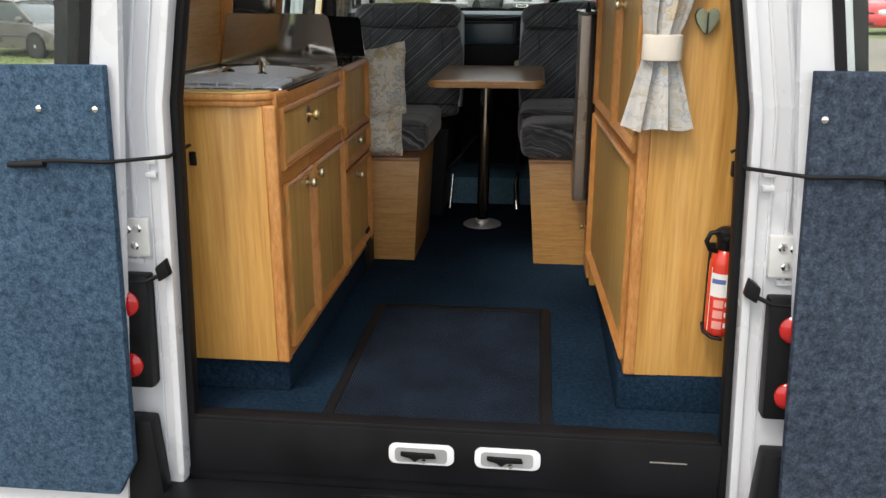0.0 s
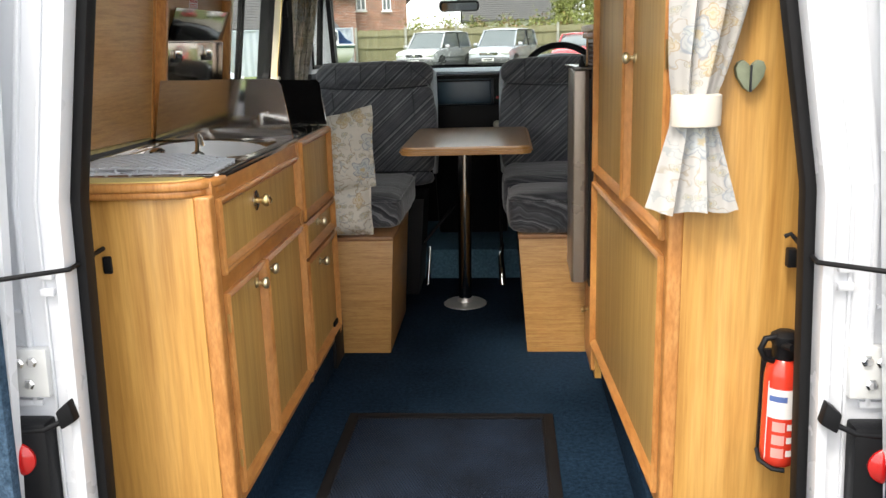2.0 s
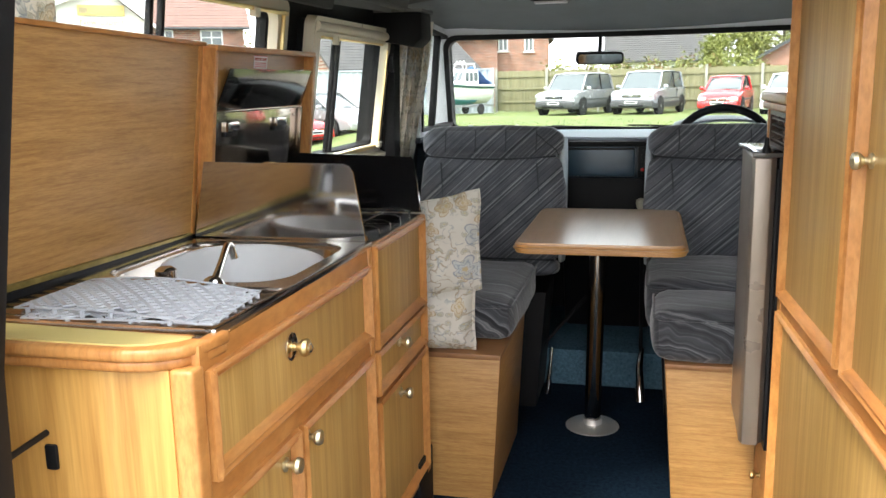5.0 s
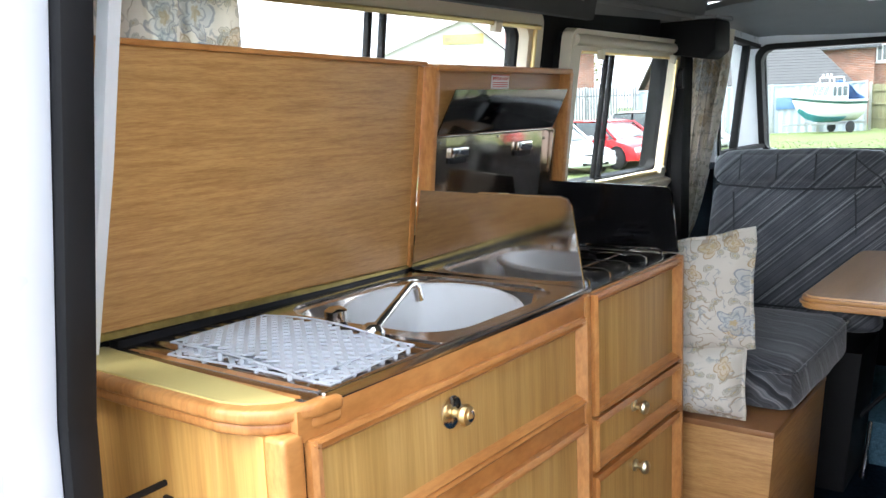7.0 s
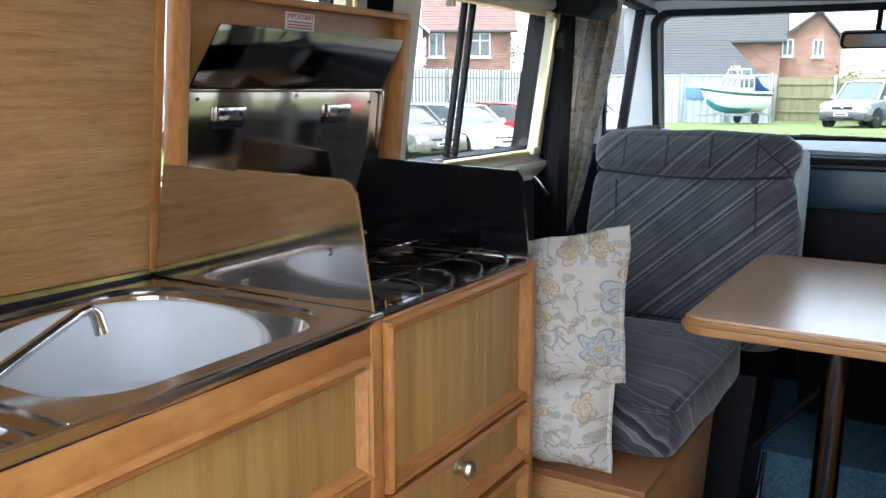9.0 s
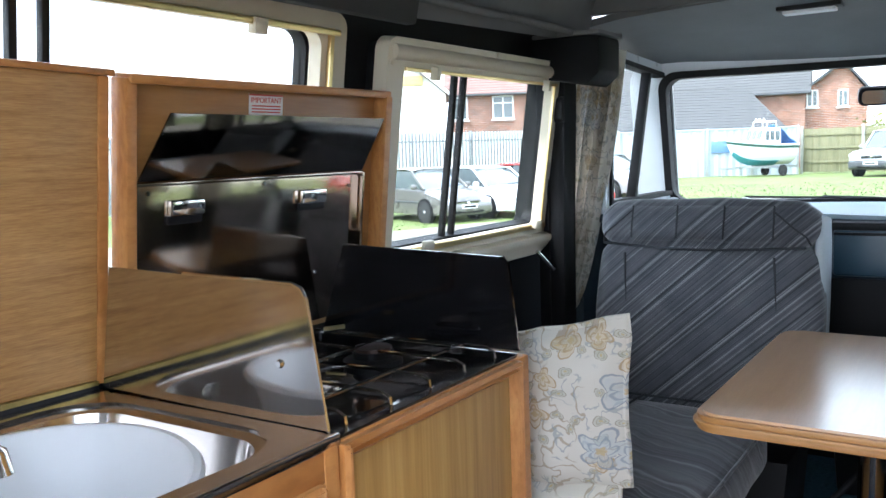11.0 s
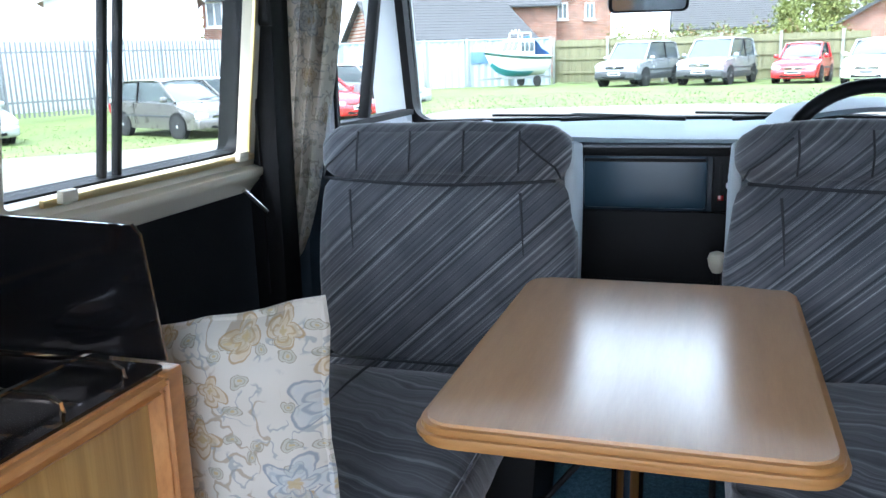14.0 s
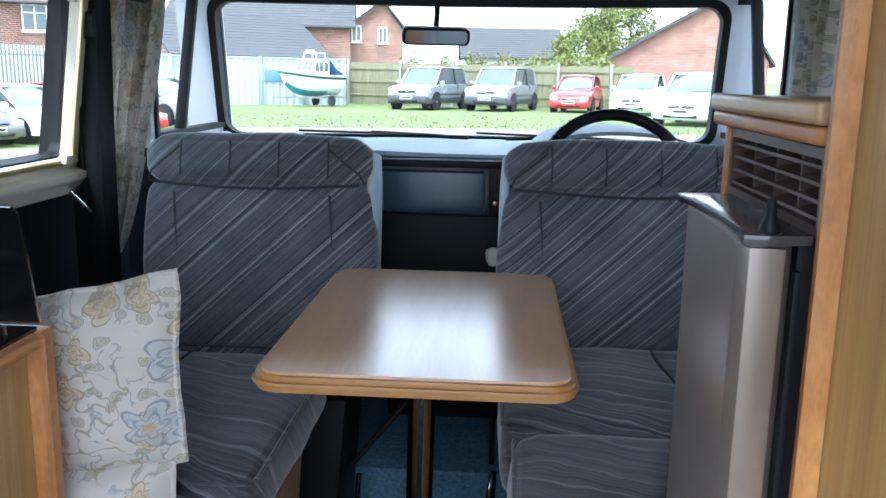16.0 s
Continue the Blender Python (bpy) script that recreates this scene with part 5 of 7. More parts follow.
def seat_back(x0, x1, yb, label, s, seed):
    """A reclined backrest: padded main panel, gathered head panel, side bolsters, pale side facing, base."""
    ob = thing("van_seat", label, "seat", "cab seats")
    m = Matrix.Translation((0, yb, 0.470)) @ pose(0, 0, 0, -8, 0, 0)
    w = x1 - x0
    b = bmesh.new()
    merge(b, pad((x0 + 0.012, 0.0, 0.07), (x1 - 0.012, 0.10, 0.135), 0.025, 0.008, 10, 0.003, seed))
    part("lumbar_panel", merge(bmesh.new(), b, m), SEAT, ob)
    part("main_panel", pad((x0, -0.012, 0.125), (x1, 0.11, 0.525), 0.04, 0.016, 16, 0.004, seed + 1, m=m), SEAT, ob)
    part("head_panel", pad((x0 + 0.004, -0.02, 0.515), (x1 - 0.004, 0.11, 0.632), 0.045, 0.010, 16, 0.004, seed + 2, m=m), SEAT, ob)
    part("shell", pad((x0 + 0.01, 0.075, 0.13), (x1 - 0.01, 0.165, 0.62), 0.05, 0.004, 8, 0.001, seed, m=m), PALE, ob, "pale grey blue seat shell")
    for k in range(4):
        xx = x0 + w * (0.18 + 0.215 * k)
        part("gather", tube([m @ Vector((xx, -0.0315, 0.535)), m @ Vector((xx + 0.002, -0.0345, 0.575)), m @ Vector((xx, -0.0225, 0.618))], 0.0022, 5), FOLD, ob)
    for xx in (x0 + 0.085, x1 - 0.085):
        part("seam", tube([m @ Vector((xx + 0.004, -0.028, 0.37)), m @ Vector((xx, -0.029, 0.43)), m @ Vector((xx - 0.006, -0.0235, 0.495))], [0.001, 0.0024, 0.003], 5), FOLD, ob)
    for xx, d in ((x0, 1), (x1, -1)):
        part("corner_seam", tube([m @ Vector((xx + d * 0.095, -0.026, 0.605)), m @ Vector((xx + d * 0.055, -0.026, 0.570)), m @ Vector((xx + d * 0.022, -0.018, 0.545)), m @ Vector((xx + d * 0.012, -0.008, 0.525))], 0.0022, 5), FOLD, ob)
    part("cross_seam", tube([m @ Vector((x0 + 0.02 + (w - 0.04) * k / 10, -0.024, 0.520 - 0.012 * math.sin(math.pi * k / 10))) for k in range(11)], 0.0035, 5), FOLD, ob)
    part("lower_seam", tube([m @ Vector((x0 + 0.02 + (w - 0.04) * k / 10, -0.010, 0.130)) for k in range(11)], 0.003, 5), FOLD, ob)
    edge = x1 if s > 0 else x0
    part("side_facing", pad((min(edge - s * 0.012, edge + s * 0.012), 0.02, 0.12), (max(edge - s * 0.012, edge + s * 0.012), 0.15, 0.60), 0.012, 0.002, 6, 0.001, 0, m=m), PALE, ob, "pale side facing")
    for xx in (x0 + 0.18, x1 - 0.18):
        part("headrest_hole", lathe([(0.012, 0), (0.012, 0.004), (0.006, 0.006)], m @ Matrix.Translation((xx, 0.05, 0.638)), 10), PLASTIC, ob)
    part("pedestal", prism([(x0 + 0.05, 0.0), (x1 - 0.09, 0.0), (x1 - 0.05, 0.47), (x0 + 0.05, 0.47)] if s > 0 else [(x0 + 0.08, 0.0), (x1 - 0.05, 0.0), (x1 - 0.05, 0.47), (x0 + 0.05, 0.47)], "y", 2.06, 2.36, 0.01), RUBBER, ob, "black seat pedestal")
    return ob


seat_back(-0.580, -0.040, 2.035, "grey striped velour passenger seat back with gathered head panel", 1, 0.3)
seat_back(0.278, 0.85, 2.035, "grey striped velour driver seat back with gathered head panel", -1, 5.3)
runner = solo("seat_runner", tube([(-0.10, 2.20, 0.01), (-0.09, 2.21, 0.12), (-0.085, 2.22, 0.20)], [0.014, 0.008, 0.007], 8), CHROME, "chrome seat catch beside the pedestal", "catch")
runner = solo("seat_runner", tube([(0.27, 2.12, 0.03), (0.262, 2.16, 0.16), (0.27, 2.26, 0.20)], [0.02, 0.014, 0.01], 10), CHROME, "chrome seat lever under the driver seat", "catch")
solo("hand_brake", tube([(-0.16, 2.16, 0.17), (-0.05, 2.20, 0.30), (0.05, 2.26, 0.41)], [0.006, 0.008, 0.010], 8), RUBBER, "black hand brake lever leaning in the cab gap", "lever")

tab = thing("table", "wood laminate table with grooved oak edge on a chrome leg", "table")
part("top", prism(rounded(-0.101, 1.353, 0.382, 2.072, 0.04, 6), "z", 0.790, 0.795), WALNUT, tab)
EDGE = wood("oak_edge", (0.36, 0.17, 0.05), (0.45, 0.23, 0.075), (0.52, 0.28, 0.10), (5, 5, 40), 0.3, 0.5)
for k, (z0, z1, o) in enumerate(((0.781, 0.7905, 0.0), (0.774, 0.781, 0.005), (0.764, 0.774, 0.0))):
    part("edge_band", prism(rounded(-0.109 - o, 1.345 - o, 0.390 + o, 2.080 + o, 0.046, 6), "z", z0, z1, 0.002), EDGE, tab)
part("leg", tube([(0.098, 1.92, 0.008), (0.112, 1.90, 0.764)], 0.030, 24), plain("dark_chrome", (0.42, 0.40, 0.38), 0.12, 1.0, 0.05), tab, "chrome tube leg")
# plate paled and dulled to put its bright reflection into the colour
part("base_plate", lathe([(0.098, 0.0), (0.098, 0.004), (0.090, 0.010), (0.036, 0.014), (0.034, 0.03), (0.03, 0.032)], Matrix.Translation((0.098, 1.92, 0)), 36), plain("paled_plate", (0.72, 0.70, 0.67), 0.42, 0.75, 0.06), tab, "round metal floor plate, paled for its bright reflection")


def scatter_cushion(lo, hi, label, seed, m):
    ob = thing("scatter_cushion", label, "cushion", "scatter cushions")
    b = bmesh.new()
    bmesh.ops.create_cube(b, size=2)
    bmesh.ops.subdivide_edges(b, edges=b.edges[:], cuts=15, use_grid_fill=True)
    h = [(hi[i] - lo[i]) / 2 for i in range(3)]
    c = Vector([(hi[i] + lo[i]) / 2 for i in range(3)])
    for v in b.verts:
        x, y, z = v.co
        e = max(abs(x), abs(z))
        k = (1 - min(1, abs(x)) ** 3.2) ** 0.5 * (1 - min(1, abs(z)) ** 3.2) ** 0.5
        pinch = 1 - 0.05 * (1 - x * x) * (abs(z) > 0.99) - 0.05 * (1 - z * z) * (abs(x) > 0.99)
        q = Vector((x * h[0] * (1 - 0.03 * (1 - z * z)), y * h[1] * (0.05 + 0.95 * k), z * h[2] * (1 - 0.03 * (1 - x * x))))
        q += noise.noise_vector(Vector((q.x * 16 + seed, q.y * 5, q.z * 16))) * 0.009 + noise.noise_vector(Vector((q.x * 45 + seed, 3, q.z * 45))) * 0.003
        v.co = c + q
    part("cover", merge(bmesh.new(), soft(b, 75), m), FLORAL, ob)
    rim = [Vector((c.x + x * h[0] * (1 - 0.03 * (1 - z * z)), c.y, c.z + z * h[2] * (1 - 0.03 * (1 - x * x)))) for x, z in [(-1 + 2 * k / 8, -1) for k in range(8)] + [(1, -1 + 2 * k / 8) for k in range(8)] + [(1 - 2 * k / 8, 1) for k in range(8)] + [(-1, 1 - 2 * k / 8) for k in range(8)]]
    part("seam", tube([m @ (p + noise.noise_vector(Vector(((p.x - c.x) * 16 + seed, 0, (p.z - c.z) * 16))) * 0.006) for p in rim], 0.006, 6, True), FLORAL, ob)
    return ob


scatter_cushion((-0.52, 1.27, 0.650), (-0.205, 1.37, 0.945), "cream floral cotton scatter cushion leaning on the kitchen end", 0.0, Matrix(((1, 0, 0, 0), (0, 1, 0, 0), (0.22, 0, 1, 0.055), (0, 0, 0, 1))))
scatter_cushion((-0.50, 1.255, 0.470), (-0.222, 1.385, 0.655), "folded cream floral cushion standing on the bench box", 4.0, Matrix.Identity(4))

# ---- wardrobe side ----
wr = thing("wardrobe", "tall oak veneer wardrobe with pine framed doors", "wardrobe", at=(0.636, -0.062, 0))
wr.rotation_euler = (0, 0, radians(2.6))
L = 1.075
part("end_panel", box((0.03, 0.0, 0.115), (0.47, 0.018, 1.78), 0.002), OAK, wr, "pale oak veneer end panel")
part("carcass", box((0.02, 0.018, 0.115), (0.46, L, 1.78), 0.0), OAK, wr)
part("corner_post", box((-0.002, -0.001, 0.113), (0.032, 0.032, 1.78), 0.008, 3), PINE, wr, "rounded orange pine corner post")
part("far_post", box((-0.002, L - 0.03, 0.113), (0.03, L + 0.002, 1.78), 0.006, 3), PINE, wr)


def wface(y0, y1, z0, z1, knob_at=None, hinge=()):
    f = part("door", box((0.004, y0 + 0.02, z0 + 0.02), (0.012, y1 - 0.02, z1 - 0.02), 0.001), OAK_FACE, wr)
    mould = [(0.0, 0.0), (0.0, 0.012), (0.006, 0.017), (0.010, 0.010), (0.014, 0.014), (0.018, 0.008), (0.024, 0.0)]
    for sgn, z in ((1, z0), (-1, z1)):
        part("moulding", prism([(0.004 - h, z + sgn * w) for w, h in mould], "y", y0 + 0.002, y1 - 0.002), PINE, f)
    for sgn, y in ((1, y0), (-1, y1)):
        part("moulding", prism([(0.0035 - h, y + sgn * w) for w, h in mould], "z", z0 + 0.001, z1 - 0.001), PINE, f)
    if knob_at:
        knob(f, (0.004, *knob_at), (-1, 0, 0), PEWTER, 1.0, "small turned metal knob")
    for y, z in hinge:
        part("hinge", box((-0.012, y - 0.006, z - 0.03), (-0.002, y + 0.006, z + 0.03), 0.001), plain("hinge_brass_%d%d" % (int(y * 100), int(z * 100)), (0.30, 0.20, 0.08), 0.35, 0.9), f, "brass hinge")
    return f


part("mid_rail", box((0.001, 0.03, 0.715), (0.02, L - 0.03, 0.755), 0.003), PINE, wr)
part("bottom_rail", box((0.001, 0.03, 0.113), (0.02, L - 0.03, 0.15), 0.003), PINE, wr)
part("upper_stile", box((0.001, 0.475, 0.75), (0.02, 0.515, 1.78), 0.004), PINE, wr)
wface(0.034, L - 0.032, 0.148, 0.718)
wface(0.034, 0.478, 0.752, 1.77, (0.43, 1.13), ((0.036, 1.145), (0.036, 0.83)))
wface(0.512, L - 0.032, 0.752, 1.77)
solo("kick_board", box((0.62, -0.055, 0.0), (1.08, 1.0, 0.115), 0.006), CARPET, "navy carpeted kick board below the wardrobe", "kick board")
lower = thing("locker", "small pine fronted locker under the fridge", "locker")
part("body", box((0.60, 1.02, 0.0), (1.08, 1.262, 0.33), 0.003), OAK, lower)
part("front", box((0.585, 1.02, 0.03), (0.60, 1.258, 0.325), 0.005), PINE, lower)
knob(lower, (0.586, 1.14, 0.22), (-1, 0, 0), BRASS, 0.8)

fr = thing("fridge", "bronze grey metal fridge with dark plastic trim", "fridge")
part("cabinet", box((0.575, 1.03, 0.335), (1.06, 1.36, 1.078), 0.006), BLACK, fr)
door = part("door", prism([(0.520, 1.305), (0.570, 1.31), (0.570, 1.03), (0.558, 1.015), (0.525, 1.012), (0.515, 1.03)], "z", 0.36, 1.078, 0.004), FRIDGE, fr, "bronze grey metal door")
part("door_edge", prism([(0.513, 1.035), (0.520, 1.008), (0.556, 1.005), (0.556, 1.03)], "z", 0.36, 1.076, 0.003), plain("grey_brown_trim", (0.22, 0.185, 0.155), 0.28, 0.5, 0.08), door)
part("top_cap", prism([(0.508, 1.325), (0.585, 1.33), (0.585, 1.012), (0.54, 1.002), (0.512, 1.007), (0.520, 1.06), (0.522, 1.16), (0.518, 1.27)], "z", 1.078, 1.090, 0.004), plain("dark_grey_cap", (0.075, 0.072, 0.07), 0.16, 0.2, 0.1), door, "dark grey moulded door cap")
part("gasket", box((0.570, 1.015, 0.37), (0.577, 1.32, 1.05), 0.002), RUBBER, fr)
part("hinge_pin", lathe([(0.012, 0), (0.010, 0.008), (0.006, 0.014), (0.005, 0.030), (0.003, 0.034)], Matrix.Translation((0.545, 1.03, 1.090)), 12), BLACK, fr)
vent = thing("fridge_vent", "brown louvred plastic vent in a pine frame", "vent")
part("backing", box((0.63, 1.05, 1.085), (0.66, 1.42, 1.172), 0.0), RUBBER, vent)
part("frame", ring_prism(bmesh.new(), rounded(1.04, 1.080, 1.42, 1.175, 0.005, 2), rounded(1.055, 1.092, 1.408, 1.163, 0.004, 2), "x", 0.600, 0.632), BROWN, vent)
for k in range(4):
    z = 1.096 + 0.0185 * k
    part("slat", prism([(0.604, z), (0.632, z + 0.009), (0.632, z + 0.012), (0.604, z + 0.004)], "y", 1.05, 1.412), BROWN, vent)
for k in range(3):
    part("upright", box((0.608, 1.135 + 0.09 * k, 1.09), (0.63, 1.14 + 0.09 * k, 1.166), 0.0), BROWN, vent)
part("end_strip", box((0.595, 1.42, 1.075), (0.64, 1.435, 1.178), 0.003), PINE, vent, "pine end strip")
shelf = thing("shelf", "pine edged shelf above the fridge vent", "shelf")
part("board", box((0.60, 1.03, 1.176), (1.05, 1.47, 1.222), 0.003), OAK_FLAT, shelf)
part("lip", box((0.585, 1.03, 1.178), (0.602, 1.475, 1.198), 0.006, 3), PINE, shelf)
part("upper_lip", box((0.580, 1.03, 1.199), (0.602, 1.478, 1.224), 0.008, 3), wood("pale_pine", (0.50, 0.30, 0.15), (0.58, 0.38, 0.2), (0.62, 0.43, 0.25), (8, 3, 8), 0.35, 0.4), shelf, "pale pine lip")
solo("wall_fridge_back", box((0.66, 1.365, 0.0), (1.08, 1.38, 1.17), 0.0), BLACK, "black panel behind the fridge", "wall", kind="structure")

# rear curtain, tied with a band, on the wardrobe end
rc = thing("rear_curtain", "cream floral curtain tied with a plain cotton band", "curtain")


def rear_cloth(u, v):
    """v from hem 0.83 up to 1.80; waisted at the band."""
    z = 0.83 + 0.97 * v
    if z < 1.01:
        k = (z - 0.83) / 0.18
        half, depth, mid = 0.092 - 0.048 * k, 0.026 - 0.012 * k, 0.674 - 0.002 * k
    elif z < 1.07:
        half, depth, mid = 0.044, 0.012, 0.672
    else:
        k = min(1, (z - 1.07) / 0.25)
        half, depth, mid = 0.044 + 0.040 * k ** 0.7, 0.012 + 0.010 * k, 0.672 + 0.030 * k
    a = u * 2 - 1
    saw = (a * 1.35 + 0.12 * math.sin(4 * z) + 0.55) % 1.0
    fold = depth * (1.7 * (saw if saw < 0.88 else (1 - saw) * 7.3) - 0.8) + 0.10 * depth * math.sin(a * 17 + 9 * z)
    hem = 0.004 * math.sin(a * 6.0 + 1.2) * (1 - v)
    return (mid + a * half, -0.118 + 0.032 * a * a - fold, z + (hem if v < 0.02 else 0))


part("cloth", sheet(110, 40, rear_cloth, 0.003), FLORAL_PALE, rc)
part("tie_band", prism([(0.672 + 0.050 * math.cos(t), -0.105 + 0.036 * math.sin(t)) for t in [2 * math.pi * k / 24 for k in range(24)]], "z", 1.005, 1.068, 0.006), plain("cotton_band", (0.62, 0.57, 0.50), 0.9, var=0.08, bumpy=0.3, grain=300), rc, "plain cream cotton tie band")
heart = thing("heart_ornament", "sage green wooden heart with a centre split", "ornament")
for s in (-1, 1):
    pts = [(0.001 * s, -0.036), (0.012 * s, -0.027), (0.026 * s, -0.006), (0.030 * s, 0.012), (0.025 * s, 0.024), (0.014 * s, 0.028), (0.004 * s, 0.020), (0.001 * s, 0.014)]
    part("half", prism([(0.783 + x, 1.103 + z) for x, z in pts], "y", -0.076, -0.055, 0.004), SAGE, heart)
part("cord", tube([(0.783, -0.078, 1.121), (0.783, -0.079, 1.091), (0.784, -0.078, 1.068)], 0.002, 6), FOLD, heart)

ext = thing("fire_extinguisher", "small red fire extinguisher on the wardrobe end", "fire extinguisher")
ex, ey = 0.876, -0.108
part("cylinder", lathe([(0.030, 0.275), (0.037, 0.283), (0.0385, 0.30), (0.0385, 0.475), (0.034, 0.500), (0.022, 0.515)], Matrix.Translation((ex, ey, 0)), 28), RED, ext)
part("head", lathe([(0.022, 0.512), (0.026, 0.520), (0.026, 0.545), (0.030, 0.55), (0.030, 0.566), (0.018, 0.574)], Matrix.Translation((ex, ey, 0)), 18), BLACK, ext, "black plastic valve head")
part("trigger", tube([(ex - 0.02, ey - 0.01, 0.565), (ex - 0.045, ey - 0.014, 0.562), (ex - 0.055, ey - 0.016, 0.54), (ex - 0.045, ey - 0.014, 0.518), (ex - 0.025, ey - 0.01, 0.512)], 0.007, 8), BLACK, ext)
part("nozzle", tube([(ex - 0.01, ey - 0.02, 0.55), (ex + 0.0, ey - 0.045, 0.552)], 0.008, 8), BLACK, ext)
part("bracket", box((ex - 0.035, -0.075, 0.268), (ex + 0.035, -0.062, 0.52), 0.003), BLACK, ext)
part("foot_clip", tube([(ex - 0.043, ey + 0.01, 0.30), (ex - 0.042, ey - 0.008, 0.282), (ex - 0.02, ey - 0.03, 0.272), (ex + 0.005, ey - 0.035, 0.270)], 0.005, 6), BLACK, ext)


def wrap(name, a0, a1, z0, z1, r, mat, parent):
    def f(u, v):
        a = radians(a0 + (a1 - a0) * u)
        return (ex + r * math.sin(a), ey - r * math.cos(a), z0 + (z1 - z0) * v)
    return part(name, sheet(10, 1, f), mat, parent)


lab = wrap("label", -62, 30, 0.39, 0.455, 0.0389, LABEL, ext)
tagged(lab, "white and blue printed label")
wrap("label_stripe", -55, 0, 0.427, 0.440, 0.0392, LABEL_BLUE, lab)
for k in range(3):
    pz = 0.300 + 0.030 * k
    wrap("pictogram", -40, -2, pz, pz + 0.022, 0.0391, plain("pale_print_%d" % k, (0.72, 0.30, 0.27), 0.5), lab)
    wrap("print_line", 4, 26, pz + 0.004, pz + 0.018, 0.0391, LABEL, lab)
wrap("label_border", -62, -59, 0.29, 0.47, 0.0391, LABEL, lab)
wrap("label_border", 30, 33, 0.29, 0.47, 0.0391, LABEL, lab)

# ribbed rubber mat with a woven top
mat = thing("door_mat", "dark ribbed door mat with black rubber border", "mat")
MX0, MX1, MY0, MY1 = -0.225, 0.435, -0.19, 0.71
part("backing", box((MX0, MY0, 0.0), (MX1, MY1, 0.005), 0.002), RUBBER, mat)
for lo, hi in (((MX0, MY0), (MX0 + 0.03, MY1)), ((MX1 - 0.03, MY0), (MX1, MY1)), ((MX0 + 0.03, MY1 - 0.03), (MX1 - 0.03, MY1))):
    part("border", box((*lo, 0.004), (*hi, 0.008), 0.002), RUBBER, mat)
MATTOP = plain("mat_fibre", (0.0075, 0.0135, 0.025), 0.8, var=0.5, bumpy=0.6, grain=150, spec=0.12)
v, f = [], []
nx, ny = 66, 90
for i in range(nx):
    for j in range(ny):
        cx = MX0 + 0.036 + (MX1 - MX0 - 0.072) * (i + (0.5 if j % 2 else 0.0)) / nx
        cy = MY0 + 0.006 + (MY1 - MY0 - 0.042) * j / ny
        k = len(v)
        v += [(cx - 0.0036, cy - 0.004, 0.005), (cx + 0.0036, cy - 0.004, 0.005), (cx + 0.0036, cy + 0.004, 0.005), (cx - 0.0036, cy + 0.004, 0.005), (cx, cy, 0.0095)]
        f += [(k, k + 1, k + 4), (k + 1, k + 2, k + 4), (k + 2, k + 3, k + 4), (k + 3, k, k + 4)]
me = bpy.data.meshes.new("rubber_cover")
me.from_pydata(v, [], f)
me.materials.append(MATTOP)
cover = new("rubber_cover", me)
cover.parent = mat
tagged(cover, "rows of dark blue rubber tufts", kind="stuff")


# ---- outside: ground, cars, boat, fences, houses ----
def gz(x, y):
    """Height of the ground: a shallow hollow round the van that stays low to the west."""
    dx, dy = x - 0.3, y - 0.2
    r = math.hypot(dx, dy)
    k = max(0.0, min(1.0, (r - 4) / 14))
    high = -0.62 + 0.62 * k * k * (3 - 2 * k) - 0.008 * min(40.0, max(0.0, r - 18))
    az = math.degrees(math.atan2(dx, dy))
    w = max(0.0, min(1.0, (-16.5 - az) / 9.0)) * max(0.0, min(1.0, (az + 140) / 30))
    w = w * w * (3 - 2 * w)
    e = max(0.0, min(1.0, (r - 26) / 5))
    return high * (1 - w) + (-0.62 + 0.30 * e) * w


def at_bearing(az, d):
    """A place on the ground at a bearing (degrees east of north) and distance from the van."""
    a = radians(az)
    x, y = 0.3 + d * math.sin(a), 0.2 + d * math.cos(a)
    return Vector((x, y, gz(x, y)))


def ground_mat(name, lo, hi, scale, rough=0.9):
    m, n, l, b = nodes_of(name)
    mp = coords(n, l, (1, 1, 1))
    t, g = tex(n, l, mp, scale, 6, 0.7), tex(n, l, mp, 0.6, 4)
    r = ramp(n, [(0.3, lo), (0.7, hi)])
    l.new(t.outputs[0], r.inputs[0])
    gr = ramp(n, [(0.3, (0.7, 0.72, 0.7)), (0.7, (1.15, 1.12, 1.0))])
    l.new(g.outputs[0], gr.inputs[0])
    l.new(blend(n, l, 1.0, r.outputs[0], gr.outputs[0], "MULTIPLY"), b.inputs["Base Color"])
    b.inputs["Roughness"].default_value = rough
    bump(n, l, b, t.outputs[0], 0.8, 0.03)
    return m


GRASS = ground_mat("mown_grass", (0.10, 0.145, 0.035), (0.18, 0.225, 0.07), 9)
GRAVEL = ground_mat("pale_gravel_track", (0.19, 0.175, 0.155), (0.30, 0.28, 0.25), 40)
b = bmesh.new()
radii = [0.0, 2, 4, 6, 8, 10, 12, 14, 16, 18, 20, 22, 24, 26, 28, 30, 32, 36, 40, 50, 80, 200, 900]
rings = []
for r in radii[1:]:
    around = [(0.3 + r * math.cos(2 * math.pi * k / 128), 0.2 + r * math.sin(2 * math.pi * k / 128)) for k in range(128)]
    rings.append([b.verts.new((x, y, gz(x, y) - 0.004)) for x, y in around])
c = b.verts.new((0.3, 0.2, gz(0.3, 0.2) - 0.004))
for k in range(128):
    b.faces.new((c, rings[0][k], rings[0][(k + 1) % 128]))
    for p, q in zip(rings, rings[1:]):
        b.faces.new((p[k], q[k], q[(k + 1) % 128], p[(k + 1) % 128]))
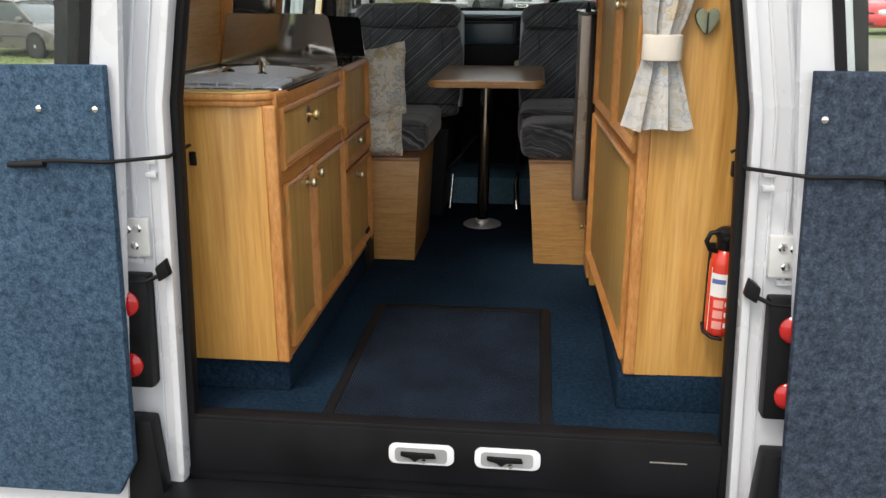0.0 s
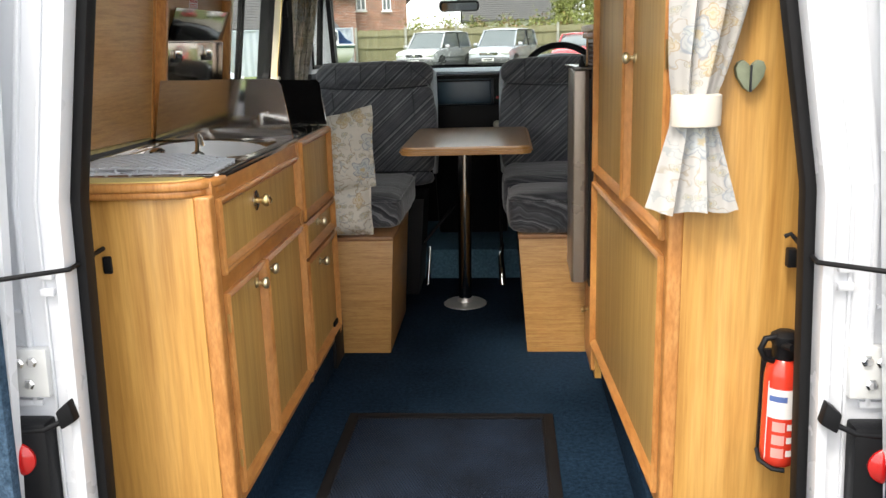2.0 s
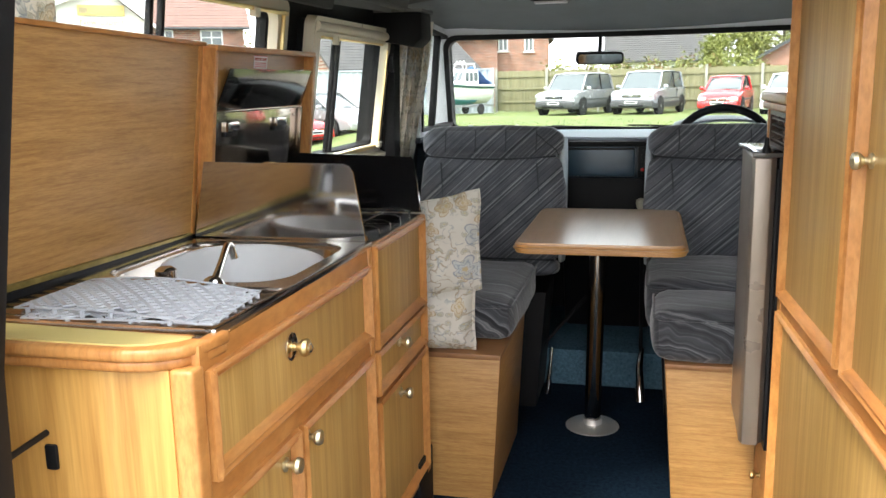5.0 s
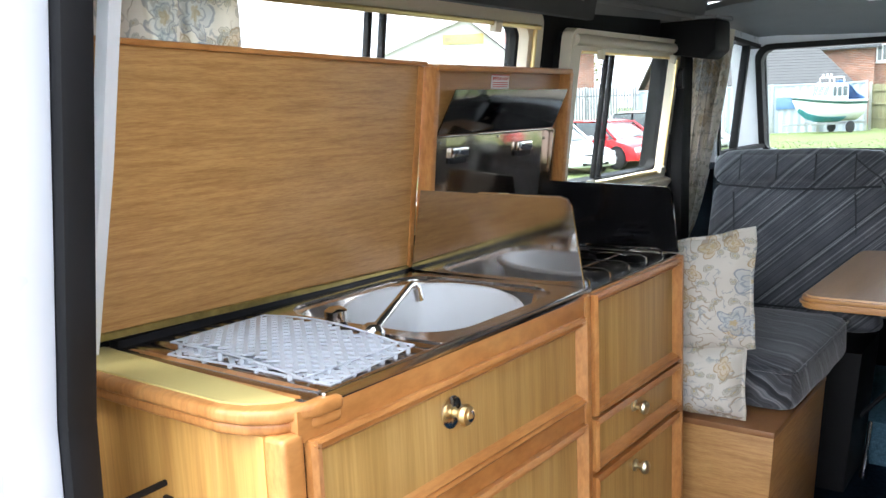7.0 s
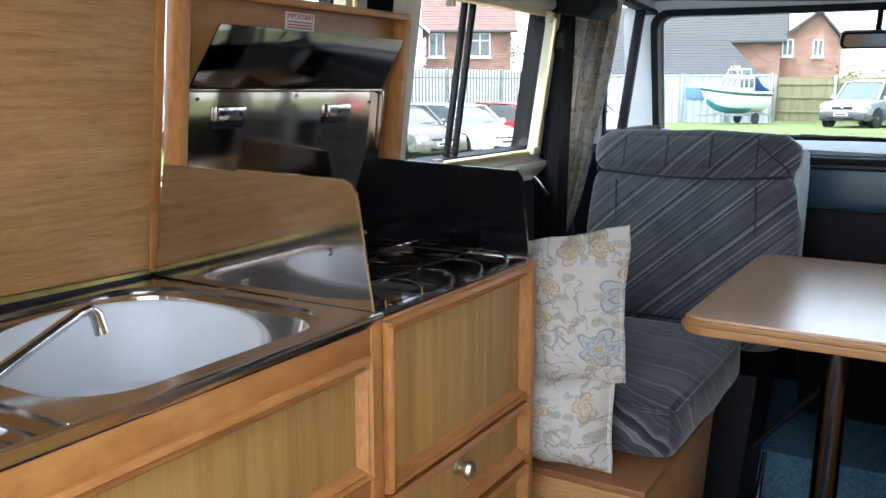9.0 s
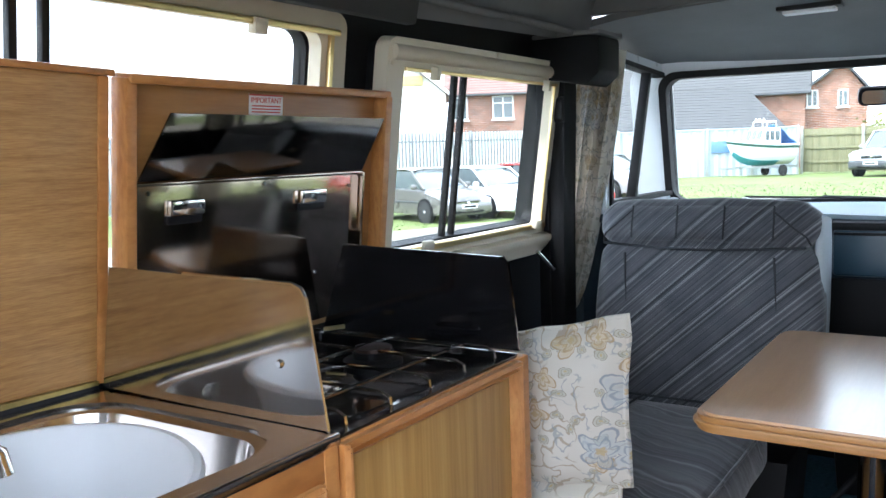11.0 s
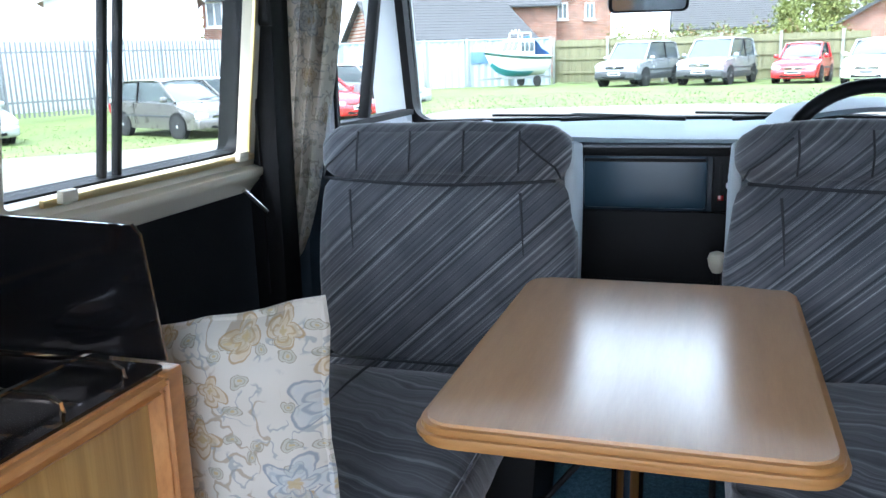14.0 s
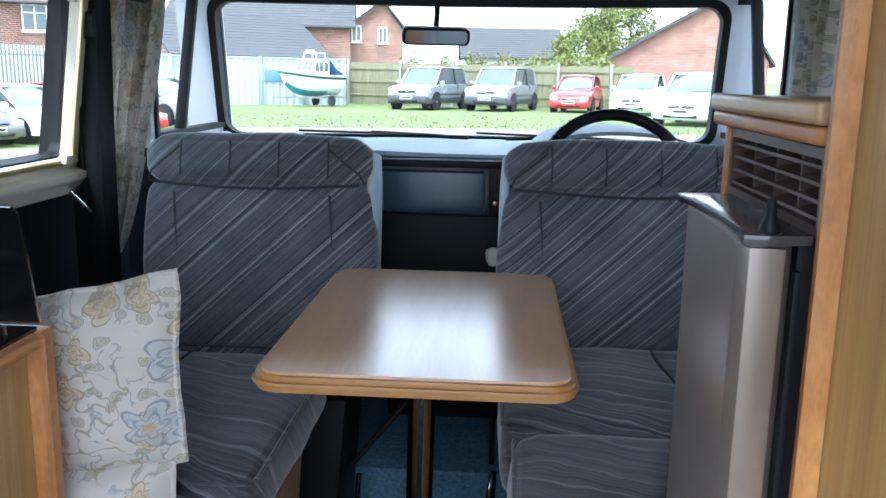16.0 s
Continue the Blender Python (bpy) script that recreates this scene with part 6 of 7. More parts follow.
bmesh.ops.recalc_face_normals(b, faces=b.faces[:])
solo("ground", soft(b, 60), GRASS, "mown grass ground round the parked van", "ground", kind="structure")
b = bmesh.new()
ring2 = []
for k2 in range(15):
    ring2.append([])
    for k in range(128):
        a = 2 * math.pi * k / 128
        az = (90 - math.degrees(a) + 180) % 360 - 180
        edge = 20.3 + 2.4 * math.exp(-((az + 29) / 6) ** 2) + 0.25 * math.sin(5 * a) + 0.15 * math.sin(17 * a)
        rr = 0.5 + (edge - 0.5) * k2 / 14
        x, y = 0.3 + rr * math.cos(a), 0.2 + rr * math.sin(a)
        ring2[-1].append(b.verts.new((x, y, gz(x, y) + 0.012)))
for p, q in zip(ring2, ring2[1:]):
    for k in range(128):
        b.faces.new((p[k], q[k], q[(k + 1) % 128], p[(k + 1) % 128]))
bmesh.ops.recalc_face_normals(b, faces=b.faces[:])
solo("road", soft(b, 60), GRAVEL, "pale gravel and tarmac track round the van", "road", kind="structure")

# grass blades where the lawn comes near
rnd = random.Random(4)
v, f = [], []
for _ in range(5000):
    az = rnd.uniform(-50, 20)
    d = 20.4 + 2.4 * math.exp(-((az + 29) / 6) ** 2) + 9 * rnd.random() ** 1.3
    p = at_bearing(az, d)
    h, w, t = rnd.uniform(0.015, 0.045), rnd.uniform(0.01, 0.03), rnd.uniform(0, 6.28)
    k = len(v)
    dx, dy = w * math.cos(t), w * math.sin(t)
    v += [(p.x - dx, p.y - dy, p.z), (p.x + dx, p.y + dy, p.z), (p.x + rnd.uniform(-0.03, 0.03), p.y + rnd.uniform(-0.03, 0.03), p.z + h)]
    f.append((k, k + 1, k + 2))
me = bpy.data.meshes.new("grass")
me.from_pydata(v, [], f)
me.materials.append(GRASS)
tagged(new("grass", me), "short tufts of green grass along the track", "grass", kind="stuff")

DARKGLASS = plain("car_glass", (0.10, 0.12, 0.125), 0.05, 0.0, 0.1, coat=0.6)
TYRE = plain("tyre_rubber", (0.02, 0.02, 0.021), 0.8, var=0.2)
ALLOY = plain("alloy_wheel", (0.55, 0.55, 0.56), 0.3, 0.8, 0.08)
HEADLIGHT = plain("headlamp_glass", (0.65, 0.68, 0.70), 0.1, 0.3, 0.1, coat=0.5)
GREYTRIM = plain("grey_bumper_plastic", (0.055, 0.058, 0.062), 0.5, var=0.15)
PLATE = plain("number_plate_white", (0.65, 0.66, 0.66), 0.4)
PAINTS = {
    "silver": plain("silver_paint", (0.42, 0.43, 0.44), 0.25, 0.4, 0.05, 2, coat=0.6),
    "white": plain("white_car_paint", (0.72, 0.73, 0.74), 0.25, 0, 0.04, 2, coat=0.6),
    "red": plain("red_car_paint", (0.55, 0.025, 0.03), 0.25, 0, 0.06, 2, coat=0.6),
    "bluegrey": plain("blue_grey_paint", (0.38, 0.41, 0.45), 0.25, 0.4, 0.05, 2, coat=0.6),
    "champagne": plain("champagne_paint", (0.15, 0.142, 0.13), 0.28, 0.4, 0.05, 2, coat=0.6),
}


def loft(bm, stations, n=7):
    """A body from cross sections (along, half_width, z_low, z_high, crown): rounded box sections joined in turn."""
    b = bmesh.new()
    rings = []
    for a, w, z0, z1, cr in stations:
        ring = []
        for k in range(n):
            t = k / (n - 1)
            ring.append((-w + 2 * w * t, z1 + cr * (1 - (2 * t - 1) ** 2) - (0.05 if k in (0, n - 1) else 0)))
        pts = [(-w * 1.0, z0), (-w * 1.02, (z0 + z1) / 2)] + ring + [(w * 1.02, (z0 + z1) / 2), (w, z0)]
        rings.append([b.verts.new((x, a, z)) for x, z in pts])
    m = len(rings[0])
    for p, q in zip(rings, rings[1:]):
        for k in range(m):
            b.faces.new((p[k], p[(k + 1) % m], q[(k + 1) % m], q[k]))
    b.faces.new(rings[0][::-1])
    b.faces.new(rings[-1])
    bmesh.ops.recalc_face_normals(b, faces=b.faces[:])
    return merge(bm, soft(b, 38))


def car(place, heading, paint, label, length=4.2, width=1.75, height=1.48, suv=False, two_tone=False):
    """A parked car; its nose points along local -y. heading: degrees by which it is turned about the upright."""
    ob = thing("car", label, "car", "parked cars", at=place)
    ob.rotation_euler = (0, 0, radians(heading))
    P = PAINTS[paint]
    hl, w = length / 2, width / 2
    bz = 0.30 if suv else 0.22
    belt = height * (0.60 if suv else 0.62)
    hood = height * (0.57 if suv else 0.52)
    body = part("body", loft(bmesh.new(), [(-hl, w * 0.78, bz + 0.10, hood - 0.26, 0.02), (-hl + 0.10, w * 0.93, bz + 0.02, hood - 0.12, 0.03), (-hl + 0.35, w * 0.98, bz, hood - 0.02, 0.035), (-hl + 0.95, w, bz, belt - 0.03, 0.04), (-hl + 1.3, w, bz, belt, 0.0), (hl - 0.7, w, bz, belt + 0.03, 0.0), (hl - 0.15, w * 0.97, bz + 0.02, belt + 0.02, 0.0), (hl, w * 0.88, bz + 0.12, belt - 0.12, 0.0)]), P, ob)
    if two_tone:
        part("lower_cladding", loft(bmesh.new(), [(-hl - 0.03, w * 0.80, bz + 0.02, bz + 0.20, 0.0), (-hl + 0.08, w * 0.955, bz - 0.02, bz + 0.24, 0.0), (-hl + 0.35, w * 1.012, bz - 0.03, bz + 0.24, 0.0), (hl - 0.2, w * 1.012, bz - 0.03, bz + 0.24, 0.0), (hl + 0.02, w * 0.92, bz, bz + 0.22, 0.0)]), GREYTRIM, ob, "dark grey lower cladding")
    back = hl - (0.12 if suv else 0.35)
    roof0, roof1 = -hl + (1.62 if suv else 1.75), back - 0.25
    part("greenhouse", loft(bmesh.new(), [(-hl + 0.98, w * 0.86, belt - 0.06, belt - 0.02, 0.01), (roof0, w * 0.76, belt - 0.02, height - 0.05, 0.02), ((roof0 + roof1) / 2, w * 0.77, belt, height - 0.02, 0.02), (roof1, w * 0.75, belt, height - 0.06, 0.02), (back, w * 0.84, belt, belt + 0.05, 0.0)]), DARKGLASS, ob, "dark tinted car windows")
    part("roof", loft(bmesh.new(), [(roof0 - 0.05, w * 0.745, height - 0.085, height - 0.045, 0.018), (roof0 + 0.3, w * 0.765, height - 0.05, height - 0.005, 0.02), (roof1 - 0.1, w * 0.755, height - 0.06, height - 0.01, 0.02), (roof1 + 0.06, w * 0.74, height - 0.13, height - 0.06, 0.015)]), P, ob)
    for s in (-1, 1):
        for a0, z0, a1, z1, r in ((-hl + 1.0, belt - 0.02, roof0, height - 0.06, 0.035), (back, belt, roof1 + 0.02, height - 0.08, 0.045)):
            part("pillar", tube([(s * w * 0.865, a0, z0), (s * w * 0.77, a1, z1)], r, 6), P, ob)
        mid = (roof0 + roof1) / 2 + 0.1
        part("door_pillar", tube([(s * w * 0.90, mid, belt - 0.02), (s * w * 0.785, mid, height - 0.07)], 0.03, 6), RUBBER, ob)
        part("door_seam", box((min(s * w * 0.99, s * w * 1.022), mid - 0.006, bz + 0.12), (max(s * w * 0.99, s * w * 1.022), mid + 0.006, belt - 0.02), 0), RUBBER, body)
        part("side_strip", box((min(s * w, s * w * 1.03), -hl + 1.1, bz + 0.30), (max(s * w, s * w * 1.03), hl - 0.9, bz + 0.36), 0.01), GREYTRIM, body)
        part("door_handle", box((min(s * w, s * w * 1.035), mid + 0.08, belt - 0.14), (max(s * w, s * w * 1.035), mid + 0.24, belt - 0.10), 0.01), P, body)
        part("wing_mirror", pad((min(s * w * 0.98, s * w * 1.17), -hl + 1.18, belt - 0.01), (max(s * w * 0.98, s * w * 1.17), -hl + 1.30, belt + 0.12), 0.03, 0.01, 3, 0, 0), P, ob)
        lampb = part("headlamp", pad((min(s * w * 0.55, s * w * 0.93), -hl - 0.012, hood - 0.30), (max(s * w * 0.55, s * w * 0.93), -hl + 0.22, hood - 0.13), 0.05, 0.01, 4, 0, 0), HEADLIGHT, ob)
        part("tail_lamp", box((min(s * w * 0.72, s * w * 0.95), hl - 0.16, belt - 0.34), (max(s * w * 0.72, s * w * 0.95), hl - 0.01, belt - 0.06), 0.03), LENS, ob)
        for a in (-hl + 0.80, hl - 0.78):
            r = 0.345 if suv else 0.30
            m = Matrix.Translation((s * (w - 0.10), a, r)) @ pose(0, 0, 0, 0, 90 * s, 0)
            part("arch", lathe([(r + 0.06, 0.0), (r + 0.06, 0.125)], m, 22), RUBBER, body)
            wh = part("wheel", lathe([(r * 0.62, -0.08), (r * 0.97, -0.08), (r, -0.04), (r, 0.09), (r * 0.95, 0.125), (r * 0.66, 0.13)], m, 22), TYRE, ob)
            part("rim", lathe([(r * 0.66, 0.10), (r * 0.64, 0.128), (r * 0.5, 0.120), (r * 0.2, 0.122), (r * 0.12, 0.135), (0.01, 0.135)], m, 16), ALLOY, wh)
            for q in range(6):
                aa = radians(60 * q)
                part("spoke_gap", lathe([(r * 0.13, 0.118), (r * 0.12, 0.127)], m @ Matrix.Translation((r * 0.40 * math.cos(aa), r * 0.40 * math.sin(aa), 0)), 6), TYRE, wh)
    bump_mat = GREYTRIM if two_tone else P
    fb = part("front_bumper", pad((-w * 0.93, -hl - 0.06, bz - 0.02), (w * 0.93, -hl + 0.30, bz + 0.30), 0.09, 0.02, 8, 0, 0), bump_mat, ob)
    part("air_intake", box((-w * 0.55, -hl - 0.075, bz + 0.03), (w * 0.55, -hl - 0.045, bz + 0.12), 0.02), RUBBER, fb)
    part("number_plate", box((-0.26, -hl - 0.092, bz + 0.15), (0.26, -hl - 0.075, bz + 0.26), 0.005), PLATE, fb)
    part("plate_bar", box((-0.20, -hl - 0.096, bz + 0.18), (0.20, -hl - 0.090, bz + 0.23), 0), RUBBER, fb)
    gr = part("grille", prism(rounded(-w * 0.42, hood - 0.31, w * 0.42, hood - 0.20, 0.03, 3), "y", -hl - 0.02, -hl + 0.06, 0.005), RUBBER, ob)
    for k in range(2):
        part("grille_bar", box((-w * 0.40, -hl - 0.03, hood - 0.285 + 0.04 * k), (w * 0.40, -hl - 0.015, hood - 0.272 + 0.04 * k), 0), CHROME, gr)
    part("badge", lathe([(0.045, 0), (0.03, 0.01)], Matrix.Translation((0, -hl - 0.03, hood - 0.25)) @ pose(0, 0, 0, 90, 0, 0), 12), CHROME, gr)
    for s in (-1, 1):
        part("wiper", tube([(s * 0.1, -hl + 0.98, belt - 0.0), (s * 0.1 + 0.45, -hl + 1.10, belt + 0.06)], 0.012, 5), RUBBER, ob)
    return ob


car(at_bearing(-4.8, 36.0), -20, "silver", "silver off-road car with grey bumpers on the grass", 4.4, 1.82, 1.72, True, True)
car(at_bearing(0.0, 36.0), -18, "bluegrey", "pale blue-grey off-road car with roof rails", 4.5, 1.86, 1.75, True, True)
car(at_bearing(4.9, 36.0), -16, "red", "small bright red hatchback on the grass", 3.5, 1.64, 1.50)
car(at_bearing(8.9, 34.8), -18, "white", "white hatchback parked beside the red one", 4.0, 1.72, 1.55)
car(at_bearing(12.5, 27.0), -25, "white", "white car parked nearer the track", 4.1, 1.74, 1.52)
for x, y, paint, label, size in ((-13.46, 20.25, "champagne", "champagne silver hatchback parked beside the fence", (4.1, 1.72, 1.47)),
                                 (-12.68, 22.10, "white", "pale silver saloon with a dark grille", (4.5, 1.78, 1.45)),
                                 (-11.65, 24.23, "red", "bright red estate car beside the fence", (4.5, 1.78, 1.42)),
                                 (-10.67, 26.40, "silver", "silver saloon car near the metal fence", (4.4, 1.76, 1.45))):
    car(Vector((x, y, gz(x, y))), 68, paint, label, *size)
car(at_bearing(-47.0, 25.5), 66, "silver", "silver hatchback parked on the grass", 4.1, 1.74, 1.48)
car(at_bearing(24.3, 24.0), -60, "red", "red hatchback parked beside the track", 4.0, 1.72, 1.46)

# cabin cruiser on its trailer, bow towards the track
BOAT_AT, BOAT_TURN = at_bearing(-12.55, 37.4), radians(140)
bo = thing("boat", "white cabin cruiser with green stripe and blue canopy", "boat", at=BOAT_AT + Vector((0, 0, 0.47)))
bo.rotation_euler = (0, 0, BOAT_TURN)
bo.scale = (0.66, 0.66, 0.86)
HULL = plain("white_gelcoat", (0.80, 0.81, 0.81), 0.25, var=0.05, scale=2, coat=0.3)


def hull_ring(b, y, w, zk, zt):
    """One station of the hull: gunwale, flared topside, chine and keel."""
    h = zt - zk
    half = ((w, zt), (w * 0.90, zk + 0.62 * h), (w * 0.74, zk + 0.34 * h), (w * 0.36, zk + 0.13 * h))
    return [b.verts.new((-x, y, z)) for x, z in half] + [b.verts.new((0, y, zk))] + [b.verts.new((x, y, z)) for x, z in half[::-1]]


st = [(-2.0, 0.95, 0.0, 0.92), (-0.8, 1.0, -0.02, 0.93), (0.3, 0.98, -0.02, 0.97), (1.1, 0.82, 0.04, 1.03), (1.7, 0.58, 0.20, 1.09), (2.2, 0.30, 0.52, 1.15), (2.55, 0.04, 1.02, 1.20)]
b = bmesh.new()
rg = [hull_ring(b, *s) for s in st]
for p, q in zip(rg, rg[1:]):
    for k in range(8):
        b.faces.new((p[k], p[k + 1], q[k + 1], q[k]))
    b.faces.new((p[0], q[0], q[8], p[8]))
b.faces.new(rg[0])
bmesh.ops.recalc_face_normals(b, faces=b.faces[:])
part("hull", soft(b, 40), HULL, bo)
GREEN = plain("dark_green_stripe", (0.008, 0.06, 0.045), 0.35)
for s in (-1, 1):
    part("rubbing_strake", tube([(s * (w + 0.005), y, zt - 0.10) for y, w, zk, zt in st], 0.05, 6), GREEN, bo, "dark green strake")
part("gunwale", tube([(w * s, y, zt + 0.01) for s, seq in ((-1, st), (1, st[::-1])) for y, w, zk, zt in seq], 0.045, 6), HULL, bo)
b = bmesh.new()
low = [[b.verts.new(p) for p in ((-w * 0.62, y, zk + 0.22 * (zt - zk)), (-w * 0.37, y, zk + 0.115 * (zt - zk)), (0, y, zk - 0.02), (w * 0.37, y, zk + 0.115 * (zt - zk)), (w * 0.62, y, zk + 0.22 * (zt - zk)))] for y, w, zk, zt in st[1:-1]]
for p, q in zip(low, low[1:]):
    for k in range(4):
        b.faces.new((p[k], p[k + 1], q[k + 1], q[k]))
bmesh.ops.recalc_face_normals(b, faces=b.faces[:])
bmesh.ops.solidify(b, geom=b.faces[:], thickness=0.02)
part("antifouling", soft(b, 40), plain("teal_antifouling", (0.06, 0.28, 0.36), 0.5), bo, "teal bottom paint")
cabin = part("cabin", loft(bmesh.new(), [(-0.75, 0.80, 0.90, 1.74, 0.03), (0.35, 0.78, 0.92, 1.74, 0.03), (0.72, 0.76, 0.95, 1.08, 0.02), (1.35, 0.52, 1.0, 1.10, 0.03)]), HULL, bo)
tilt_w = Matrix.Translation((0, 0.555, 1.41)) @ pose(0, 0, 0, 29, 0, 0)
for x in (-0.50, 0.0, 0.50):
    part("front_window", prism(rounded(x - 0.19, -0.25, x + 0.19, 0.25, 0.05, 3), "y", 0.0, 0.03, m=tilt_w), DARKGLASS, cabin)
for s in (-1, 1):
    for y0, y1 in ((-0.68, -0.36), (-0.28, 0.0), (0.08, 0.32)):
        part("cabin_window", prism(rounded(y0, 1.16, y1, 1.60, 0.05, 3), "x", min(s * 0.77, s * 0.815), max(s * 0.77, s * 0.815)), DARKGLASS, cabin)
part("canopy", sheet(8, 8, lambda u, v: (-0.86 + 1.72 * u, -0.70 - 1.25 * v, 0.92 + 0.95 * (1 - v) ** 0.9 * (0.80 + 0.20 * math.sin(math.pi * u)) + 0.05 * math.sin(9 * v + 5 * u)), 0.02), plain("blue_canvas", (0.07, 0.17, 0.40), 0.7, var=0.15, bumpy=0.3), bo, "blue canvas canopy")
for y in (-0.55, 0.15):
    part("roof_rail", tube([(-0.66, y, 1.72), (-0.64, y, 2.04), (0.64, y, 2.04), (0.66, y, 1.72)], 0.032, 6), HULL, bo)
for x in (-0.64, 0.64):
    part("roof_rail", tube([(x, -0.55, 2.04), (x, 0.15, 2.04)], 0.028, 6), HULL, bo)
for k in range(3):
    part("roof_lamp", lathe([(0.05, 0), (0.07, 0.10), (0.04, 0.14)], Matrix.Translation((-0.36 + 0.36 * k, 0.15, 2.06)), 10), HULL, bo)
for s in (-1, 1):
    part("cleat", tube([(s * 0.3, 1.9, 1.12), (s * 0.3, 1.9, 1.20), (s * 0.3, 2.02, 1.20)], 0.02, 5), CHROME, bo)
tr = thing("boat_trailer", "galvanised boat trailer standing on the grass", "trailer", at=BOAT_AT)
tr.rotation_euler = (0, 0, BOAT_TURN)
tr.scale = (0.66, 0.66, 0.80)
GALV = plain("galvanised_steel", (0.42, 0.43, 0.44), 0.4, 0.7, 0.15)
for x in (-0.55, 0.55):
    part("rail", box((x - 0.04, -2.3, 0.42), (x + 0.04, 1.7, 0.52), 0.01), GALV, tr)
part("drawbar", tube([(0, 1.6, 0.47), (0, 3.1, 0.47)], 0.05, 6), GALV, tr)
part("jockey_post", tube([(0, 2.8, 0.0), (0, 2.8, 0.85)], 0.04, 8), GALV, tr)
for y in (-1.9, -0.4, 1.2):
    part("cross_member", box((-0.6, y - 0.04, 0.45), (0.6, y + 0.04, 0.56), 0.01), GALV, tr)
for s in (-1, 1):
    m = Matrix.Translation((s * 0.85, -0.9, 0.29)) @ pose(0, 0, 0, 0, 90 * s, 0)
    wh = part("wheel", lathe([(0.17, -0.07), (0.28, -0.07), (0.29, 0.06), (0.18, 0.08)], m, 18), TYRE, tr)
    part("rim", lathe([(0.18, 0.06), (0.12, 0.075), (0.02, 0.08)], m, 14), GALV, wh)

# close-boarded timber fence behind the cars
FENCEWOOD = wood("weathered_fence_board", (0.14, 0.14, 0.075), (0.21, 0.205, 0.115), (0.27, 0.255, 0.15), (9, 9, 0.8), 0.85, 0.7, 0.0)
fen = thing("timber_fence", "weathered close-boarded timber fence with posts and rails", "fence")
p0, p1 = at_bearing(-10.2, 40.2), at_bearing(8.5, 40.2)
run = (p1 - p0).length
fen.location = p0
fen.rotation_euler = (0, 0, math.atan2(p1.y - p0.y, p1.x - p0.x))
bd = bpy.data.meshes.new("fence_board")
b = box((0.0, -0.01, 0.05), (0.145, 0.012, 1.92), 0.004)
b.to_mesh(bd)
b.free()
bd.materials.append(FENCEWOOD)
n = int(run / 0.15)
for k in range(n):
    o = new("board", bd)
    o.parent = fen
    o.location = (k * 0.15, 0.004 * (k % 2), 0.02 * math.sin(k * 1.7))
for z in (0.45, 1.05, 1.62):
    part("rail", box((0, -0.06, z), (run, -0.013, z + 0.09), 0.005), FENCEWOOD, fen)
for k in range(int(run / 2.4) + 1):
    part("post", box((k * 2.4 - 0.06, -0.13, 0.0), (k * 2.4 + 0.06, -0.062, 2.05), 0.01), plain("fence_post_%d" % k, (0.30, 0.30, 0.26), 0.8, var=0.2), fen)

# grey steel cladding wall
clad = thing("cladding_wall", "pale blue-grey profiled steel cladding wall", "wall")
p0, p1 = at_bearing(-24.2, 38.4), at_bearing(-10.5, 39.6)
clad.location = p0
clad.rotation_euler = (0, 0, math.atan2(p1.y - p0.y, p1.x - p0.x))
run = (p1 - p0).length
CLAD = plain("blue_grey_sheeting", (0.42, 0.47, 0.52), 0.5, var=0.1, scale=0.8)
part("sheeting", sheet(int(run / 0.15) * 2, 1, lambda u, v: (u * run, 0.03 * (1 if int(u * run / 0.15) % 2 else -1), 2.15 * v), 0.02), CLAD, clad)
part("capping", box((0, -0.06, 2.14), (run, 0.06, 2.2), 0.01), CLAD, clad)
for k in range(6):
    part("stanchion", box((k * run / 5 - 0.05, -0.16, 0.0), (k * run / 5 + 0.05, -0.062, 2.25), 0.01), GALV, clad)
part("notice", box((run * 0.62, -0.07, 1.15), (run * 0.62 + 0.8, -0.058, 1.65), 0.005), plain("blue_notice", (0.12, 0.22, 0.40), 0.5, var=0.15), clad, "faded blue notice board")

# palisade fence on the west side
pal = thing("palisade_fence", "galvanised steel palisade fence with pointed pales", "fence")
p0, p1 = at_bearing(-72, 27.0), at_bearing(-24.0, 37.2)
run = (p1 - p0).length
pal.location = (p0.x, p0.y, -0.33)
pal.rotation_euler = (0, 0, math.atan2(p1.y - p0.y, p1.x - p0.x))
pm = bpy.data.meshes.new("pale_mesh")
b = prism([(-0.034, 0.06), (0.034, 0.06), (0.034, 2.28), (0.018, 2.42), (0.0, 2.30), (-0.018, 2.42), (-0.034, 2.28)], "y", -0.008, 0.008)
b.to_mesh(pm)
b.free()
# pales and rails in a darker galvanised tone than the posts
PALEMAT = plain("dark_galvanised", (0.22, 0.225, 0.23), 0.5, 0.5, 0.2)
pm.materials.append(PALEMAT)
for k in range(int(run / 0.155)):
    o = new("pale", pm)
    o.parent = pal
    o.location = (k * 0.155, 0, 0)
for z in (0.5, 2.0):
    part("rail", box((0, 0.012, z), (run, 0.06, z + 0.06), 0.004), PALEMAT, pal)
for k in range(int(run / 2.75) + 1):
    part("post", box((k * 2.75 - 0.05, 0.062, 0), (k * 2.75 + 0.05, 0.14, 2.4), 0.006), GALV, pal)


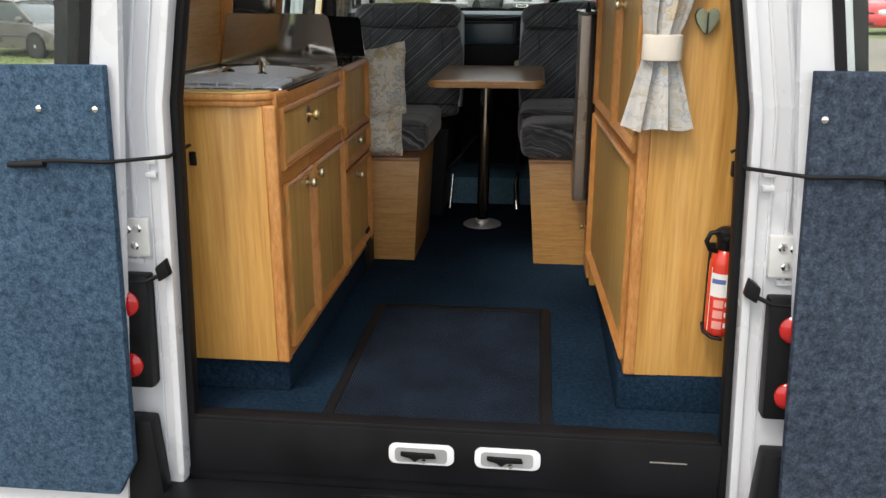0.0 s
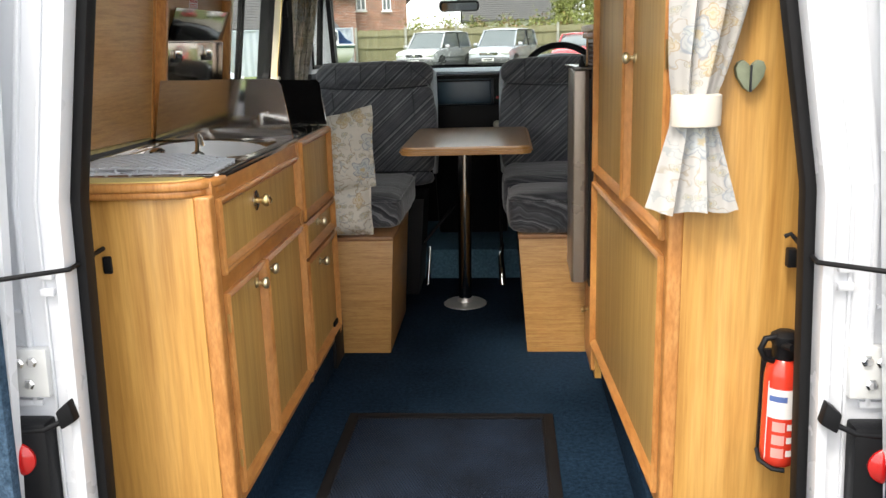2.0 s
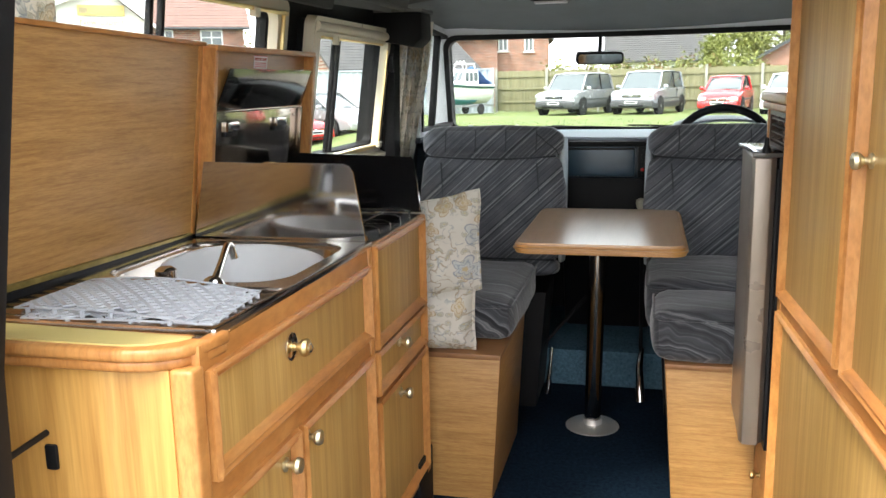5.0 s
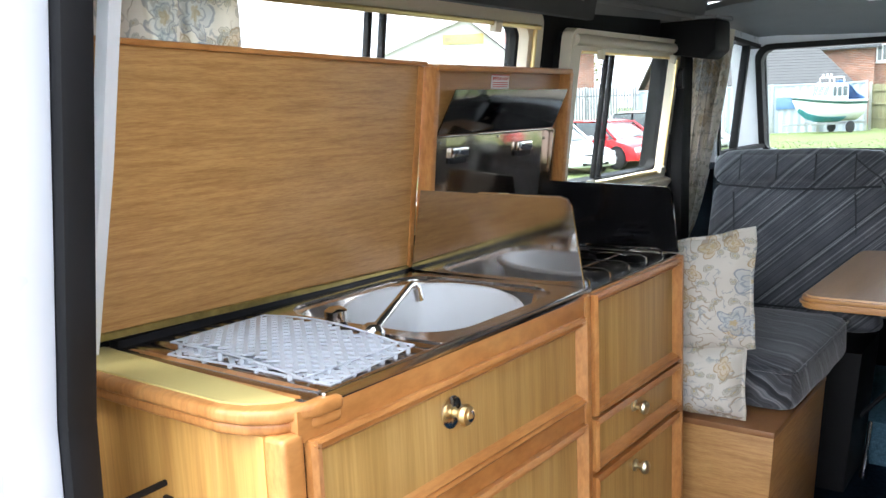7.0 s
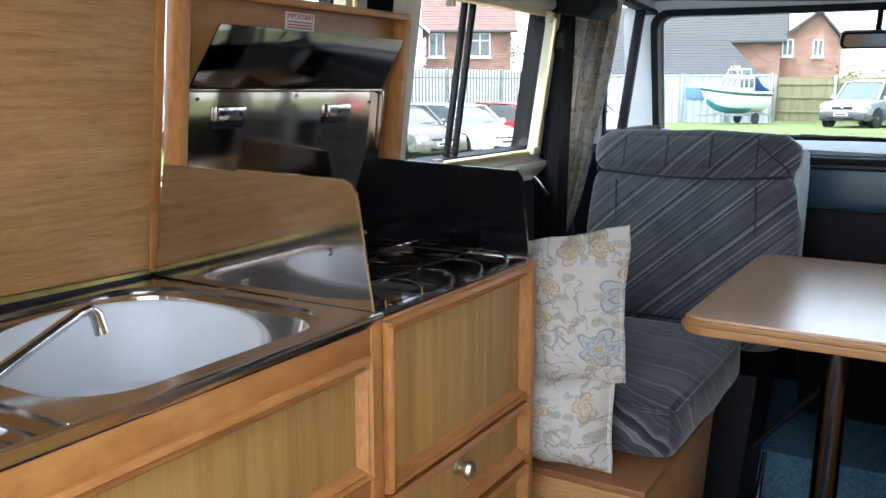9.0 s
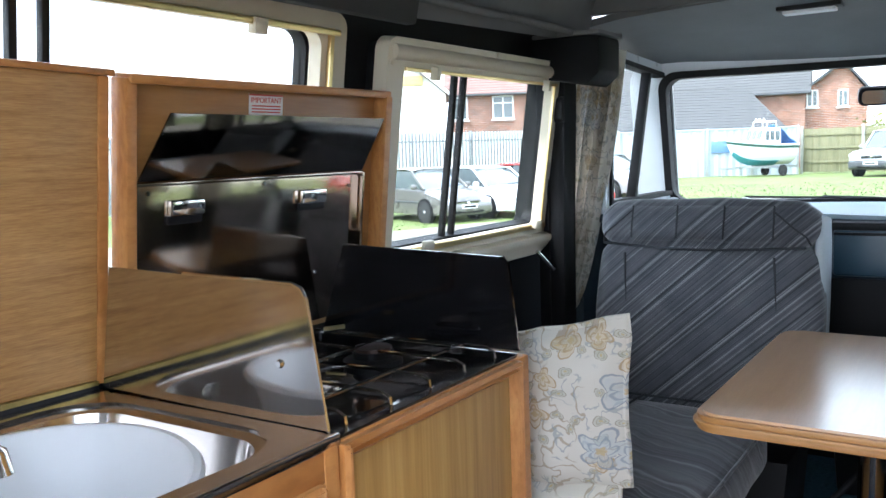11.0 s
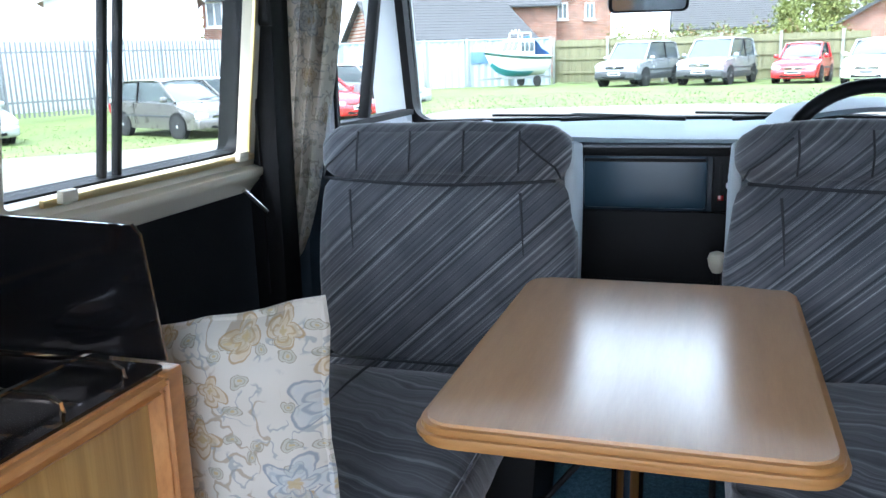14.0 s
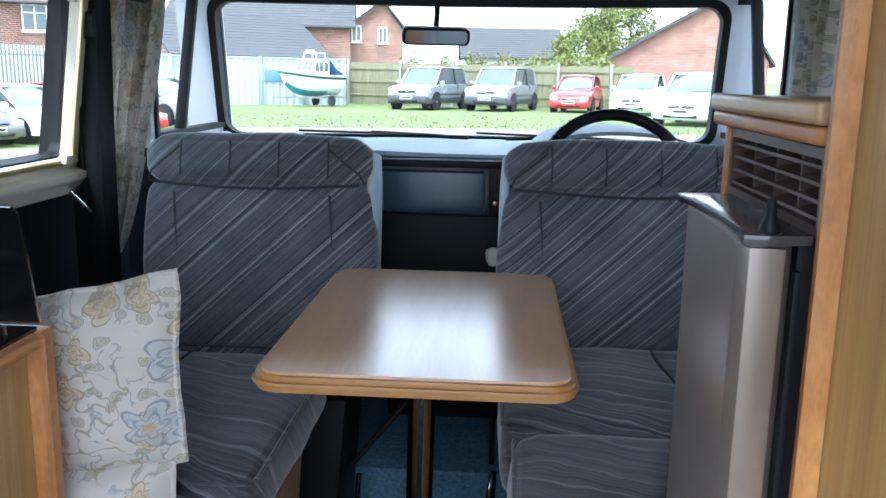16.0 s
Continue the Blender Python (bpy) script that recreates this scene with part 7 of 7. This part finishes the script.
# houses
def bricks(name, a, c2, scale, mortar=(0.42, 0.37, 0.32)):
    m, n, l, b = nodes_of(name)
    tc = n.new("ShaderNodeTexCoord")
    mp = n.new("ShaderNodeMapping")
    mp.inputs["Rotation"].default_value = (radians(90), 0, 0)
    l.new(tc.outputs["Object"], mp.inputs[0])
    t = n.new("ShaderNodeTexBrick")
    t.inputs["Color1"].default_value, t.inputs["Color2"].default_value, t.inputs["Mortar"].default_value = (*a, 1), (*c2, 1), (*mortar, 1)
    t.inputs["Scale"].default_value = scale
    t.inputs["Mortar Size"].default_value = 0.012
    t.inputs["Brick Width"].default_value, t.inputs["Row Height"].default_value = 0.225, 0.075
    l.new(mp.outputs[0], t.inputs["Vector"])
    g = tex(n, l, tc, 1.6, 6, 0.75)
    l.new(tc.outputs["Object"], g.inputs["Vector"])
    gr = ramp(n, [(0.35, (0.62, 0.60, 0.58)), (0.65, (1.22, 1.2, 1.2))])
    l.new(g.outputs[0], gr.inputs[0])
    l.new(blend(n, l, 1.0, t.outputs[0], gr.outputs[0], "MULTIPLY"), b.inputs["Base Color"])
    b.inputs["Roughness"].default_value = 0.9
    bump(n, l, b, t.outputs["Fac"], 0.4, 0.01)
    return m


BRICK = bricks("orange_brick", (0.36, 0.125, 0.065), (0.19, 0.065, 0.04), 0.8)
BRICK2 = bricks("red_brick", (0.36, 0.12, 0.07), (0.30, 0.09, 0.055), 1.0)
TILES = plain("grey_roof_tiles", (0.075, 0.073, 0.072), 0.8, var=0.25, scale=3, bumpy=0.5, grain=8)
REDTILES = plain("brown_red_roof_tiles", (0.20, 0.12, 0.10), 0.8, var=0.25, scale=3, bumpy=0.5, grain=8)
RENDER = plain("white_render", (0.70, 0.69, 0.66), 0.85, var=0.06, scale=1.5, bumpy=0.1)
UPVC = plain("white_window_frame", (0.75, 0.76, 0.77), 0.35)


def house(place, turn, w, d, eaves, ridge, wall_m, roof_m, label, windows=(), gable_front=False, tiles=True, x_ridge=0.5, barge=None):
    """A pitched-roof house. Local x runs along the front, y away from it; windows are (x, z, width, height) on the front."""
    ob = thing("house", label, "house", "houses", at=place)
    ob.rotation_euler = (0, 0, radians(turn))
    if gable_front:
        pts = [(0, 0), (w, 0), (w, eaves), (w * x_ridge, ridge), (0, eaves)]
        wl = part("wall", prism(pts, "y", 0, d), wall_m, ob)
        slopes = [((-0.3, eaves - 0.2), (w * x_ridge, ridge + 0.02)), ((w * x_ridge, ridge + 0.02), (w + 0.3, eaves - 0.2))]
        rf = None
        for (xa, za), (xb, zb) in slopes:
            rf = part("roof", prism([(xa, za), (xb, zb), (xb, zb + 0.14), (xa, za + 0.14)], "y", -0.3, d + 0.3), roof_m, ob)
            part("bargeboard", prism([(xa, za - 0.02), (xb, zb - 0.02), (xb, zb + 0.15), (xa, za + 0.15)], "y", -0.36, -0.305), barge or GREYTRIM, rf)
    else:
        pts = [(0, 0), (d, 0), (d, eaves), (d / 2, ridge), (0, eaves)]
        wl = part("wall", prism(pts, "x", 0, w), wall_m, ob)
        for ya, za, yb, zb in ((-0.35, eaves - 0.15, d / 2, ridge + 0.02), (d / 2, ridge + 0.02, d + 0.35, eaves - 0.15)):
            rf = part("roof", prism([(ya, za), (yb, zb), (yb, zb + 0.14), (ya, za + 0.14)], "x", -0.3, w + 0.3), roof_m, ob)
            if tiles:
                rows = 14
                for k in range(rows):
                    t = k / rows
                    y, z = ya + (yb - ya) * t, za + (zb - za) * t
                    part("tile_course", box((-0.3, y - 0.02, z + 0.12), (w + 0.3, y + 0.06, z + 0.152), 0.0), roof_m, rf)
        part("gutter", tube([(-0.3, -0.4, eaves - 0.1), (w + 0.3, -0.4, eaves - 0.1)], 0.06, 6), GREYTRIM, ob)
    for x, z, ww, hh in windows:
        wi = part("window", ring_prism(bmesh.new(), [(x, z), (x + ww, z), (x + ww, z + hh), (x, z + hh)], [(x + 0.07, z + 0.07), (x + ww - 0.07, z + 0.07), (x + ww - 0.07, z + hh - 0.07), (x + 0.07, z + hh - 0.07)], "y", -0.05, 0.05), UPVC, ob, "white framed window")
        part("pane", box((x + 0.06, -0.02, z + 0.06), (x + ww - 0.06, 0.02, z + hh - 0.06), 0), DARKGLASS, wi)
        part("mullion", box((x + ww / 2 - 0.035, -0.045, z + 0.06), (x + ww / 2 + 0.035, -0.021, z + hh - 0.06), 0), UPVC, wi)
        if ww > 0.9:
            part("transom", box((x + 0.06, -0.044, z + hh * 0.66), (x + ww - 0.06, -0.022, z + hh * 0.66 + 0.06), 0), UPVC, wi)
        part("sill", box((x - 0.08, -0.12, z - 0.09), (x + ww + 0.08, -0.052, z - 0.01), 0), RENDER, wi)
    return ob


house(at_bearing(-10.3, 52.8), 9, 3.4, 9, 4.15, 5.75, BRICK, TILES, "orange brick gable end with two small windows", [(0.3, 3.4, 0.6, 0.95), (1.9, 3.35, 0.55, 0.95)], gable_front=True, x_ridge=0.64)
house(at_bearing(-21.5, 53.4), 9, 10.6, 9, 4.3, 6.6, BRICK, TILES, "long orange brick house with a grey tiled roof", [])
house(Vector((-15.5, 41.1, -0.25)), 38, 8.0, 8, 2.3, 4.3, BRICK, TILES, "low wing with a grey tiled roof", [])
house(at_bearing(-2.6, 67.2), 4, 7.5, 7, 3.0, 5.2, RENDER, TILES, "white rendered house with a grey tiled roof", [(4.6, 1.4, 1.2, 1.2)], gable_front=False)
house(at_bearing(6.5, 45.6), -12, 8.0, 8, 2.3, 5.6, BRICK2, REDTILES, "plain red brick gable end beyond the fence", [], gable_front=True, x_ridge=0.75)
house(at_bearing(-32.5, 45), 30, 4.4, 7, 4.6, 6.6, BRICK, REDTILES, "orange brick house with white casement window", [(0.15, 3.25, 0.8, 1.2), (2.25, 3.25, 1.1, 1.2)])
house(at_bearing(-41.5, 40), 36, 6.1, 8, 4.3, 5.85, RENDER, REDTILES, "white rendered shop with a gable sign", [], gable_front=True, x_ridge=0.70, barge=RENDER)
# sign on the shop's gable
sg = thing("shop_sign", "yellow shop sign board on a white gable", "sign", at=at_bearing(-41.5, 40))
sg.rotation_euler = (0, 0, radians(36))
SIGN = plain("yellow_sign_paint", (0.66, 0.50, 0.18), 0.5, var=0.06)
part("board", box((3.15, -0.10, 4.72), (5.05, -0.02, 5.16), 0.01), SIGN, sg)
# ink lightened so the lettering stands faint on the wall
INK = plain("pale_sign_ink", (0.36, 0.29, 0.17), 0.6)
face_y = pose(0, 0, 0, 90, 0, 0)
part("name_bar", box((3.22, -0.112, 4.82), (3.55, -0.10, 5.05), 0), INK, sg)
text_on(sg, "LATE SHOP", Matrix.Translation((4.32, -0.104, 4.82)) @ face_y, 0.27, INK)
text_on(sg, "Newspapers", Matrix.Translation((4.10, -0.02, 4.33)) @ face_y, 0.36, INK)
text_on(sg, "Off Licence", Matrix.Translation((4.10, -0.02, 3.88)) @ face_y, 0.36, INK)

# pale yard wall behind the palisade fence
p0, p1 = at_bearing(-76, 31), at_bearing(-25.5, 42)
yard = (p1 - p0).length
yard_at = Matrix.Translation((p0.x, p0.y, -0.4)) @ Matrix.Rotation(math.atan2(p1.y - p0.y, p1.x - p0.x), 4, "Z")
solo("backdrop_wall", box((0, 0, 0), (yard, 0.3, 2.55), 0.02, m=yard_at), RENDER, "long pale rendered yard wall beyond the fence", "wall", kind="structure")


# trees and hedge: trunk, limbs, many small leaves
LEAF = ground_mat("spring_leaves", (0.12, 0.15, 0.03), (0.26, 0.28, 0.08), 12, 0.7)
BARK = plain("bark", (0.09, 0.075, 0.06), 0.9, var=0.3, bumpy=0.6)
BLOSSOM = plain("russet_hedge_leaf", (0.22, 0.11, 0.05), 0.8, var=0.3)


def leafy(n, pts, spread, size, seed):
    r2 = random.Random(seed)
    v, f = [], []
    for _ in range(n):
        c = Vector(r2.choice(pts)) + Vector([r2.gauss(0, s) for s in spread])
        s = size * r2.uniform(0.6, 1.4)
        a = Vector((r2.uniform(-1, 1), r2.uniform(-1, 1), r2.uniform(-1, 1))).normalized() * s
        b2 = a.cross(Vector((r2.uniform(-1, 1), r2.uniform(-1, 1), r2.uniform(-1, 1)))).normalized() * s * 0.6
        k = len(v)
        v += [c - a, c + b2, c + a, c - b2]
        f.append((k, k + 1, k + 2, k + 3))
    return v, f


def mesh_part(name, v, f, mat, parent, label=""):
    me = bpy.data.meshes.new(name)
    me.from_pydata([tuple(p) for p in v], [], f)
    me.materials.append(mat)
    o = new(name, me)
    o.parent = parent
    return tagged(o, label)


def tree(place, h, seed, label):
    ob = thing("tree", label, "tree", "trees", at=place)
    r2 = random.Random(seed)
    bm = tube([(0, 0, 0), (0.05, 0.02, h * 0.25), (-0.04, 0.05, h * 0.5), (0.05, 0, h * 0.8)], [h * 0.03, h * 0.024, h * 0.016, h * 0.006], 8)
    tips = []
    for k in range(14):
        z = h * (0.3 + 0.045 * k)
        a, ln = r2.uniform(0, 6.28), h * r2.uniform(0.18, 0.34) * (1.15 - 0.05 * k)
        e = Vector((ln * math.cos(a), ln * math.sin(a), z + h * r2.uniform(0.05, 0.16)))
        add_tube(bm, [(0, 0, z), e * 0.5 + Vector((0, 0, z * 0.48)), e], [h * 0.010, h * 0.007, h * 0.003], 5)
        tips += [e, e * 0.75 + Vector((0, 0, z * 0.25))]
    part("trunk", bm, BARK, ob)
    v, f = leafy(5200, tips, (h * 0.075, h * 0.075, h * 0.06), 0.10, seed)
    mesh_part("crown", v, f, LEAF, ob, "open crown of spring leaves")


tree(at_bearing(6.3, 55.2), 5.8, 1, "broad spring-green tree behind the fence")
tree(at_bearing(4.8, 60.0), 5.2, 2, "pale green tree in young leaf")
tree(at_bearing(8.1, 60.0), 7.0, 3, "tall spring-green tree behind the fence")
tree(at_bearing(-29.5, 52), 7.0, 5, "distant tree with thin spring leaves")
hd = thing("hedge", "ragged flowering hedge above the timber fence", "hedge", kind="stuff")
pts = [at_bearing(-6.5 + 0.23 * k, 41.5) + Vector((0, 0, 1.55 + 0.35 * math.sin(k * 0.7))) for k in range(62)]
v, f = leafy(7000, pts, (0.25, 0.3, 0.32), 0.07, 9)
mesh_part("foliage", v, f, LEAF, hd)
v, f = leafy(1500, pts[10:50], (0.25, 0.3, 0.25), 0.06, 10)
mesh_part("blossom", v, f, BLOSSOM, hd, "russet blossom")
